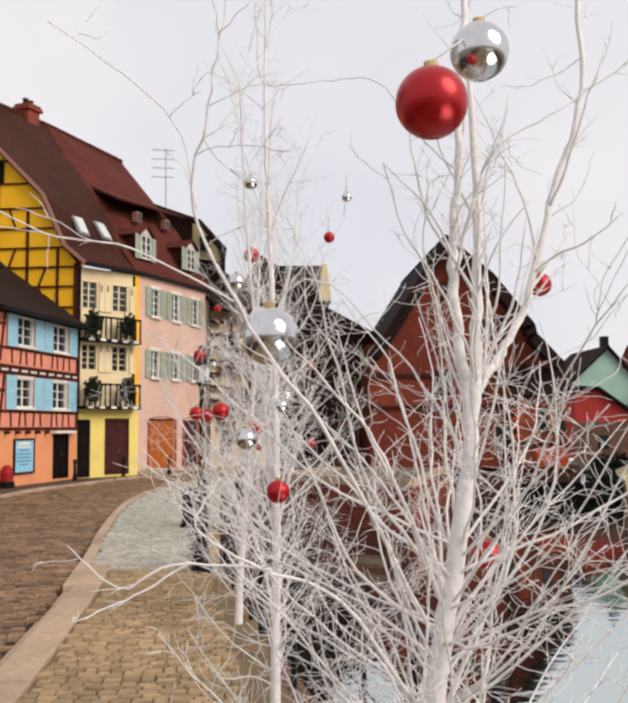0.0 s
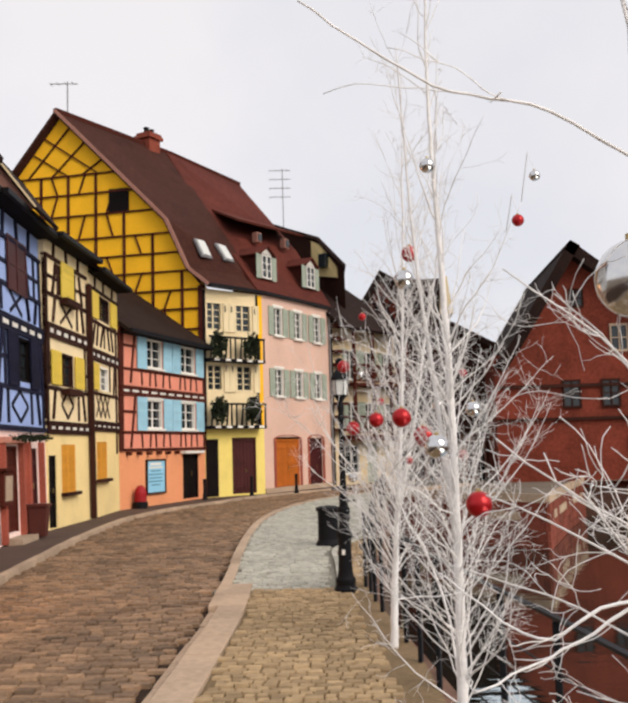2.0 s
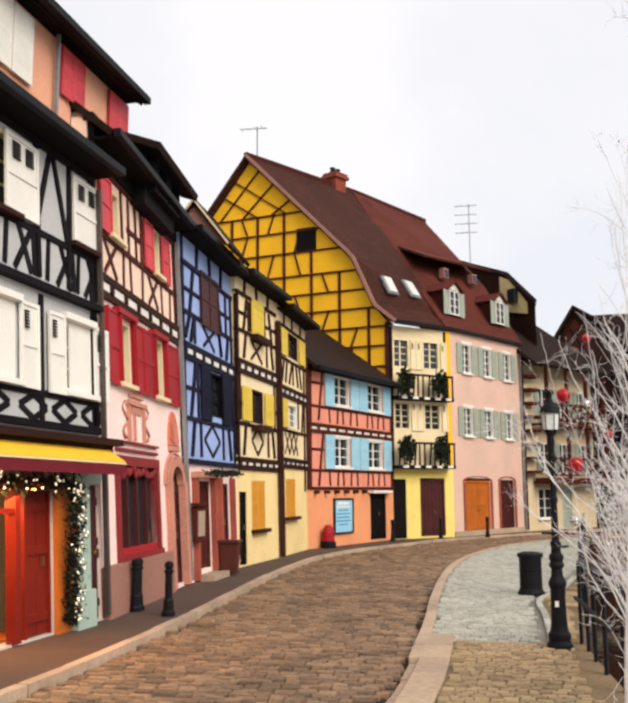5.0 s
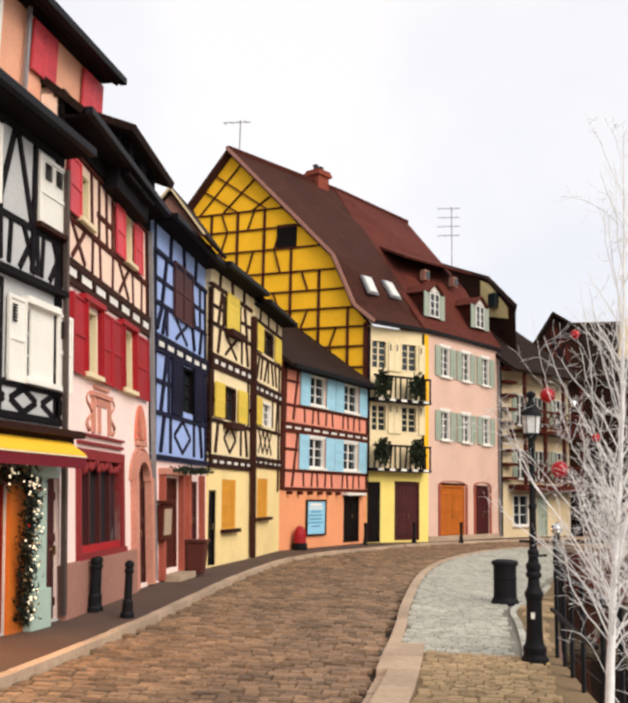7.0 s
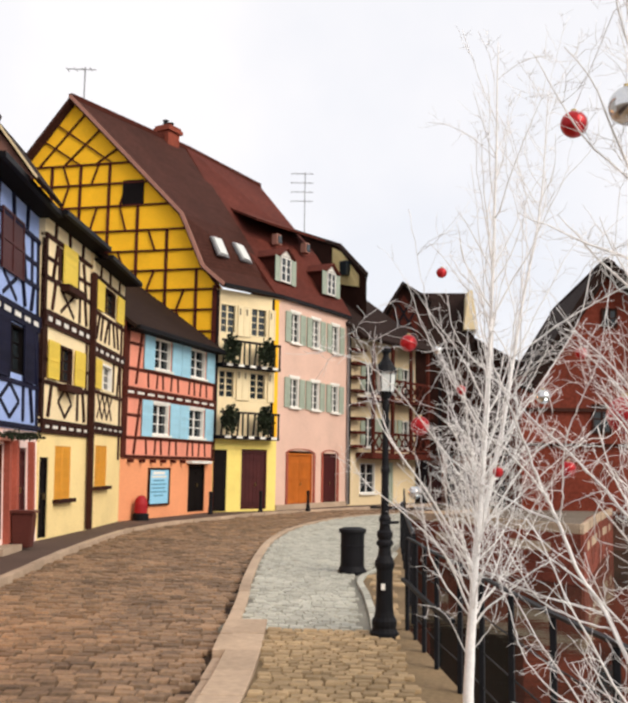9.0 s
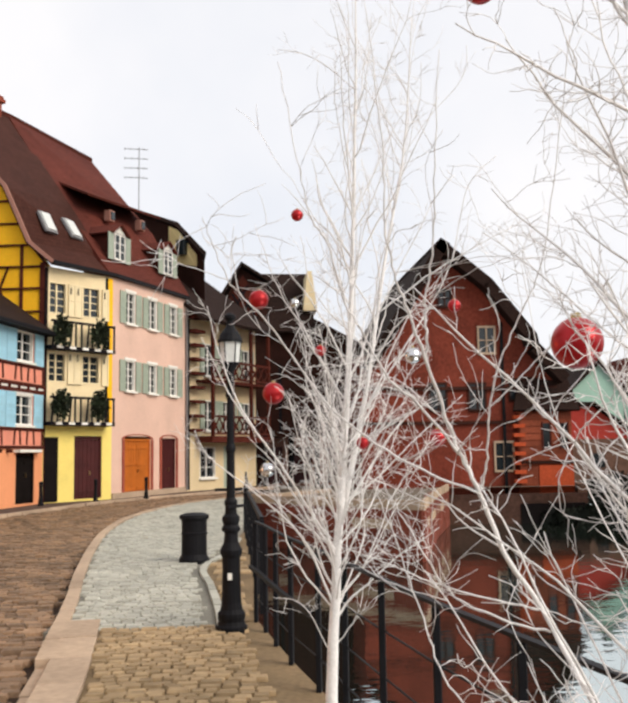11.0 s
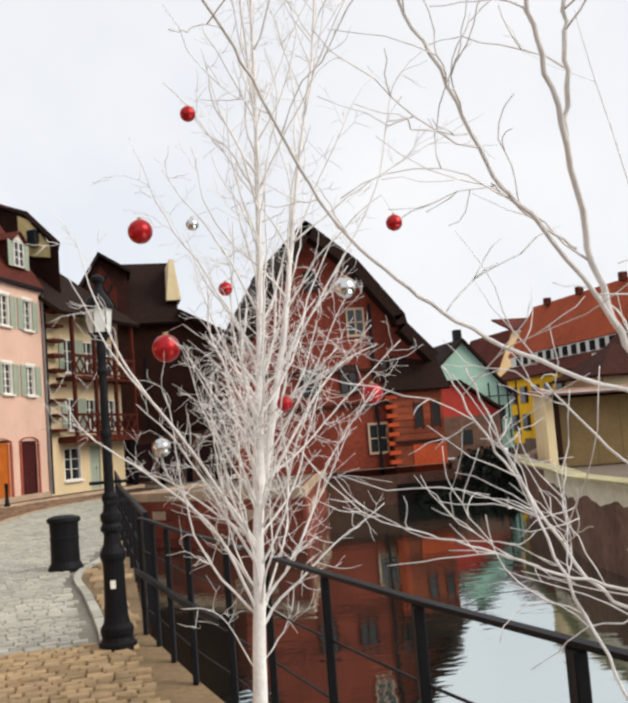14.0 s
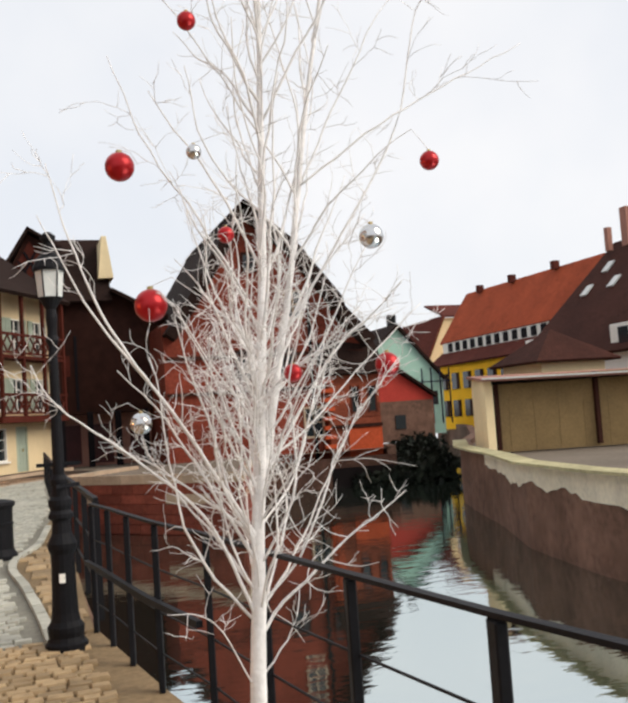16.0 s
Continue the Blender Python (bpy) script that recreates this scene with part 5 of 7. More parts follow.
# litter bin
tb = thing("litter_bin", "black cylindrical metal litter bin on the pavement", "bin", Matrix.Translation((-2.5, 20.0, 0)) @ Matrix.Diagonal((0.84, 0.84, 1, 1)))
part("body", lathe(bmesh.new(), [(0.27, 0.09), (0.255, 0.12), (0.25, 0.44), (0.262, 0.45), (0.262, 0.48), (0.25, 0.49), (0.255, 0.68), (0.26, 0.70)], 24), m_iron, tb)
part("foot", lathe(bmesh.new(), [(0.31, -0.03), (0.31, 0.03), (0.27, 0.09)], 24), m_iron, tb)
part("lid", lathe(bmesh.new(), [(0.29, 0.70), (0.30, 0.73), (0.29, 0.77), (0.18, 0.80), (0.02, 0.81)], 24), m_iron, tb)

# bollards by the pink house
bol = thing("bollard", "black cast-iron bollard with a rounded cap on the house pavement", "bollard", Matrix.Translation((-8.0, 15.36, 0.02)), "pavement bollards")
part("shaft", lathe(bmesh.new(), [(0.11, -0.02), (0.11, 0.06), (0.085, 0.1), (0.08, 0.24), (0.062, 0.28), (0.058, 0.66), (0.075, 0.69), (0.075, 0.72), (0.055, 0.74)], 14), m_iron, bol)
part("ball_cap", lathe(bmesh.new(), [(0.055, 0.74), (0.075, 0.78), (0.07, 0.83), (0.03, 0.86)], 14), m_iron, bol, "round cap")
for x, y in ((-8.83, 15.98), (-8.80, 15.80)):
    copy_thing(bol, Matrix.Translation((x, y, 0.02)))
for x, y in ((-6.98, 40.6), (-5.23, 42.6), (-8.6, 38.35)):
    copy_thing(bol, Matrix.Translation((x, y, 0.02)) @ Matrix.Diagonal((1, 1, 1, 1)))

# house-side things: wheelie bin, red fire hydrant, notice boards, menu box, garland, awning
fm, _ = house_frame(FRONT[3], FRONT[4])
wb_ = thing("wheelie_bin", "brown plastic wheelie bin against the blue house", "bin", fm @ Matrix.Translation((2.25, -0.34, 0.02)) @ Matrix.Scale(0.88, 4))
bm = bmesh.new()
box_bm(bm, (-0.23, -0.26, 0.06), (0.23, 0.26, 0.88))
for v in bm.verts:
    if v.co.z < 0.5:
        v.co.x *= 0.82
        v.co.y *= 0.82
bmesh.ops.bevel(bm, geom=bm.edges[:], offset=0.03, segments=2, affect="EDGES")
part("body", bm, m_bin_brown, wb_)
block("lid", wb_, m_bin_brown, (0, 0.0, 0.91), (0.53, 0.6, 0.07))
for s in (-1, 1):
    w = part("wheel", lathe(bmesh.new(), [(0.09, -0.03), (0.09, 0.03)], 12), m_iron, wb_)
    w.matrix_local = Matrix.Translation((0.2 * s, 0.24, 0.09)) @ Matrix.Rotation(math.pi / 2, 4, "Y")
fm, _ = house_frame(FRONT[6], FRONT[7])
hyd = thing("fire_hydrant", "red round-topped hydrant on a dark foot by the salmon house", "hydrant", fm @ Matrix.Translation((0.95, -0.3, 0.02)))
part("body", lathe(bmesh.new(), [(0.19, 0.2), (0.22, 0.25), (0.22, 0.55), (0.18, 0.7), (0.1, 0.8), (0.02, 0.82)], 16), m_red_wood, hyd)
part("foot", lathe(bmesh.new(), [(0.27, -0.02), (0.27, 0.2), (0.2, 0.26)], 16), m_iron, hyd)
nb = thing("notice_board", "sky-blue framed notice board with faded lines of text", "sign", fm @ Matrix.Translation((1.9, 0, 0.45)))
for lo, hi in (((0, 0), (0.06, 1.3)), ((1.5, 0), (1.56, 1.3)), ((0.06, 0), (1.5, 0.06)), ((0.06, 1.24), (1.5, 1.3))):
    block("frame", nb, m_timber, ((lo[0] + hi[0]) / 2, -0.04, (lo[1] + hi[1]) / 2), (hi[0] - lo[0], 0.08, hi[1] - lo[1]))
block("panel", nb, m_sign_blue, (0.78, -0.022, 0.65), (1.44, 0.04, 1.18))
for k, (w, h_) in enumerate(((0.9, 0.10), (1.1, 0.07), (0.8, 0.05), (1.1, 0.05), (1.0, 0.05), (1.15, 0.05), (0.7, 0.05))):
    block("text_bar", nb, m_text if k > 1 else m_white_wood, (0.75, -0.045, 1.12 - k * 0.13), (w, 0.012, h_))
fm, _ = house_frame(FRONT[3], FRONT[4])
mb = thing("menu_box", "dark wooden menu box on the blue house's corner", "sign", fm @ Matrix.Translation((0.4, -0.1, 1.3)))
block("frame", mb, m_timber_red, (0, 0, 0), (0.7, 0.14, 0.75))
block("sheet", mb, m_kerb, (0, -0.075, 0.0), (0.5, 0.02, 0.55))
block("little_roof", mb, m_timber_red, (0, -0.02, 0.42), (0.82, 0.22, 0.06))
fm, _ = house_frame(FRONT[1], FRONT[2])
aw = thing("awning", "short yellow cloth awning with a maroon valance over the shop", "awning", fm @ Matrix.Translation((0, 0, 0)))
bm = bmesh.new()
q = [(4.3, -0.02, 2.72), (8.5, -0.02, 2.72), (8.3, -0.5, 2.45), (4.3, -0.5, 2.45)]
tv = [bm.verts.new(p) for p in q]
lv = [bm.verts.new((p[0], p[1], p[2] - 0.025)) for p in q]
bm.faces.new(tv)
bm.faces.new(lv[::-1])
for i in range(4):
    bm.faces.new((tv[i], lv[i], lv[(i + 1) % 4], tv[(i + 1) % 4]))
part("cloth", bm, m_awning, aw)
block("stripe", aw, m_cream_wood, (6.3, -0.505, 2.42), (4.0, 0.02, 0.025))
block("valance", aw, m_maroon_cloth, (6.3, -0.49, 2.33), (4.0, 0.03, 0.16))
rg = random.Random(9)
gl = thing("christmas_garland", "lit fir garland with red and gold baubles round the shop door", "garland", fm @ Matrix.Translation((7.42, -0.14, 0)))
bm = bmesh.new()
for k in range(1900):
    t = rg.random()
    if t < 0.72:
        c = Vector((rg.gauss(0, 0.09), rg.gauss(0, 0.05), rg.uniform(0.15, 2.1)))
    else:
        c = Vector((rg.uniform(-2.2, 0), rg.gauss(0, 0.05), 2.12 + rg.gauss(0, 0.07)))
    d = Vector((rg.gauss(0, 1), rg.gauss(0, 1), rg.gauss(0, 1))).normalized()
    e = d.cross(Vector((0, 0.6, 0.8))).normalized() * 0.02
    bm.faces.new([bm.verts.new(c - e), bm.verts.new(c + e), bm.verts.new(c + d * 0.10)])
part("fir_greenery", bm, m_leaf, gl)
m_fairy = bpy.data.materials.new("warm_fairy_light")
m_fairy.use_nodes = True
fb = m_fairy.node_tree.nodes["Principled BSDF"]
fb.inputs["Base Color"].default_value = (0.9, 0.8, 0.6, 1)
fb.inputs["Emission Color"].default_value, fb.inputs["Emission Strength"].default_value = (1.0, 0.86, 0.6, 1), 0.9
for nm, mt, r, n in (("fairy_light", m_fairy, 0.016, 95), ("gold_bauble", m_brass, 0.02, 30), ("red_bauble", m_red_ball, 0.02, 6)):
    bm = bmesh.new()
    for k in range(n):
        c = (rg.gauss(0, 0.1), -0.09 + rg.gauss(0, 0.03), rg.uniform(0.2, 2.1)) if rg.random() < 0.75 else (rg.uniform(-2.2, 0), -0.09, 2.12 + rg.gauss(0, 0.06))
        bmesh.ops.create_icosphere(bm, subdivisions=1, radius=r, matrix=Matrix.Translation(c))
    part(nm, bm, mt, gl)["kind"] = "stuff"
shop = bpy.data.lights.new("shop_light", "AREA")
shop.energy, shop.color, shop.size = 85, (1.0, 0.45, 0.12), 1.2
so = new("shop_light", shop)
so.matrix_world = fm @ look((5.7, -0.12, 2.02), (5.7, -1.1, 0))
inner = bpy.data.lights.new("shop_ceiling_light", "POINT")
inner.energy, inner.color, inner.shadow_soft_size = 30, (1.0, 0.55, 0.2), 0.12
new("shop_ceiling_light", inner).matrix_world = fm @ Matrix.Translation((5.6, 0.75, 1.95))


# planters on the balconies of the yellow house
fmF, _ = house_frame(FRONT[7], FRONT[8])


def bushy(name, label, m, n, size, material, leaf=0.09, group="", seed=1):
    """A clump of many small leaves."""
    r = random.Random(seed)
    bm = bmesh.new()
    for k in range(n):
        v = Vector((r.gauss(0, 0.45), r.gauss(0, 0.45), r.gauss(0, 0.45)))
        if v.length > 1:
            v = v.normalized() * r.uniform(0.6, 1)
        c = Vector((v.x * size[0], v.y * size[1], v.z * size[2]))
        d = Vector((r.gauss(0, 1), r.gauss(0, 1), r.gauss(0, 1) - 0.3)).normalized()
        e = d.cross(Vector((r.random(), r.random(), r.random()))).normalized()
        s = leaf * r.uniform(0.6, 1.4)
        bm.faces.new([bm.verts.new(c), bm.verts.new(c + d * s * 0.5 + e * s * 0.35), bm.verts.new(c + d * s), bm.verts.new(c + d * s * 0.5 - e * s * 0.35)])
    ob = link_bm(name, bm, material)
    ob.matrix_world = m
    return tagged(ob, label, "plant", group)


k = 0
for z in (6.55, 3.75):
    for u in (0.35, 2.15):
        bushy("balcony_plant", "dark trailing evergreen hanging over the balcony rail", fmF @ Matrix.Translation((u, -0.62, z)), 420, (0.42, 0.22, 0.62), m_dark_leaf, 0.15, "balcony plants", k)
        k += 1


# ---------- roof pieces of the left houses ----------
fmB, LB = house_frame(FRONT[2], FRONT[3])
fmA, LA = house_frame(FRONT[1], FRONT[2])
dh = thing("apricot_roof_storey", "apricot roof storey with coral shutters under a dark overhanging roof", "house", fmA @ Matrix.Translation((-1.15, 0, -0.15)))
bm = bmesh.new()
box_bm(bm, (2.0, 0.8, 7.6), (11.88, 5.4, 9.78))
part("wall", bm, m_apricot, dh)
for u in (9.3, 9.7, 11.08, 11.48):
    shutter(dh, u, 8.68, 0.39, 0.85, m_coral_wood, 0.74)
for u in (7.2, 7.8):
    shutter(dh, u, 8.39, 0.56, 1.1, m_white_wood, 0.74)
roof_sheet("roof", [(2, 0.4, 9.68), (11.95, 0.4, 9.68), (11.95, 3.1, 11.5), (2, 3.1, 11.5)], m_roof_dark, dh, 0.16)
roof_sheet("roof", [(2, 5.8, 9.68), (11.95, 5.8, 9.68), (11.95, 3.1, 11.5), (2, 3.1, 11.5)], m_roof_dark, dh, 0.16)
rod("gutter", dh, m_iron, (2, 0.36, 9.62), (11.95, 0.36, 9.62), 0.13)
rod("eave_board", dh, m_dark_wood, (2, 0.6, 9.62), (11.9, 0.6, 9.62), 0.4, 0.05)
rod("downpipe", dh, m_lead, (9.08, 0.7, 7.7), (9.08, 0.7, 9.6), 0.06)
bm = bmesh.new()
v = [bm.verts.new(p) for p in ((11.86, 0.6, 9.75), (11.86, 5.6, 9.75), (11.86, 3.1, 11.4), (11.76, 0.6, 9.75), (11.76, 5.6, 9.75), (11.76, 3.1, 11.4))]
for f in ((0, 1, 2), (5, 4, 3), (0, 3, 4, 1), (1, 4, 5, 2), (2, 5, 3, 0)):
    bm.faces.new([v[i] for i in f])
part("gable", bm, m_dark_wood, dh)
dd = thing("dark_dormer", "dark boarded roof dormer on the pink house", "dormer", fmB @ Matrix.Translation((-0.6, 0, -0.3)))
bm = bmesh.new()
box_bm(bm, (2.9, 0.15, 7.8), (5.2, 2.6, 8.95))
part("cheek", bm, m_timber_black, dd)
roof_sheet("roof", [(2.5, -0.25, 8.85), (5.75, -0.25, 8.85), (5.75, 2.4, 9.75), (2.5, 2.4, 9.75)], m_roof_dark, dd, 0.14)
window(dd, 3.1, 8.1, 0.9, 0.7, m_timber_black, recess=0.06)
window(dd, 4.1, 8.1, 0.9, 0.7, m_timber_black, recess=0.06)
fmC, LC = house_frame(FRONT[3], FRONT[4])
sg = thing("small_tiled_gable", "small pointed tiled gable above the blue house", "dormer", fmC)
bm = bmesh.new()
v = [bm.verts.new(p) for p in ((1.62, -0.35, 8.0), (1.62, 1.3, 8.0), (1.62, 0.45, 9.08), (1.74, -0.35, 8.0), (1.74, 1.3, 8.0), (1.74, 0.45, 9.08))]
for f in ((0, 1, 2), (5, 4, 3), (0, 3, 4, 1), (1, 4, 5, 2), (2, 5, 3, 0)):
    bm.faces.new([v[i] for i in f])
part("face", bm, m_brownpink, sg)
for sgn in (-1, 1):
    roof_sheet("roof", [(1.5, 0.45, 9.2), (3.6, 0.45, 9.2), (3.6, 0.45 + sgn * 0.95, 7.95), (1.5, 0.45 + sgn * 0.95, 7.95)], m_roof_dark, sg, 0.09)
    rod("verge_board", sg, m_sand, (1.49, 0.45, 9.16), (1.49, 0.45 + sgn * 0.9, 7.98), 0.05)
bushy("beam_garland", "dark fir garland under the jettied beam of the blue house", fmC @ Matrix.Translation((2.3, -0.2, 2.45)), 420, (2.0, 0.07, 0.08), m_dark_leaf, 0.075, "", 77)


# aerials
def aerial(x, y, z, h, arms, spread):
    e = thing("roof_aerial", "thin grey television aerial on a roof", "aerial", Matrix.Translation((x, y, z)), "roof aerials")
    rod("mast", e, m_lead, (0, 0, -0.5), (0, 0, h), 0.05)
    for k in range(arms):
        zz = h - 0.1 - k * 0.55
        rod("boom", e, m_lead, (-spread, -0.1 * spread, zz), (spread * 0.6, 0.1 * spread, zz), 0.035)
        for j in range(4):
            rod("element", e, m_lead, (-spread + j * spread * 0.45, -0.25, zz - 0.02), (-spread + j * spread * 0.45, 0.25, zz + 0.02), 0.02)
    return e


aerial(-15.5, 41.8, 17.6, 1.9, 1, 0.8)
aerial(-6.8, 55.5, 15.6, 3.4, 4, 0.8)


# ---------- houses at the bend ----------
def poly_prism(bm, pts, ext):
    a = [bm.verts.new(p) for p in pts]
    b = [bm.verts.new(Vector(p) + Vector(ext)) for p in pts]
    bm.faces.new(a)
    bm.faces.new(b[::-1])
    for i in range(len(pts)):
        j = (i + 1) % len(pts)
        bm.faces.new((a[i], a[j], b[j], b[i]))
    return bm


jh = thing("yellow_gabled_house", "narrow yellow gable under a dark overhanging tiled roof", "house", Matrix.Identity(4))
part("wall", poly_prism(bmesh.new(), [(-5.0, 53.1, 11.9), (-5.0, 53.1, 13.9), (-4.5, 52.7, 13.6), (-3.5, 51.5, 12.0), (-3.5, 51.5, 11.4)], (0.2, 0.4, 0)), m_pale_yellow, jh)
part("lower_wall", poly_prism(bmesh.new(), [(-7.6, 55.2, -0.3), (-7.6, 55.2, 15.6), (-7.0, 54.75, 15.3), (-4.5, 52.85, 13.9), (-3.05, 51.15, 11.7), (-3.05, 51.15, -0.3)], (-0.3, 4.0, 0)), m_timber, jh)
V = [Vector(p) for p in ((-8.8, 56.2, 15.9), (-6.9, 54.5, 15.2), (-4.5, 52.6, 14.0), (-2.95, 50.9, 12.0))]
for a, b in zip(V, V[1:]):
    roof_sheet("roof", [a, b, b + Vector((-0.4, 6, 0)), a + Vector((-0.4, 6, 0))], m_roof_dark, jh, 0.2)
block("attic_window", jh, m_glass, (-4.2, 52.15, 12.5), (0.5, 0.5, 0.8), Matrix.Rotation(0.9, 4, "Z"))

Hw = [(1.6, 5.6, 2.5, 7.2), (3.3, 5.6, 4.2, 7.2), (5.2, 5.6, 6.0, 7.2), (1.6, 2.9, 2.5, 4.4), (3.3, 2.9, 4.2, 4.4), (5.2, 2.9, 6.0, 4.4), (1.2, 0.6, 2.6, 2.1), (3.4, 0.05, 4.4, 2.15)]
mH, LH = house_frame((-3.9, 48.5), (-0.4, 54.2))
hH = thing("gallery_house", "sand-coloured house with two brown latticed timber galleries", "house", mH, "houses along the quay street")
part("wall", wall_with_holes(LH, -0.3, 8.5, Hw, 0.3), m_sand, hH)
shell(hH, LH, 9, -0.3, 8.5, m_sand)
for q in Hw[:7]:
    window(hH, q[0], q[1], q[2] - q[0], q[3] - q[1], m_white_wood, (1, 2), m_white_wood)
for q in Hw[:6]:
    shutter(hH, q[0] - 0.42, q[1], 0.4, q[3] - q[1], m_sage_wood)
    shutter(hH, q[2] + 0.02, q[1], 0.4, q[3] - q[1], m_sage_wood)
door(hH, 3.4, 0.05, 1.0, 2.1, m_sage_wood, 1, 3)
roof_sheet("roof", [(-0.2, -1.2, 8.2), (LH + 0.3, -1.2, 8.2), (LH + 0.3, 4.5, 12.3), (-0.2, 4.5, 12.3)], m_roof_dark, hH, 0.18)
roof_sheet("roof", [(-0.2, 9.5, 8.4), (LH + 0.3, 9.5, 8.4), (LH + 0.3, 4.5, 12.3), (-0.2, 4.5, 12.3)], m_roof_dark, hH, 0.18)
block("ledge", hH, m_timber_red, (LH / 2 + 0.4, -0.5, 2.45), (LH - 0.8, 1.0, 0.26))
for z in (2.62, 5.35):
    g = part("gallery", (lambda b: (box_bm(b, (0.9, -0.95, z - 0.14), (LH, 0, z)), b)[1])(bmesh.new()), m_timber_red, hH, "red-brown timber gallery with lattice rail")
    rod("handrail", g, m_timber_red, (0.9, -0.9, z + 0.95), (LH, -0.9, z + 0.95), 0.12)
    rod("foot_rail", g, m_timber_red, (0.9, -0.9, z + 0.12), (LH, -0.9, z + 0.12), 0.09)
    n = 9
    for k in range(n):
        a, b = 0.95 + (LH - 1) * k / n, 0.95 + (LH - 1) * (k + 1) / n
        rod("lattice_bar", g, m_timber_red, (a, -0.9, z + 0.12), (b, -0.9, z + 0.92), 0.06)
        rod("lattice_bar", g, m_timber_red, (a, -0.88, z + 0.92), (b, -0.88, z + 0.12), 0.06)
    for k in range(4):
        u = 1.0 + (LH - 1.2) * k / 3
        rod("gallery_post", g, m_timber_red, (u, -0.9, z), (u, -0.9, z + 2.75), 0.15)
for k in range(9):
    block("beam_end", hH, m_timber_red, (0.55, -0.25, 2.9 + k * 0.68), (0.9, 0.5, 0.14))
rod("downpipe", hH, m_iron, (0.05, -0.12, 0.1), (0.05, -0.12, 8.2), 0.1)

# dark timbered houses behind the lamp
ih = thing("dark_timbered_house", "tall dark brown timbered house with a pointed lattice gable", "house", Matrix.Translation((1.2, 0, 0.3)))
part("wall", poly_prism(bmesh.new(), [(-3.3, 57, -0.3), (-3.3, 57, 10.1), (-2.3, 57, 12.1), (-0.8, 57, 11.2), (-0.8, 57, -0.3)], (0, 7, 0)), m_timber, ih)
roof_sheet("roof", [(-2.3, 56.5, 12.4), (-3.6, 56.5, 10.3), (-3.6, 64, 10.3), (-2.3, 64, 12.4)], m_roof_dark, ih, 0.15)
roof_sheet("roof", [(-2.3, 56.5, 12.4), (-0.55, 56.5, 11.3), (-0.55, 64, 11.3), (-2.3, 64, 12.4)], m_roof_dark, ih, 0.15)
part("gable_plaster", poly_prism(bmesh.new(), [(-3.0, 56.96, 9.2), (-3.0, 56.96, 10.3), (-2.2, 56.96, 11.7), (-1.4, 56.96, 10.4), (-1.4, 56.96, 9.2)], (0, 0.02, 0)), m_timber_red, ih)
for a, b in (((-2.9, 9.3), (-1.9, 11.1)), ((-2.3, 9.3), (-1.6, 10.6)), ((-1.5, 9.3), (-2.5, 11.1)), ((-2.1, 9.3), (-2.8, 10.6)), ((-3.1, 9.2), (-1.3, 9.2))):
    rod("timber", ih, m_timber_black, (a[0], 56.93, a[1]), (b[0], 56.93, b[1]), 0.12)
kh = thing("dark_brown_house", "broad dark brown house with a long tiled roof and shaded arcade", "house", Matrix.Translation((1.2, 0, 0.05)))
part("wall", poly_prism(bmesh.new(), [(-1.15, 57.2, 2.6), (-1.15, 57.2, 9.4), (2.0, 57.2, 9.4), (6.5, 56.2, 6.8), (6.5, 56.2, 2.6)], (0, 6, 0)), m_timber, kh)
roof_sheet("roof", [(-1.3, 56.4, 8.6), (1.9, 56.4, 8.6), (1.9, 60, 12.6), (-1.3, 60, 12.6)], m_roof_dark, kh, 0.15)
roof_sheet("roof", [(1.9, 56.2, 9.2), (6.9, 55.4, 6.2), (6.9, 61, 7.0), (1.9, 61, 9.9)], m_roof_dark, kh, 0.15)
part("yellow_gable", poly_prism(bmesh.new(), [(1.3, 57.05, 9.9), (1.55, 57.0, 12.2), (1.8, 57.0, 12.2), (2.1, 57.0, 9.9)], (0, 3.2, 0)), m_cream, kh)
for k in range(6):
    rod("arcade_post", kh, m_timber_black, (-1.0 + k * 1.45, 56.6 - 0.05 * k, -0.2), (-1.0 + k * 1.45, 56.6 - 0.05 * k, 2.7), 0.3)
part("ground_wall", poly_prism(bmesh.new(), [(-1.15, 58.3, -0.3), (-1.15, 58.3, 2.7), (6.5, 57.6, 2.7), (6.5, 57.6, -0.3)], (0, 0.3, 0)), m_brownpink, kh)
for k, (u, w) in enumerate(((-0.4, 0.9), (1.2, 1.1), (3.1, 0.9), (4.7, 0.9))):
    block("door", kh, m_dark_door, (u, 58.2 - 0.09 * u, 1.0), (w, 0.12, 2.1))
for k in range(7):
    block("upper_shutter", kh, m_timber_red, (-0.7 + k * 1.0, 57.12 - 0.18 * max(0, (k - 2.7)) * 1.0 * 0.9, 5.2), (0.55, 0.12, 1.1))
    rod("timber", kh, m_timber_black, (-1.1 + k * 1.0, 57.1 - 0.2 * max(0, (k - 3)), 2.8), (-1.1 + k * 1.0, 57.1 - 0.2 * max(0, (k - 3)), 6.8), 0.16)

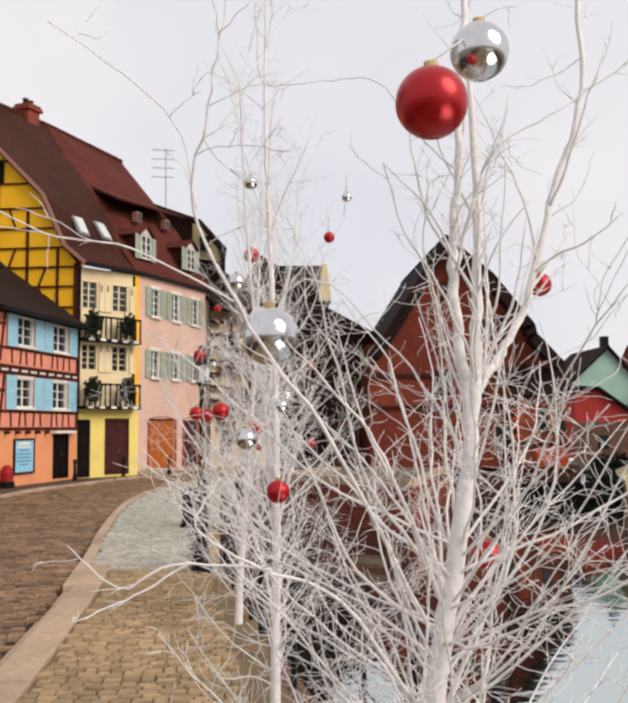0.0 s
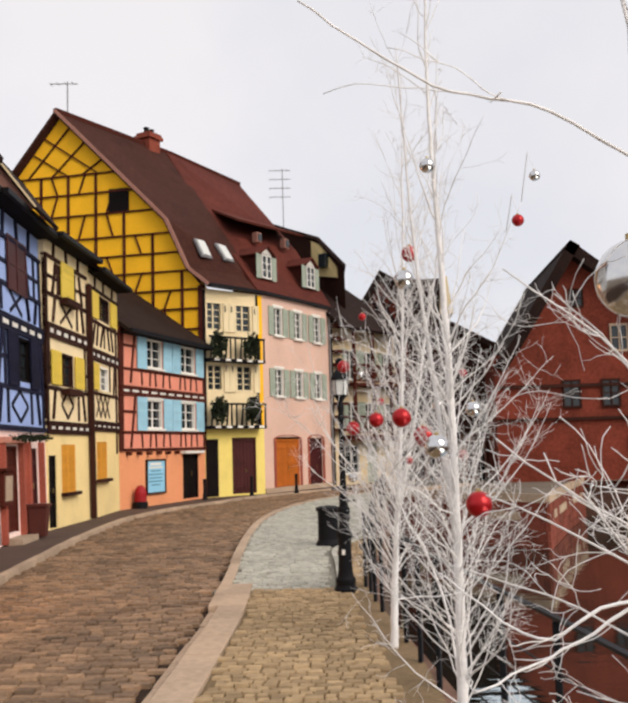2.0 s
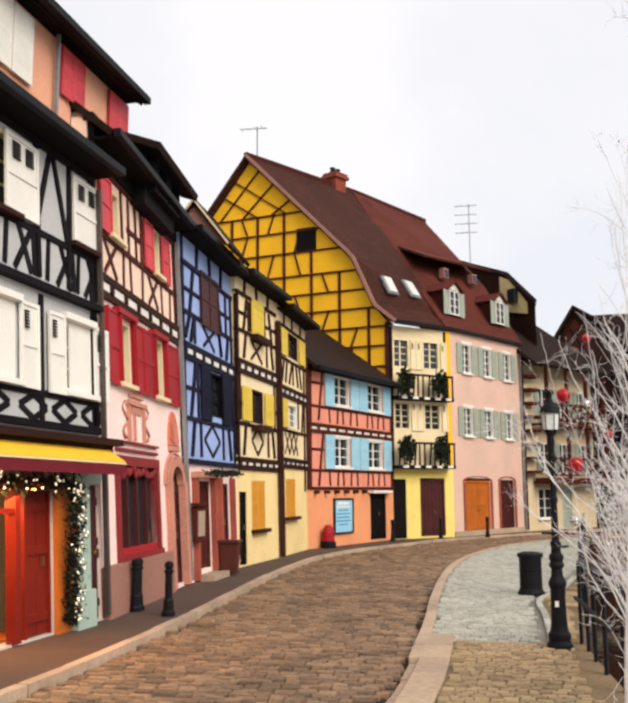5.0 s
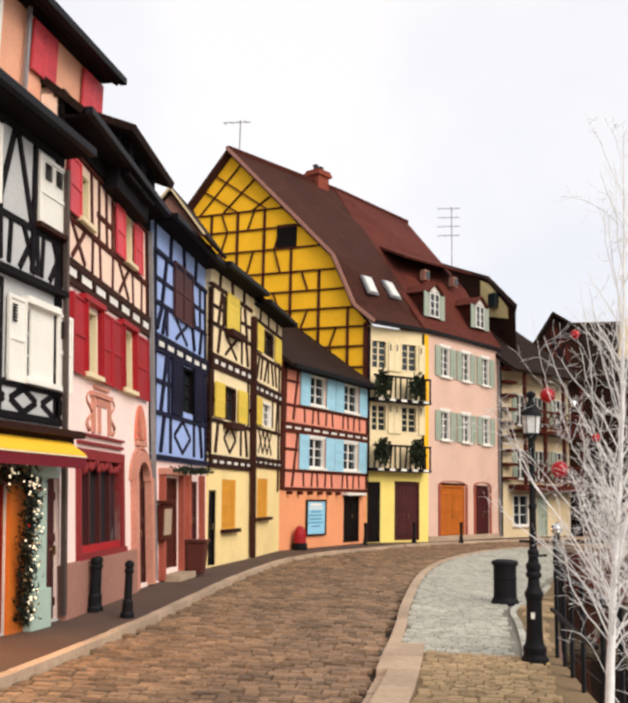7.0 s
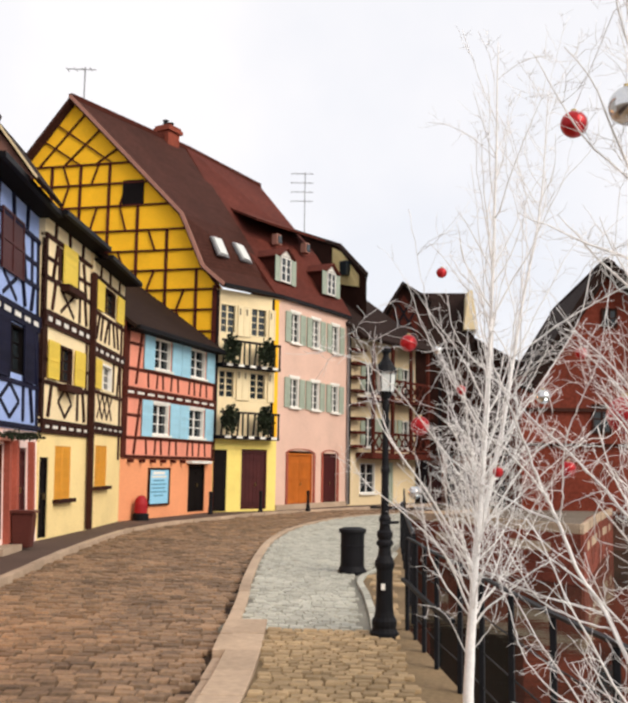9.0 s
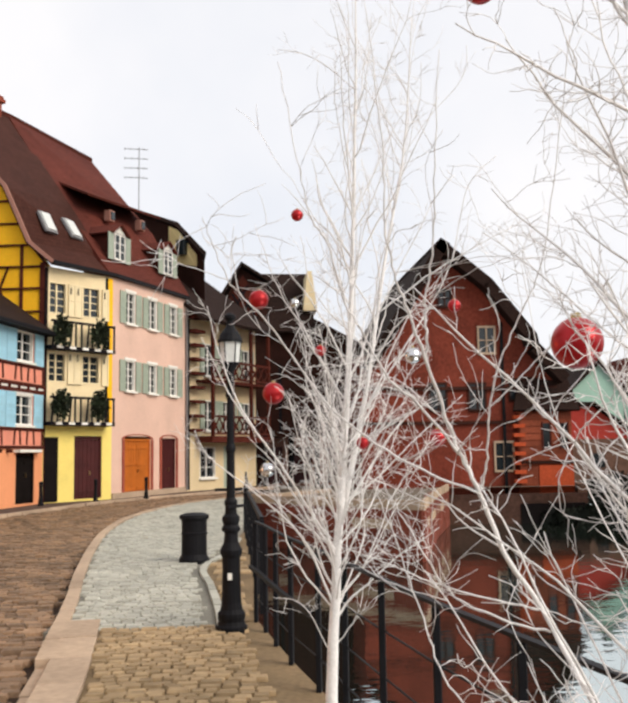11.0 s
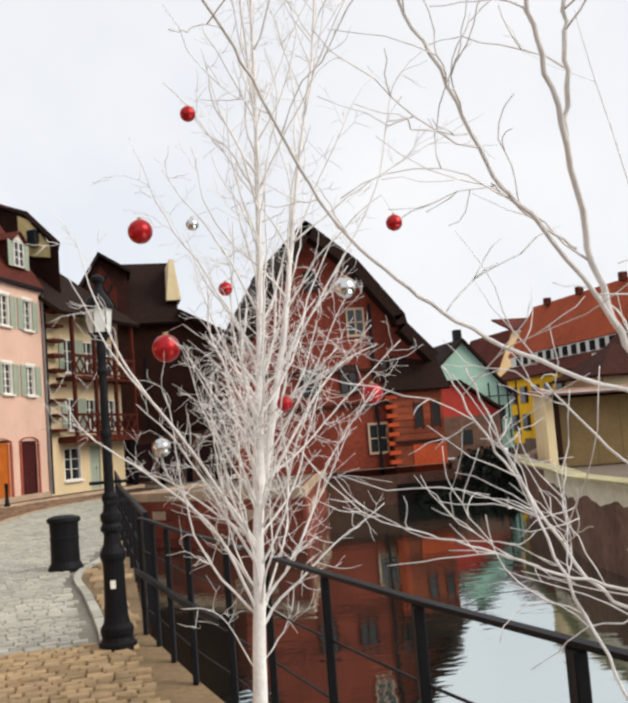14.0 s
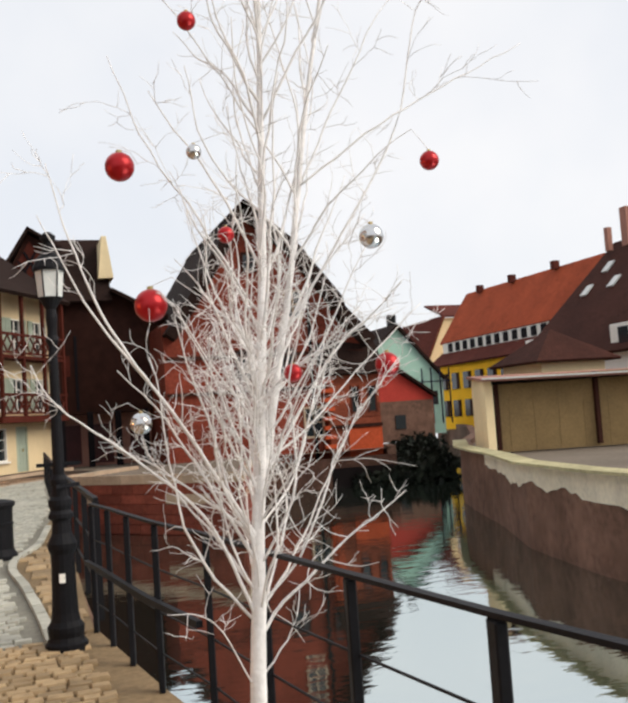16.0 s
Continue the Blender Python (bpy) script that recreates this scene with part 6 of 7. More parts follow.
# great red gabled house beyond the canal
Y = 52.0
RP = [(5.0, -2.6), (5.0, 5.9), (6.0, 7.3), (9.3, 12.6), (12.0, 10.4), (14.3, 7.5), (14.4, 7.0), (16.0, 5.3), (16.0, -2.6)]
rh = thing("red_gabled_house", "great brick-red gabled house standing by the canal", "house", Matrix.Identity(4))
Rh = [(9.3, 9.4, 9.9, 10.2), (11.4, 6.9, 12.2, 8.2), (8.7, 3.9, 9.5, 5.2), (10.8, 3.9, 11.6, 5.2), (13.0, 4.4, 13.7, 5.4), (12.1, 0.7, 13.0, 2.1)]
part("gable_wall", poly_prism(bmesh.new(), [(x, Y, z) for x, z in RP], (0, 0.4, 0)), m_red_wall, rh)
for q in Rh:
    e = new("window")
    e.parent = rh
    e.matrix_local = Matrix.Translation((0, Y, 0))
    bm = bmesh.new()
    box_bm(bm, (q[0], -0.05, q[1]), (q[2], -0.02, q[3]))
    link_bm("pane", bm, m_glass, e)
    for lo, hi in (((q[0] - 0.1, q[1]), (q[0], q[3])), ((q[2], q[1]), (q[2] + 0.1, q[3])), ((q[0] - 0.1, q[3]), (q[2] + 0.1, q[3] + 0.12)), ((q[0] - 0.1, q[1] - 0.12), (q[2] + 0.1, q[1])), (((q[0] + q[2]) / 2 - 0.04, q[1]), ((q[0] + q[2]) / 2 + 0.04, q[3])), ((q[0], (q[1] + q[3]) / 2 - 0.03), (q[2], (q[1] + q[3]) / 2 + 0.03))):
        block("frame", e, m_kerb if q[0] in (11.4, 12.1) else m_timber, ((lo[0] + hi[0]) / 2, -0.07, (lo[1] + hi[1]) / 2), (hi[0] - lo[0], 0.1, hi[1] - lo[1]))
part("wing_wall", poly_prism(bmesh.new(), [(13.3, Y - 0.35, -1.15), (13.3, Y - 0.35, 3.9), (16.15, Y - 0.35, 3.9), (16.15, Y - 0.35, -1.15)], (0, 5, 0)), m_rust_boards, rh, "rust-red boarded wing at the water")
# near-black block under the wing, down past the waterline
part("wing_base", poly_prism(bmesh.new(), [(13.0, Y - 1.15, -2.6), (13.0, Y - 1.15, -1.0), (16.4, Y - 1.15, -1.0), (16.4, Y - 1.15, -2.6)], (0, 5.7, 0)), m_dark_wood, rh, "near-black base of the wing at the waterline")
part("wing_panel", poly_prism(bmesh.new(), [(14.3, Y - 0.41, -0.75), (14.3, Y - 0.41, 0.95), (16.15, Y - 0.41, 0.95), (16.15, Y - 0.41, -0.75)], (0, 0.05, 0)), m_orange_wall, rh, "bright orange-red rendered panel")
for u in (14.75, 15.7):
    block("wing_window", rh, m_glass, (u, Y - 0.37, 2.45), (0.36, 0.1, 1.3))
    for du in (-0.22, 0.22):
        block("wing_window_frame", rh, m_timber_red, (u + du, Y - 0.39, 2.45), (0.08, 0.12, 1.46))
for k in range(7):
    block("wing_board", rh, m_rust_boards, (14.75, Y - 0.37, 1.32 + k * 0.36), (2.75, 0.06, 0.31))
block("string_course", rh, m_timber, (14.75, Y - 0.42, 1.08), (2.85, 0.16, 0.16))
block("string_course", rh, m_timber_red, (14.75, Y - 0.42, -0.85), (2.85, 0.16, 0.2))
block("string_course", rh, m_timber, (10.3, Y - 0.08, 5.0), (10.4, 0.2, 0.18))
block("string_course", rh, m_timber, (9.2, Y - 0.08, 3.2), (8.3, 0.2, 0.16))
for k in range(8):
    block("wing_rib", rh, m_orange_wall, (13.3, Y - 0.3, 0.1 + k * 0.48), (0.6, 0.3, 0.2))
rod("downpipe", rh, m_iron, (12.6, Y - 0.1, -1.5), (12.6, Y - 0.1, 8.5), 0.14)
for (x0, z0), (x1, z1) in zip(RP[1:], RP[2:8]):
    roof_sheet("roof", [(x0, Y - 0.9, z0 + 0.3), (x1, Y - 0.9, z1 + 0.3), (x1, Y + 14, z1 + 0.3), (x0, Y + 14, z0 + 0.3)], m_roof_dark, rh, 0.6)
roof_sheet("wing_roof", [(12.9, Y - 0.8, 3.8), (16.5, Y - 0.8, 3.8), (16.2, Y + 0.1, 5.5), (13.6, Y + 0.1, 5.9)], m_roof_dark, rh, 0.2)
part("side_wall", poly_prism(bmesh.new(), [(16.0, Y + 4, -2.6), (16.0, Y + 4, 6.0), (16.0, Y + 14, 6.0), (16.0, Y + 14, -2.6)], (-0.4, 0, 0)), m_red_wall, rh)
part("side_wall", poly_prism(bmesh.new(), [(5.0, Y + 0.4, -0.3), (5.0, Y + 0.4, 6.8), (5.0, Y + 14, 6.8), (5.0, Y + 14, -0.3)], (0.4, 0, 0)), m_red_wall, rh)

# houses down the channel
gh = thing("mint_gabled_house", "pale mint plastered gable with a black chimney", "house", Matrix.Identity(4), "houses beyond the canal")
part("gable_wall", poly_prism(bmesh.new(), [(24.6, 75, -0.3), (24.6, 75, 6.0), (27.4, 75, 8.5), (31.2, 75, 4.2), (31.2, 75, -0.3)], (0, 8, 0)), m_mint, gh)
roof_sheet("roof", [(27.4, 74.6, 8.72), (31.4, 74.6, 4.15), (31.4, 84, 4.15), (27.4, 84, 8.72)], m_roof_dark, gh, 0.2)
roof_sheet("roof", [(27.4, 74.6, 8.72), (24.3, 74.6, 5.9), (24.3, 84, 5.9), (27.4, 84, 8.72)], m_roof_dark, gh, 0.2)
block("chimney", gh, m_iron, (27.9, 77, 8.7), (0.6, 0.6, 1.9))
for u, z in ((28.3, 2.6), (30.3, 2.6)):
    block("window", gh, m_glass, (u, 74.97, z), (0.7, 0.08, 1.1))
for u in (29.2, 30.0, 30.8, 31.6):
    rod("trellis", gh, m_timber_navy, (u, 74.6, 0.5), (u, 74.6, 5.0), 0.1)
rod("trellis", gh, m_timber_navy, (28.8, 74.6, 3.9), (31.8, 74.6, 3.9), 0.1)
sh = thing("small_red_house", "small red house with a dark roof edge", "house", Matrix.Identity(4), "houses beyond the canal")
part("wall", poly_prism(bmesh.new(), [(22.2, 68, -0.3), (22.2, 68, 4.7), (23.9, 68, 4.7), (26.9, 68, 2.6), (26.9, 68, -0.3)], (0, 6, 0)), m_red_house, sh)
roof_sheet("roof", [(21.9, 67.6, 5.0), (24.0, 67.6, 5.0), (24.0, 74, 5.4), (21.9, 74, 5.4)], m_roof_dark, sh, 0.18)
roof_sheet("roof", [(24.0, 67.6, 4.95), (27.2, 67.6, 2.7), (27.2, 74, 2.7), (24.0, 74, 5.2)], m_roof_dark, sh, 0.18)
block("base", sh, m_quay_brown, (24.4, 67.96, 0.95), (4.9, 0.1, 2.9))
block("window", sh, m_glass, (24.2, 67.9, 0.9), (0.8, 0.1, 1.0))

yh = thing("long_yellow_house", "long yellow house with a bright red tiled dormered roof", "house", Matrix.Identity(4), "houses beyond the canal")
part("wall", poly_prism(bmesh.new(), [(36.6, 66, -0.3), (36.6, 66, 5.8), (36.6, 88, 5.8), (36.6, 88, -0.3)], (7, 0, 0)), m_gold, yh)
roof_sheet("roof", [(36.2, 65.6, 5.7), (36.2, 88.4, 5.7), (37.9, 88.4, 7.0), (37.9, 65.6, 7.0)], m_roof_red, yh, 0.2)
roof_sheet("roof", [(37.7, 65.6, 7.95), (37.7, 88.4, 7.95), (41.0, 88.4, 12.8), (41.0, 65.6, 12.6)], m_roof_bright, yh, 0.2)
part("dormer_band", poly_prism(bmesh.new(), [(37.8, 66, 6.85), (37.8, 66, 7.9), (37.8, 88, 7.9), (37.8, 88, 6.85)], (1, 0, 0)), m_white_wood, yh)
for k in range(14):
    block("dormer_window", yh, m_timber_black, (37.76, 66.8 + k * 1.5, 7.4), (0.1, 0.75, 0.8))
for k in range(9):
    for z in (1.6, 4.1):
        w = block("window", yh, m_glass, (36.57, 67.5 + k * 2.3, z), (0.1, 1.0, 1.5))
        block("shutter", yh, m_timber, (36.55, 66.75 + k * 2.3, z), (0.1, 0.45, 1.5))
for yy in (72, 79, 85):
    block("chimney", yh, m_timber_red, (40.7, yy, 12.8), (0.6, 0.5, 0.7))
y2 = thing("sandy_gabled_house", "sand-coloured house end with a red tiled roof", "house", Matrix.Translation((1.9, 0, -0.3)), "houses beyond the canal")
part("gable_wall", poly_prism(bmesh.new(), [(36.2, 92, -0.3), (36.2, 92, 7.2), (38.0, 92, 11.2), (44.0, 92, 11.2), (44.0, 92, -0.3)], (0, 10, 0)), m_sand, y2)
roof_sheet("roof", [(36.0, 91.6, 7.2), (38.0, 91.6, 11.4), (38.0, 102, 11.4), (36.0, 102, 7.2)], m_roof_red, y2, 0.2)
roof_sheet("roof", [(38.0, 91.6, 11.4), (46.0, 91.6, 11.4), (46.0, 96, 13.0), (38.0, 96, 13.0)], m_roof_red, y2, 0.2)

bh = thing("brown_roofed_house", "large house with a broad brown tiled roof and white dormers", "house", Matrix.Identity(4), "houses beyond the canal")
part("wall", poly_prism(bmesh.new(), [(28.4, 34, -0.3), (28.4, 34, 4.2), (28.4, 57.2, 4.2), (28.4, 57.2, -0.3)], (13, 0, 0)), m_white_wood, bh)
roof_sheet("roof", [(27.8, 33.5, 4.1), (27.8, 57.7, 4.1), (34.9, 56.2, 11.5), (34.9, 33.5, 11.5)], m_roof_brown, bh, 0.2)
roof_sheet("roof", [(42, 33.5, 4.1), (42, 57.7, 4.1), (34.9, 56.2, 11.5), (34.9, 33.5, 11.5)], m_roof_brown, bh, 0.2)
roof_sheet("roof", [(27.8, 57.7, 4.1), (42, 57.7, 4.1), (34.9, 56.2, 11.5)], m_roof_red, bh, 0.2)
for yy in (55.6, 47.0, 44.2):
    block("dormer", bh, m_white_wood, (29.0, yy, 4.7), (1.6, 2.4, 1.6))
    block("dormer_window", bh, m_glass, (28.17, yy, 4.8), (0.1, 0.8, 1.0))
for yy, zz in ((55, 8.2), (52.5, 8.4), (48.5, 7.4), (54.5, 9.6), (50, 10.2)):
    ctr = Vector((27.8 + (zz - 4.1) * 0.96, yy, zz + 0.1))
    block("skylight", bh, m_lantern, ctr, (0.1, 0.6, 0.9), Matrix.Rotation(radians(45), 4, "Y"))
block("chimney", bh, m_brownpink, (34.0, 53.5, 12.0), (0.6, 0.6, 2.4))
block("chimney", bh, m_brownpink, (34.0, 55.5, 11.6), (0.35, 0.35, 1.5))

# hip-roofed hut and long shed on the bank wall
hr = thing("hip_roofed_hut", "low hut with a dark brown hipped tile roof", "house", Matrix.Identity(4), "houses beyond the canal")
part("wall", poly_prism(bmesh.new(), [(18.8, 40.0, -0.1), (18.8, 40.0, 3.4), (21.9, 40.0, 3.4), (21.9, 40.0, -0.1)], (0, 3.2, 0)), m_sand, hr)
HB = [(18.3, 39.5, 3.35), (18.3, 43.6, 3.35), (22.4, 43.6, 3.35), (22.4, 39.5, 3.35)]
for a, b in zip(HB, HB[1:] + HB[:1]):
    roof_sheet("roof", [a, b, (20.3, 41.5, 4.8)], m_roof_brown, hr, 0.12)
sd = thing("bank_shed", "long olive-tan shed with a broad overhanging roof behind the bank wall", "shed", Matrix.Identity(4), "houses beyond the canal")
SA, SB = Vector((13.75, 37.1, 0)), Vector((24.8, 33.5, 0))
sdir = (SB - SA).normalized()
sback = Vector((-sdir.y, sdir.x, 0))
sback = sback if sback.y > 0 else -sback


def shed_pt(u, back, z):
    p = SA + sdir * u + sback * back
    return Vector((p.x, p.y, z))


SLEN = (SB - SA).length
for k in range(12):
    u0, u1 = 0.6 + (SLEN - 0.6) * k / 12, 0.6 + (SLEN - 0.6) * (k + 1) / 12 - 0.012
    part("wall_board", poly_prism(bmesh.new(), [shed_pt(u0, 0, -0.1), shed_pt(u0, 0, 2.65), shed_pt(u1, 0, 2.65), shed_pt(u1, 0, -0.1)], sback * 0.2), m_shed, sd)
for u in (1.05, 4.75, 8.7):
    rod("post", sd, m_timber, shed_pt(u, -0.1, 0), shed_pt(u, -0.1, 2.65), 0.16)
rod("corner_pier", sd, m_cream, shed_pt(0.72, -0.1, -0.1), shed_pt(0.72, -0.1, 2.65), 0.34)
# near-black strip that paints the deep shade under the shed roof, no real board
rod("shade_board", sd, m_dark_wood, shed_pt(0.9, -0.15, 2.5), shed_pt(SLEN, -0.15, 2.5), 0.3, 0.2)
roof_sheet("roof", [shed_pt(0.45, -0.8, 2.62), shed_pt(SLEN + 0.3, -0.8, 2.45), shed_pt(SLEN + 0.3, 2.6, 2.7), shed_pt(0.45, 2.6, 2.85)], m_brownpink, sd, 0.1)
rod("fascia", sd, m_lantern, shed_pt(0.45, -0.82, 2.62), shed_pt(SLEN + 0.3, -0.82, 2.45), 0.13, 0.06)
part("end_wall", poly_prism(bmesh.new(), [shed_pt(0.6, 0.2, -0.1), shed_pt(0.6, 0.2, 2.65), shed_pt(0.6, 2.4, 2.65), shed_pt(0.6, 2.4, -0.1)], sdir * 0.2), m_cream, sd)
for a, b in zip(BANK[3:9], BANK[4:10]):
    rod("coping_stone", bank_wall, m_mossy_coping, (a[0], a[1], 0.17), (b[0], b[1], 0.17), 0.6, 0.07)
rg = random.Random(21)
low = -0.25
for i, (a, b) in enumerate(zip(BANK[5:9], BANK[6:10])):
    v = Vector(b) - Vector(a)
    n = Vector((-v.y, v.x)).normalized()
    for k in range(7):
        if i == 0 and k < 4:
            continue
        p, q = Vector(a) + v * (k / 7) - n * 0.03, Vector(a) + v * ((k + 1) / 7 + 0.002) - n * 0.03
        nxt = max(-0.5, min(-0.12, low + rg.uniform(-0.14, 0.12)))
        part("render_patch", poly_prism(bmesh.new(), [(p.x, p.y, low), (p.x, p.y, 0.12), (q.x, q.y, 0.12), (q.x, q.y, nxt), ((p.x + q.x) / 2, (p.y + q.y) / 2, (low + nxt) / 2 + rg.uniform(-0.1, 0.1))], (n.x * 0.06, n.y * 0.06, 0)), m_pale_render, bank_wall)
        low = nxt

# dark shrubs at the water
for k, (x, y, z, sx, sz) in enumerate(((19.1, 52.3, -1.4, 1.6, 0.8), (20.7, 55.8, -1.5, 1.7, 0.8), (15.2, 50.2, -1.7, 1.3, 0.35), (16.9, 50.0, -1.6, 1.4, 0.55), (18.3, 50.6, -1.5, 1.4, 0.7), (21.4, 58.0, -1.4, 1.6, 0.9), (22.8, 63.0, -1.2, 1.9, 1.0), (24.6, 66.0, -1.0, 2.2, 1.2))):
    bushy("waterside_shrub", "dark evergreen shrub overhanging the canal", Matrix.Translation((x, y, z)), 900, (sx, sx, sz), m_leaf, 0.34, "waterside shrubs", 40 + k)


# ---------- white sprayed trees ----------
def bend_path(r, p, d, length, r0, r1, n, up, wob):
    """A wandering, slowly rising line of points with radii."""
    out = []
    d = d.normalized()
    step = length / n
    for i in range(n + 1):
        out.append((p.copy(), r0 + (r1 - r0) * i / n))
        d = (d + Vector((r.gauss(0, wob), r.gauss(0, wob), r.gauss(0, wob) + up))).normalized()
        p = p + d * step
    return out


def rand_dir(r, flat=0.6):
    return Vector((r.gauss(0, 1), r.gauss(0, 1), r.gauss(0, flat))).normalized()


def spline(r, pts, rad, tip, n=7, jit=0.005):
    """A smooth line through points with a taper and small kinks."""
    path = []
    last = len(pts) - 1
    for i in range(last):
        p0, p1, p2, p3 = pts[max(i - 1, 0)], pts[i], pts[i + 1], pts[min(i + 2, last)]
        for k in range(n):
            t = k / n
            c = 0.5 * (2 * p1 + (p2 - p0) * t + (2 * p0 - 5 * p1 + 4 * p2 - p3) * t * t + (3 * p1 - p0 - 3 * p2 + p3) * t ** 3)
            path.append((c + (rand_dir(r) * jit if i + k else Vector((0, 0, 0))), rad + (tip - rad) * (i * n + k) / (n * last)))
    path.append((pts[-1], tip))
    return path


HOLD = []


def white_tree(label, x, y, seed, trunk, trunk_r, forks, routes, limbs, zlow, zcrown, spread, tilts, limb_r, dense, upper, up_spread, twig):
    """A bare tree: a slender trunk, a vase of fine limbs low down, a few upright ones above, kinked twigs on all."""
    r = random.Random(seed)
    e = thing("white_tree", label, "tree", Matrix.Translation((x, y, 0)), "white sprayed trees on the quay")
    o = Vector((x, y, 0))
    stems = [spline(r, [Vector(p) - o for p in trunk], trunk_r, 0.004, 7, 0.003)]
    for rad, pts in forks:
        stems.append(spline(r, [Vector(p) - o for p in pts], rad, 0.003, 7, 0.003))
    for t in stems:
        tube_mesh("trunk", [t], m_white_branch, e, sides=9)
    br, tw = [], []
    HOLD.extend(p + o for st in stems for p, _ in st)

    def sprout(path, n, ln, lo=1):
        for j in range(n):
            i = r.randrange(min(lo, len(path) - 2), len(path) - 1)
            p, rad = path[i]
            d0 = (path[i + 1][0] - path[i - 1][0]).normalized()
            q = bend_path(r, p.copy(), d0 * 0.75 + rand_dir(r) * 0.9, ln * r.uniform(0.35, 1.2), max(min(rad * 0.5, twig), twig * 0.5), twig * 0.35, 8, 0.03, 0.21)
            tw.append(q)
            for m_ in range(r.randrange(1, 4)):
                i2 = r.randrange(1, 7)
                d2 = (q[i2][0] - q[i2 - 1][0]).normalized()
                tw.append(bend_path(r, q[i2][0].copy(), d2 * 0.8 + rand_dir(r) * 0.8, ln * r.uniform(0.15, 0.5), twig * 0.5, twig * 0.28, 4, 0.025, 0.24))
    ang = r.uniform(0, 6)
    top = max(p.z for p, _ in stems[0])
    for k in range(limbs + upper):
        low = k < limbs
        if low:
            f = (k + r.random()) / limbs
            z = zlow + (zcrown - zlow) * f
            tilt = radians(r.uniform(*tilts) - 8 * f)
            ln = spread * r.uniform(0.55, 1.1) * (1.0 - 0.2 * f)
            t = stems[0]
        else:
            f = (k - limbs + r.random()) / upper
            z = zcrown + (top * 0.9 - zcrown) * f
            tilt = radians(r.uniform(16, 38))
            ln = up_spread * r.uniform(0.5, 1.0) * (1.0 - 0.4 * f)
            t = r.choice(stems)
        i = min(range(1, len(t) - 1), key=lambda j: abs(t[j][0].z - z))
        p, rad = t[i]
        p = p.lerp(t[i + 1][0], r.random())
        ang += 2.4 + r.uniform(-0.5, 0.5)
        d = Vector((math.cos(ang) * math.sin(tilt), math.sin(ang) * math.sin(tilt), math.cos(tilt)))
        path = bend_path(r, p.copy(), d, ln, min(rad * 0.55, limb_r) * r.uniform(0.6, 1.0), twig * 0.6, 14, 0.035, 0.10)
        br.append(path)
        sprout(path, int((r.randrange(11, 17) if low else r.randrange(4, 8)) * dense), ln * (0.25 if low else 0.3), 4)
    for rad, pts in routes:
        path = spline(r, [Vector(p) - o for p in pts], rad, twig * 0.5, 6, rad * 0.4 if rad > 0.006 else rad * 0.9)
        br.append(path)
        sprout(path, min(int(1.6 * len(pts)), 12) if rad > 0.0032 else 2, min(0.06 * len(pts), 0.32) * up_spread, 5)
    for t in stems:
        sprout(t, int(14 * dense), 0.3 * up_spread, 12)
    for b in br:
        tube_mesh("branch", [b], m_white_branch, e, sides=6)
        HOLD.extend(p + o for p, _ in b)
    HOLD.extend(q[0] + o for b in tw for q in b[1:4])
    tube_mesh("twig_mass", tw, m_white_branch, e, sides=3)["kind"] = "stuff"
    return e


white_tree("white-sprayed leafless birch hung with baubles beside the railing", -1.24, 10.15, 5,
           [(-1.27, 10.15, -0.05), (-1.25, 10.15, 0.46), (-1.21, 10.15, 1.11), (-1.15, 10.15, 1.86), (-1.09, 10.15, 2.73), (-1.04, 10.15, 3.87), (-1.0, 10.15, 5.3)], 0.044,
           ((0.024, [(-1.18, 10.15, 1.35), (-1.04, 10.2, 1.96), (-0.96, 10.2, 2.34), (-0.84, 10.2, 3.09), (-0.68, 10.2, 3.93), (-0.6, 10.2, 4.9)]),),
           ((0.009, [(-1.23, 10.15, 0.75), (-1.42, 10.1, 1.2), (-1.72, 10.1, 1.51), (-2.05, 10.1, 1.77), (-2.15, 10.1, 1.95)]),
            (0.010, [(-1.2, 10.15, 1.1), (-1.55, 10.0, 1.66), (-1.88, 10.0, 2.12), (-2.1, 10.0, 2.56)]),
            (0.007, [(-1.68, 9.97, 1.84), (-1.86, 9.9, 2.12), (-2.0, 9.9, 2.5), (-2.06, 9.9, 2.75)]),
            (0.009, [(-1.17, 10.15, 1.4), (-0.77, 10.1, 1.99), (-0.48, 10.1, 2.15)]),
            (0.006, [(-0.89, 10.18, 2.75), (-0.5, 10.1, 3.03), (-0.08, 10.1, 3.27), (0.31, 10.1, 3.48)]),
            (0.007, [(-0.99, 10.18, 2.1), (-0.79, 10.1, 2.41), (-0.42, 10.1, 3.01), (-0.26, 10.1, 3.61), (-0.04, 10.1, 3.85)]),
            (0.005, [(-1.25, 10.15, 0.5), (-1.1, 10.1, 0.72), (-1.05, 10.1, 0.9)]),
            (0.0034, [(-1.25, 10.15, 0.45), (-1.44, 10.1, 0.8), (-1.64, 10.1, 0.86)])),
           54, 0.66, 1.95, 1.28, (24, 60), 0.0095, 0.85, 60, 1.5, 0.0038)
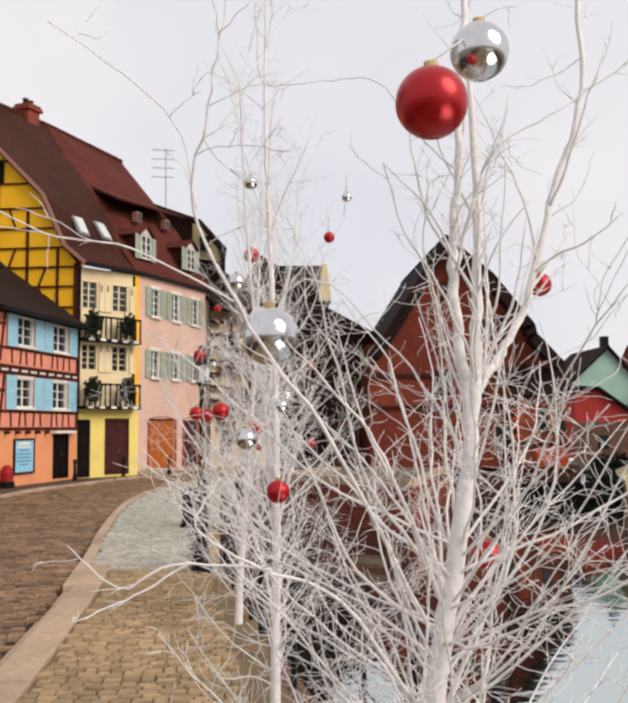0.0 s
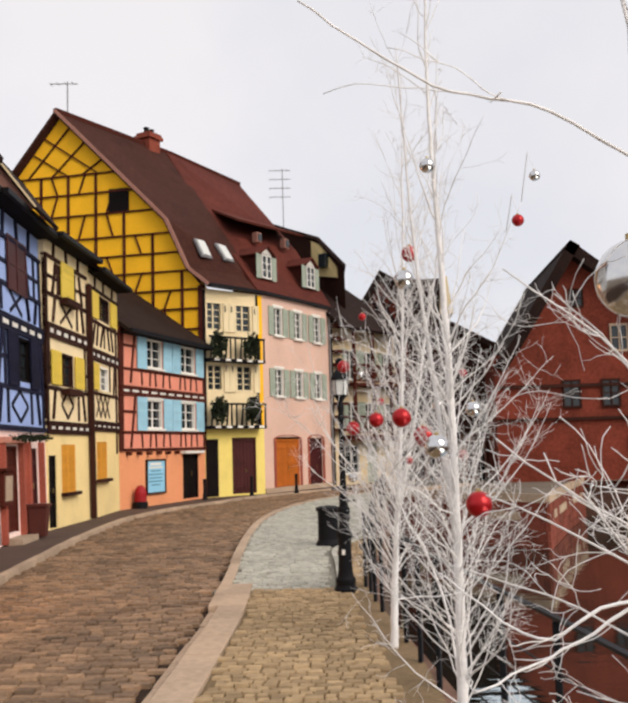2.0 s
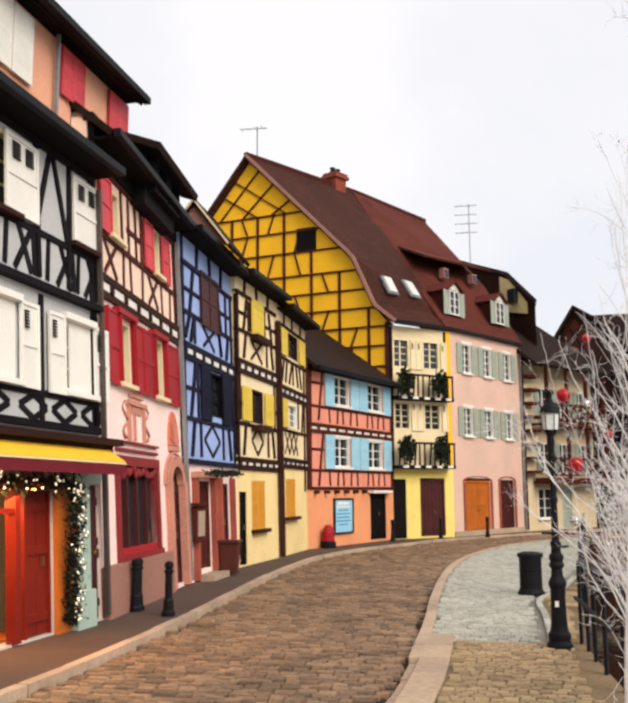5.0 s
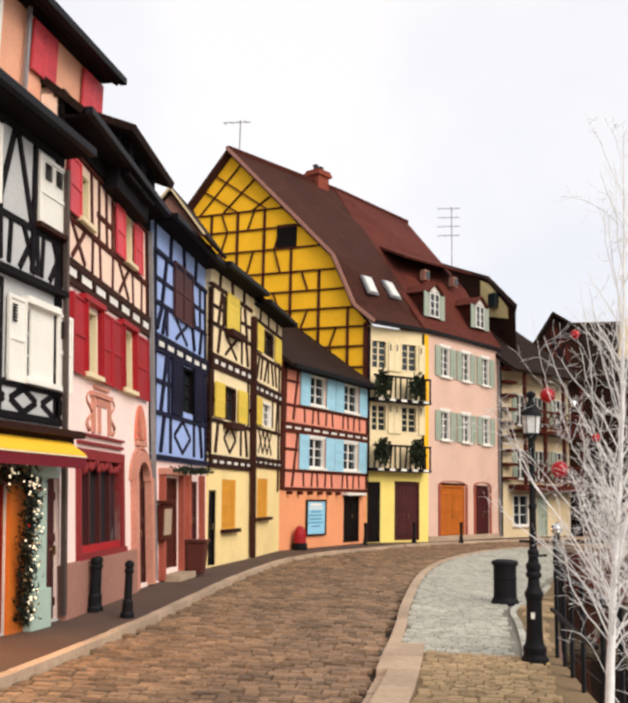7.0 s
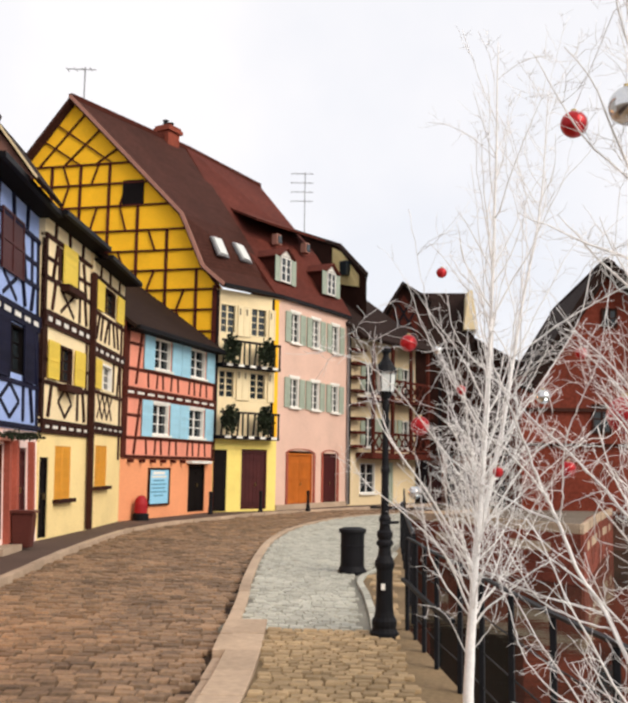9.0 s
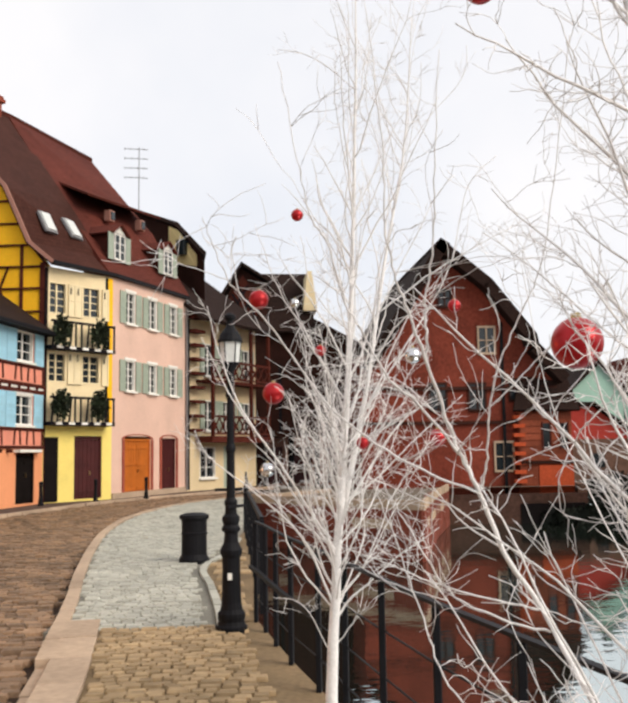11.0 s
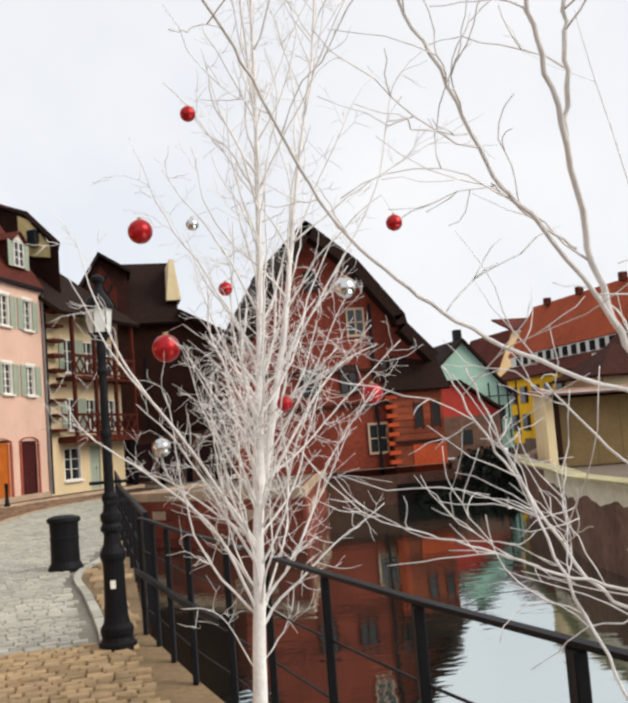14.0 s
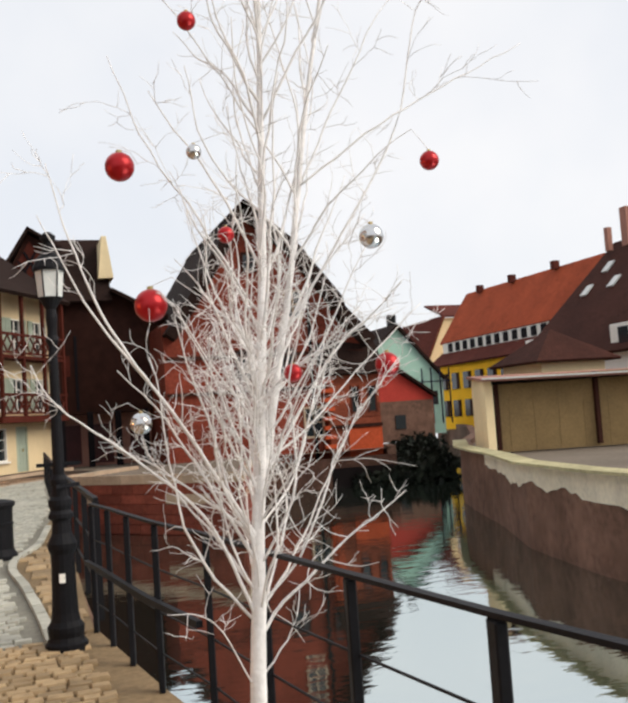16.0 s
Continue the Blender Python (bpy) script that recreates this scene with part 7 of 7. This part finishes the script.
white_tree("white-sprayed leafless birch with long limbs leaning over the quay", -0.93, 5.65, 12,
           [(-0.94, 5.65, -0.05), (-0.94, 5.65, 0.59), (-0.93, 5.65, 1.5), (-0.94, 5.65, 2.52), (-0.97, 5.65, 3.32), (-0.99, 5.65, 4.01), (-0.98, 5.65, 5.2)], 0.036,
           ((0.02, [(-0.93, 5.65, 1.4), (-1.0, 5.72, 2.2), (-1.1, 5.78, 3.2), (-1.16, 5.8, 4.4)]),),
           ((0.0088, [(-0.93, 5.65, 0.45), (-0.96, 6.1, 0.95), (-1.07, 6.40, 1.33), (-1.18, 6.43, 1.52), (-1.24, 6.44, 1.68), (-1.30, 6.43, 1.80), (-1.34, 6.41, 1.90), (-1.41, 6.33, 2.05), (-1.46, 6.29, 2.17), (-1.50, 6.25, 2.26), (-1.53, 6.21, 2.38), (-1.54, 6.17, 2.60), (-1.58, 6.15, 2.95)]),
            (0.0042, [(-1.40, 6.34, 2.03), (-1.41, 6.30, 2.13), (-1.41, 6.28, 2.22), (-1.40, 6.22, 2.35), (-1.41, 6.15, 2.51), (-1.40, 6.1, 2.8)]),
            (0.0036, [(-1.24, 6.44, 1.68), (-1.40, 6.48, 1.75), (-1.53, 6.50, 1.83), (-1.63, 6.50, 1.91), (-1.72, 6.49, 2.02), (-1.81, 6.39, 2.13), (-1.89, 6.28, 2.20), (-1.93, 6.20, 2.23), (-1.96, 6.14, 2.29), (-1.99, 6.08, 2.36)]),
            (0.0015, [(-1.93, 6.20, 2.23), (-2.0, 6.22, 2.26), (-2.06, 6.23, 2.28)]),
            (0.0015, [(-1.90, 6.25, 2.20), (-1.92, 6.22, 2.30), (-1.91, 6.19, 2.34)]),
            (0.0038, [(-1.30, 6.43, 1.79), (-1.42, 6.39, 1.93), (-1.50, 6.36, 1.99), (-1.57, 6.32, 2.10), (-1.63, 6.31, 2.21), (-1.67, 6.27, 2.34), (-1.72, 6.24, 2.41), (-1.75, 6.22, 2.55), (-1.8, 6.2, 2.8)]),
            (0.0017, [(-1.63, 6.31, 2.21), (-1.68, 6.31, 2.25), (-1.71, 6.32, 2.27)]),
            (0.0018, [(-1.63, 6.31, 2.21), (-1.59, 6.29, 2.31), (-1.58, 6.28, 2.40)]),
            (0.0020, [(-1.36, 6.41, 1.90), (-1.43, 6.41, 1.95), (-1.49, 6.39, 1.99)]),
            (0.0034, [(-1.24, 6.43, 1.69), (-1.24, 6.36, 1.78), (-1.25, 6.29, 1.91), (-1.23, 6.23, 2.03), (-1.19, 6.17, 2.15), (-1.16, 6.12, 2.24), (-1.13, 6.07, 2.45), (-1.1, 6.0, 2.8)]),
            (0.0024, [(-1.25, 6.29, 1.91), (-1.19, 6.25, 1.97), (-1.12, 6.21, 2.05), (-1.0, 6.15, 2.15)]),
            (0.0041, [(-1.07, 6.40, 1.31), (-1.22, 6.46, 1.35), (-1.32, 6.51, 1.41), (-1.41, 6.54, 1.56), (-1.46, 6.56, 1.65), (-1.51, 6.58, 1.76)]),
            (0.0035, [(-1.10, 6.40, 1.37), (-1.25, 6.47, 1.40), (-1.38, 6.52, 1.44), (-1.48, 6.56, 1.48), (-1.58, 6.60, 1.52)]),
            (0.0034, [(-0.98, 6.12, 0.98), (-1.26, 6.2, 1.10), (-1.39, 6.25, 1.22), (-1.43, 6.30, 1.35), (-1.47, 6.35, 1.49), (-1.52, 6.37, 1.64), (-1.56, 6.37, 1.74)]),
            (0.0032, [(-1.18, 6.44, 1.53), (-1.28, 6.48, 1.60), (-1.37, 6.52, 1.72)]),
            (0.0035, [(-0.93, 5.65, 0.85), (-0.8, 6.3, 1.3), (-0.85, 6.9, 1.9), (-0.9, 7.1, 2.6)])),
           80, 0.5, 2.4, 0.98, (26, 64), 0.0068, 1.0, 30, 0.95, 0.0023)
white_tree("near white-sprayed leafless birch with crowded low branches", -0.74, 1.45, 23,
           [(-0.90, 1.45, -0.05), (-0.83, 1.45, 0.9), (-0.75, 1.45, 1.58), (-0.69, 1.45, 1.91), (-0.67, 1.45, 2.12), (-0.655, 1.46, 2.35), (-0.66, 1.47, 2.7)], 0.025,
           ((0.0105, [(-0.675, 1.45, 2.05), (-0.69, 1.45, 2.17), (-0.70, 1.45, 2.31), (-0.69, 1.45, 2.46), (-0.68, 1.45, 2.65), (-0.66, 1.45, 2.9), (-0.62, 1.45, 3.6)]),
            (0.0085, [(-0.67, 1.45, 2.1), (-0.63, 1.48, 2.15), (-0.57, 1.5, 2.25), (-0.51, 1.5, 2.46), (-0.46, 1.5, 2.63), (-0.46, 1.5, 2.9), (-0.42, 1.5, 3.5)])),
           ((0.0035, [(-0.70, 1.43, 2.3), (-0.67, 1.4, 2.42), (-0.63, 1.4, 2.5), (-0.53, 1.4, 2.56), (-0.4, 1.4, 2.65)]),
            (0.0043, [(-0.735, 1.45, 1.7), (-0.64, 1.45, 1.83), (-0.57, 1.45, 1.9), (-0.42, 1.45, 2.06)]),
            (0.0035, [(-0.70, 1.45, 1.86), (-0.715, 1.45, 2.0), (-0.72, 1.45, 2.13), (-0.74, 1.45, 2.3)]),
            (0.0035, [(-0.735, 1.45, 1.78), (-0.83, 1.35, 2.0), (-0.91, 1.28, 2.1), (-0.98, 1.22, 2.17)]),
            (0.0035, [(-0.76, 1.44, 1.6), (-0.9, 1.3, 1.8), (-1.03, 1.22, 1.87), (-1.1, 1.22, 1.92), (-1.07, 1.25, 1.98)]),
            (0.0023, [(-1.0, 1.23, 1.86), (-1.13, 1.22, 1.87), (-1.2, 1.22, 1.84), (-1.28, 1.27, 1.89)]),
            (0.0020, [(-1.11, 1.22, 1.87), (-1.18, 1.22, 1.83), (-1.26, 1.2, 1.8)]),
            (0.0033, [(-0.745, 1.45, 1.72), (-0.9, 1.3, 2.01), (-1.03, 1.22, 2.19), (-1.1, 1.18, 2.34), (-1.08, 1.12, 2.46), (-1.06, 1.1, 2.56), (-1.02, 1.1, 2.8)]),
            (0.0016, [(-1.05, 1.21, 2.22), (-1.18, 1.15, 2.28), (-1.28, 1.1, 2.29), (-1.38, 1.05, 2.34)]),
            (0.0016, [(-1.1, 1.18, 2.34), (-1.12, 1.18, 2.44), (-1.18, 1.18, 2.51), (-1.29, 1.15, 2.58)]),
            (0.0019, [(-0.69, 1.45, 2.47), (-0.75, 1.45, 2.53), (-0.82, 1.45, 2.62), (-0.91, 1.45, 2.62), (-1.0, 1.45, 2.61)])),
           150, 0.7, 1.85, 0.72, (42, 86), 0.0038, 0.75, 24, 0.5, 0.0015)


# baubles hanging in the trees
def bauble(p, rad, material, label):
    e = thing("bauble", label, "bauble", Matrix.Translation(p), "tree baubles")
    bm = bmesh.new()
    bmesh.ops.create_uvsphere(bm, u_segments=28, v_segments=18, radius=rad)
    for f in bm.faces:
        f.smooth = True
    part("ball", bm, material, e)
    part("cap", lathe(bmesh.new(), [(rad * 0.2, rad * 0.95), (rad * 0.2, rad * 1.14), (rad * 0.08, rad * 1.18)], 10), m_brass, e)
    top = Vector(p) + Vector((0, 0, rad * 1.15))
    q = min(HOLD, key=lambda w: (w - top).length + (0.5 if w.z < top.z - 0.05 else 0.0)) - Vector(p)
    top = Vector((0, 0, rad * 1.15))
    mid = (q + top) / 2 + Vector((0.01, 0.01, 0.25 * (q - top).length))
    tube_mesh("hanging_twig", [[(q, 0.0022), (mid, 0.0018), (top, 0.0013)]], m_white_branch, e, sides=4)


RED, SIL = "glossy red bauble hanging from a white twig", "mirror-silver bauble hanging from a white twig"
for x, y, z, rad in ((-1.48, 9.74, 3.315, 0.039), (-1.71, 10.34, 2.866, 0.068), (-1.324, 9.93, 2.46, 0.036), (-1.62, 10.21, 2.20, 0.074), (-1.052, 9.97, 1.854, 0.040), (-0.487, 10.25, 1.886, 0.060), (-0.511, 9.57, 2.70, 0.041), (-1.07, 6.12, 2.06, 0.064), (-1.09, 6.78, 3.33, 0.057), (-0.77, 1.24, 2.51, 0.052), (-0.94, 4.28, 1.76, 0.054), (-1.23, 4.85, 2.14, 0.046), (-0.61, 1.63, 1.82, 0.029), (-0.52, 1.57, 2.30, 0.021), (-0.67, 4.63, 3.02, 0.028), (-1.35, 4.75, 2.13, 0.035)):
    bauble((x, y, z), rad, m_red_ball, RED)
for x, y, z, rad in ((-1.514, 9.58, 2.716, 0.030), (-0.767, 9.65, 2.394, 0.052), (-1.653, 10.51, 1.679, 0.052), (-0.68, 1.32, 2.62, 0.045), (-1.00, 1.58, 2.21, 0.051), (-1.09, 4.48, 2.00, 0.052), (-1.07, 4.70, 3.32, 0.036), (-0.57, 4.71, 3.25, 0.026), (-0.92, 4.55, 2.16, 0.034), (-1.17, 5.6, 2.94, 0.057)):
    bauble((x, y, z), rad, m_silver_ball, SIL)


# ---------- paving stones ----------
def stone_mesh(name, material, seed):
    """One worn stone, a unit block with a domed top."""
    r = random.Random(seed)
    bm = bmesh.new()
    lo = [bm.verts.new((sx * 0.5, sy * 0.5, -0.5)) for sx, sy in ((-1, -1), (1, -1), (1, 1), (-1, 1))]
    mid = [bm.verts.new((sx * (0.5 - r.uniform(0, 0.04)), sy * (0.5 - r.uniform(0, 0.04)), 0.2)) for sx, sy in ((-1, -1), (1, -1), (1, 1), (-1, 1))]
    top = [bm.verts.new((sx * r.uniform(0.40, 0.46), sy * r.uniform(0.39, 0.45), 0.5 + r.uniform(-0.05, 0.05))) for sx, sy in ((-1, -1), (1, -1), (1, 1), (-1, 1))]
    for a, b in ((lo, mid), (mid, top)):
        for i in range(4):
            bm.faces.new((a[i], a[(i + 1) % 4], b[(i + 1) % 4], b[i]))
    bm.faces.new(top)
    me = bpy.data.meshes.new(name)
    bm.to_mesh(me)
    bm.free()
    me.materials.append(material)
    return me


def inside(loop, x, y):
    c = False
    for (x0, y0), (x1, y1) in zip(loop, loop[1:] + loop[:1]):
        if (y0 > y) != (y1 > y) and x < (x1 - x0) * (y - y0) / (y1 - y0) + x0:
            c = not c
    return c


def pave(parent, name, loop, material, row, width, ztop, hgt, y0, y1, near_y, seed, turn=None, rough=0.008, label=""):
    """Rows of stones inside an outline: the near ones are pieces, the rest one joined mesh."""
    r = random.Random(seed)
    kinds = [stone_mesh(name, material, seed + k) for k in range(6)]
    tmpl = [np.array([v.co[:] for v in k.vertices]) for k in kinds]
    tf = [[tuple(p.vertices) for p in k.polygons] for k in kinds]
    V, F, nv, npieces = [], [], 0, 0
    xs = [p[0] for p in loop]
    y = y0
    while y < y1:
        x = min(xs) + r.uniform(0, width)
        while x < max(xs):
            w = width * r.uniform(0.7, 1.35)
            cx = x + w / 2
            slope, off = turn(cx, y) if turn else (0.0, 0.0)
            cy = y + off + r.uniform(-0.012, 0.012)
            if inside(loop, cx - w * 0.3, cy) and inside(loop, cx + w * 0.3, cy):
                zc = ztop - hgt / 2 + r.gauss(0, rough)
                dims = (w - 0.009, row - 0.009, hgt)
                a = slope + r.gauss(0, 0.03)
                k = r.randrange(6)
                m = Matrix.Translation((cx, cy, zc)) @ Matrix.Rotation(a, 4, "Z") @ Matrix.Rotation(r.gauss(0, 0.02), 4, "X") @ Matrix.Diagonal((*dims, 1))
                if cy < near_y and npieces < 300:
                    ob = new(name, kinds[k])
                    ob.parent = parent
                    ob.matrix_local = m
                    npieces += 1
                else:
                    ca, sa = math.cos(a), math.sin(a)
                    q = tmpl[k] * dims
                    V.append(np.stack([q[:, 0] * ca - q[:, 1] * sa + cx, q[:, 0] * sa + q[:, 1] * ca + cy, q[:, 2] + zc], 1))
                    F += [tuple(i + nv for i in f) for f in tf[k]]
                    nv += len(q)
            x += w
        y += row
    if not V:
        return
    me = bpy.data.meshes.new(name + "_field")
    me.from_pydata(np.concatenate(V).tolist(), [], F)
    me.materials.append(material)
    ob = new(name + "_field", me)
    ob.parent = parent
    ob["kind"] = "stuff"
    if label:
        ob["label"] = label


def road_turn(x, y):
    return (0.0 + 0.06 * math.sin(y * 0.15), 0.10 * math.sin(x * 0.9 + 0.5) + 0.05 * x)


pave(road, "cobblestone", LKs + RKs[::-1], m_cobble, 0.135, 0.20, -0.07, 0.09, 6.5, 47, 10.3, 100, road_turn, 0.011, "worn brown cobblestones")
pave(tan_pave, "sett", INNER + [(-3.25, 14.05), (-1.95, 13.98), (-1.95, 14.2), (-1.75, 14.2), (-1.68, 12.2), (-1.36, 9.8), (-1.2, 8.0), (-1.0, 6.5)], m_tan_sett, 0.115, 0.14, 0.0, 0.06, 6.5, 14.1, 10.2, 200, None, 0.006, "tan paving setts")
pave(grey_pave, "sett", [(-3.7, 14.1)] + [(p[0] + 0.18, p[1]) for p in FAR] + [(1.5, 48), (-1.2, 42.5), (-1.4, 36), (-1.5, 28)] + [(p[0] - 0.1, p[1]) for p in ARC[::-1]], m_grey_sett, 0.125, 0.15, -0.003, 0.06, 14.1, 46, 0, 300, None, 0.004, "grey-green paving setts")
kerb_run("kerb_round_strip", ARC, 0.1, 0.42, 0.012, 0.12, m_grey_sett, "thin pale edging stones round the rail strip")
pave(strip, "slab", [(p[0] + 0.1, p[1]) for p in ARC] + [(-1.62, 20), (-1.68, 14.3)], m_tan_sett, 0.34, 0.26, -0.004, 0.06, 14.2, 24, 0, 400, None, 0.004, "rough tan slabs")

# courses of red sandstone on the far quay
rg = random.Random(77)
for a, b in zip(QUAY[8:11], QUAY[9:12]):
    v = Vector(b) - Vector(a)
    d = v.normalized()
    ang_ = math.atan2(d.y, d.x)
    for c in range(6):
        s = -rg.uniform(0, 0.5)
        while s < v.length:
            w = rg.uniform(0.7, 1.3)
            m0 = max(s, 0)
            e1 = min(s + w, v.length)
            if e1 - m0 > 0.15:
                p = Vector(a) + d * (m0 + e1) / 2
                block("stone", far_quay, m_kerb if (c == 5 or (c == 3 and rg.random() < 0.45)) else m_quay_red, (p.x, p.y, WATER + 0.02 + c * 0.345 + 0.16), (e1 - m0 - 0.02, 0.10 + rg.uniform(0, 0.05), 0.32), Matrix.Rotation(ang_, 4, "Z"))
            s += w
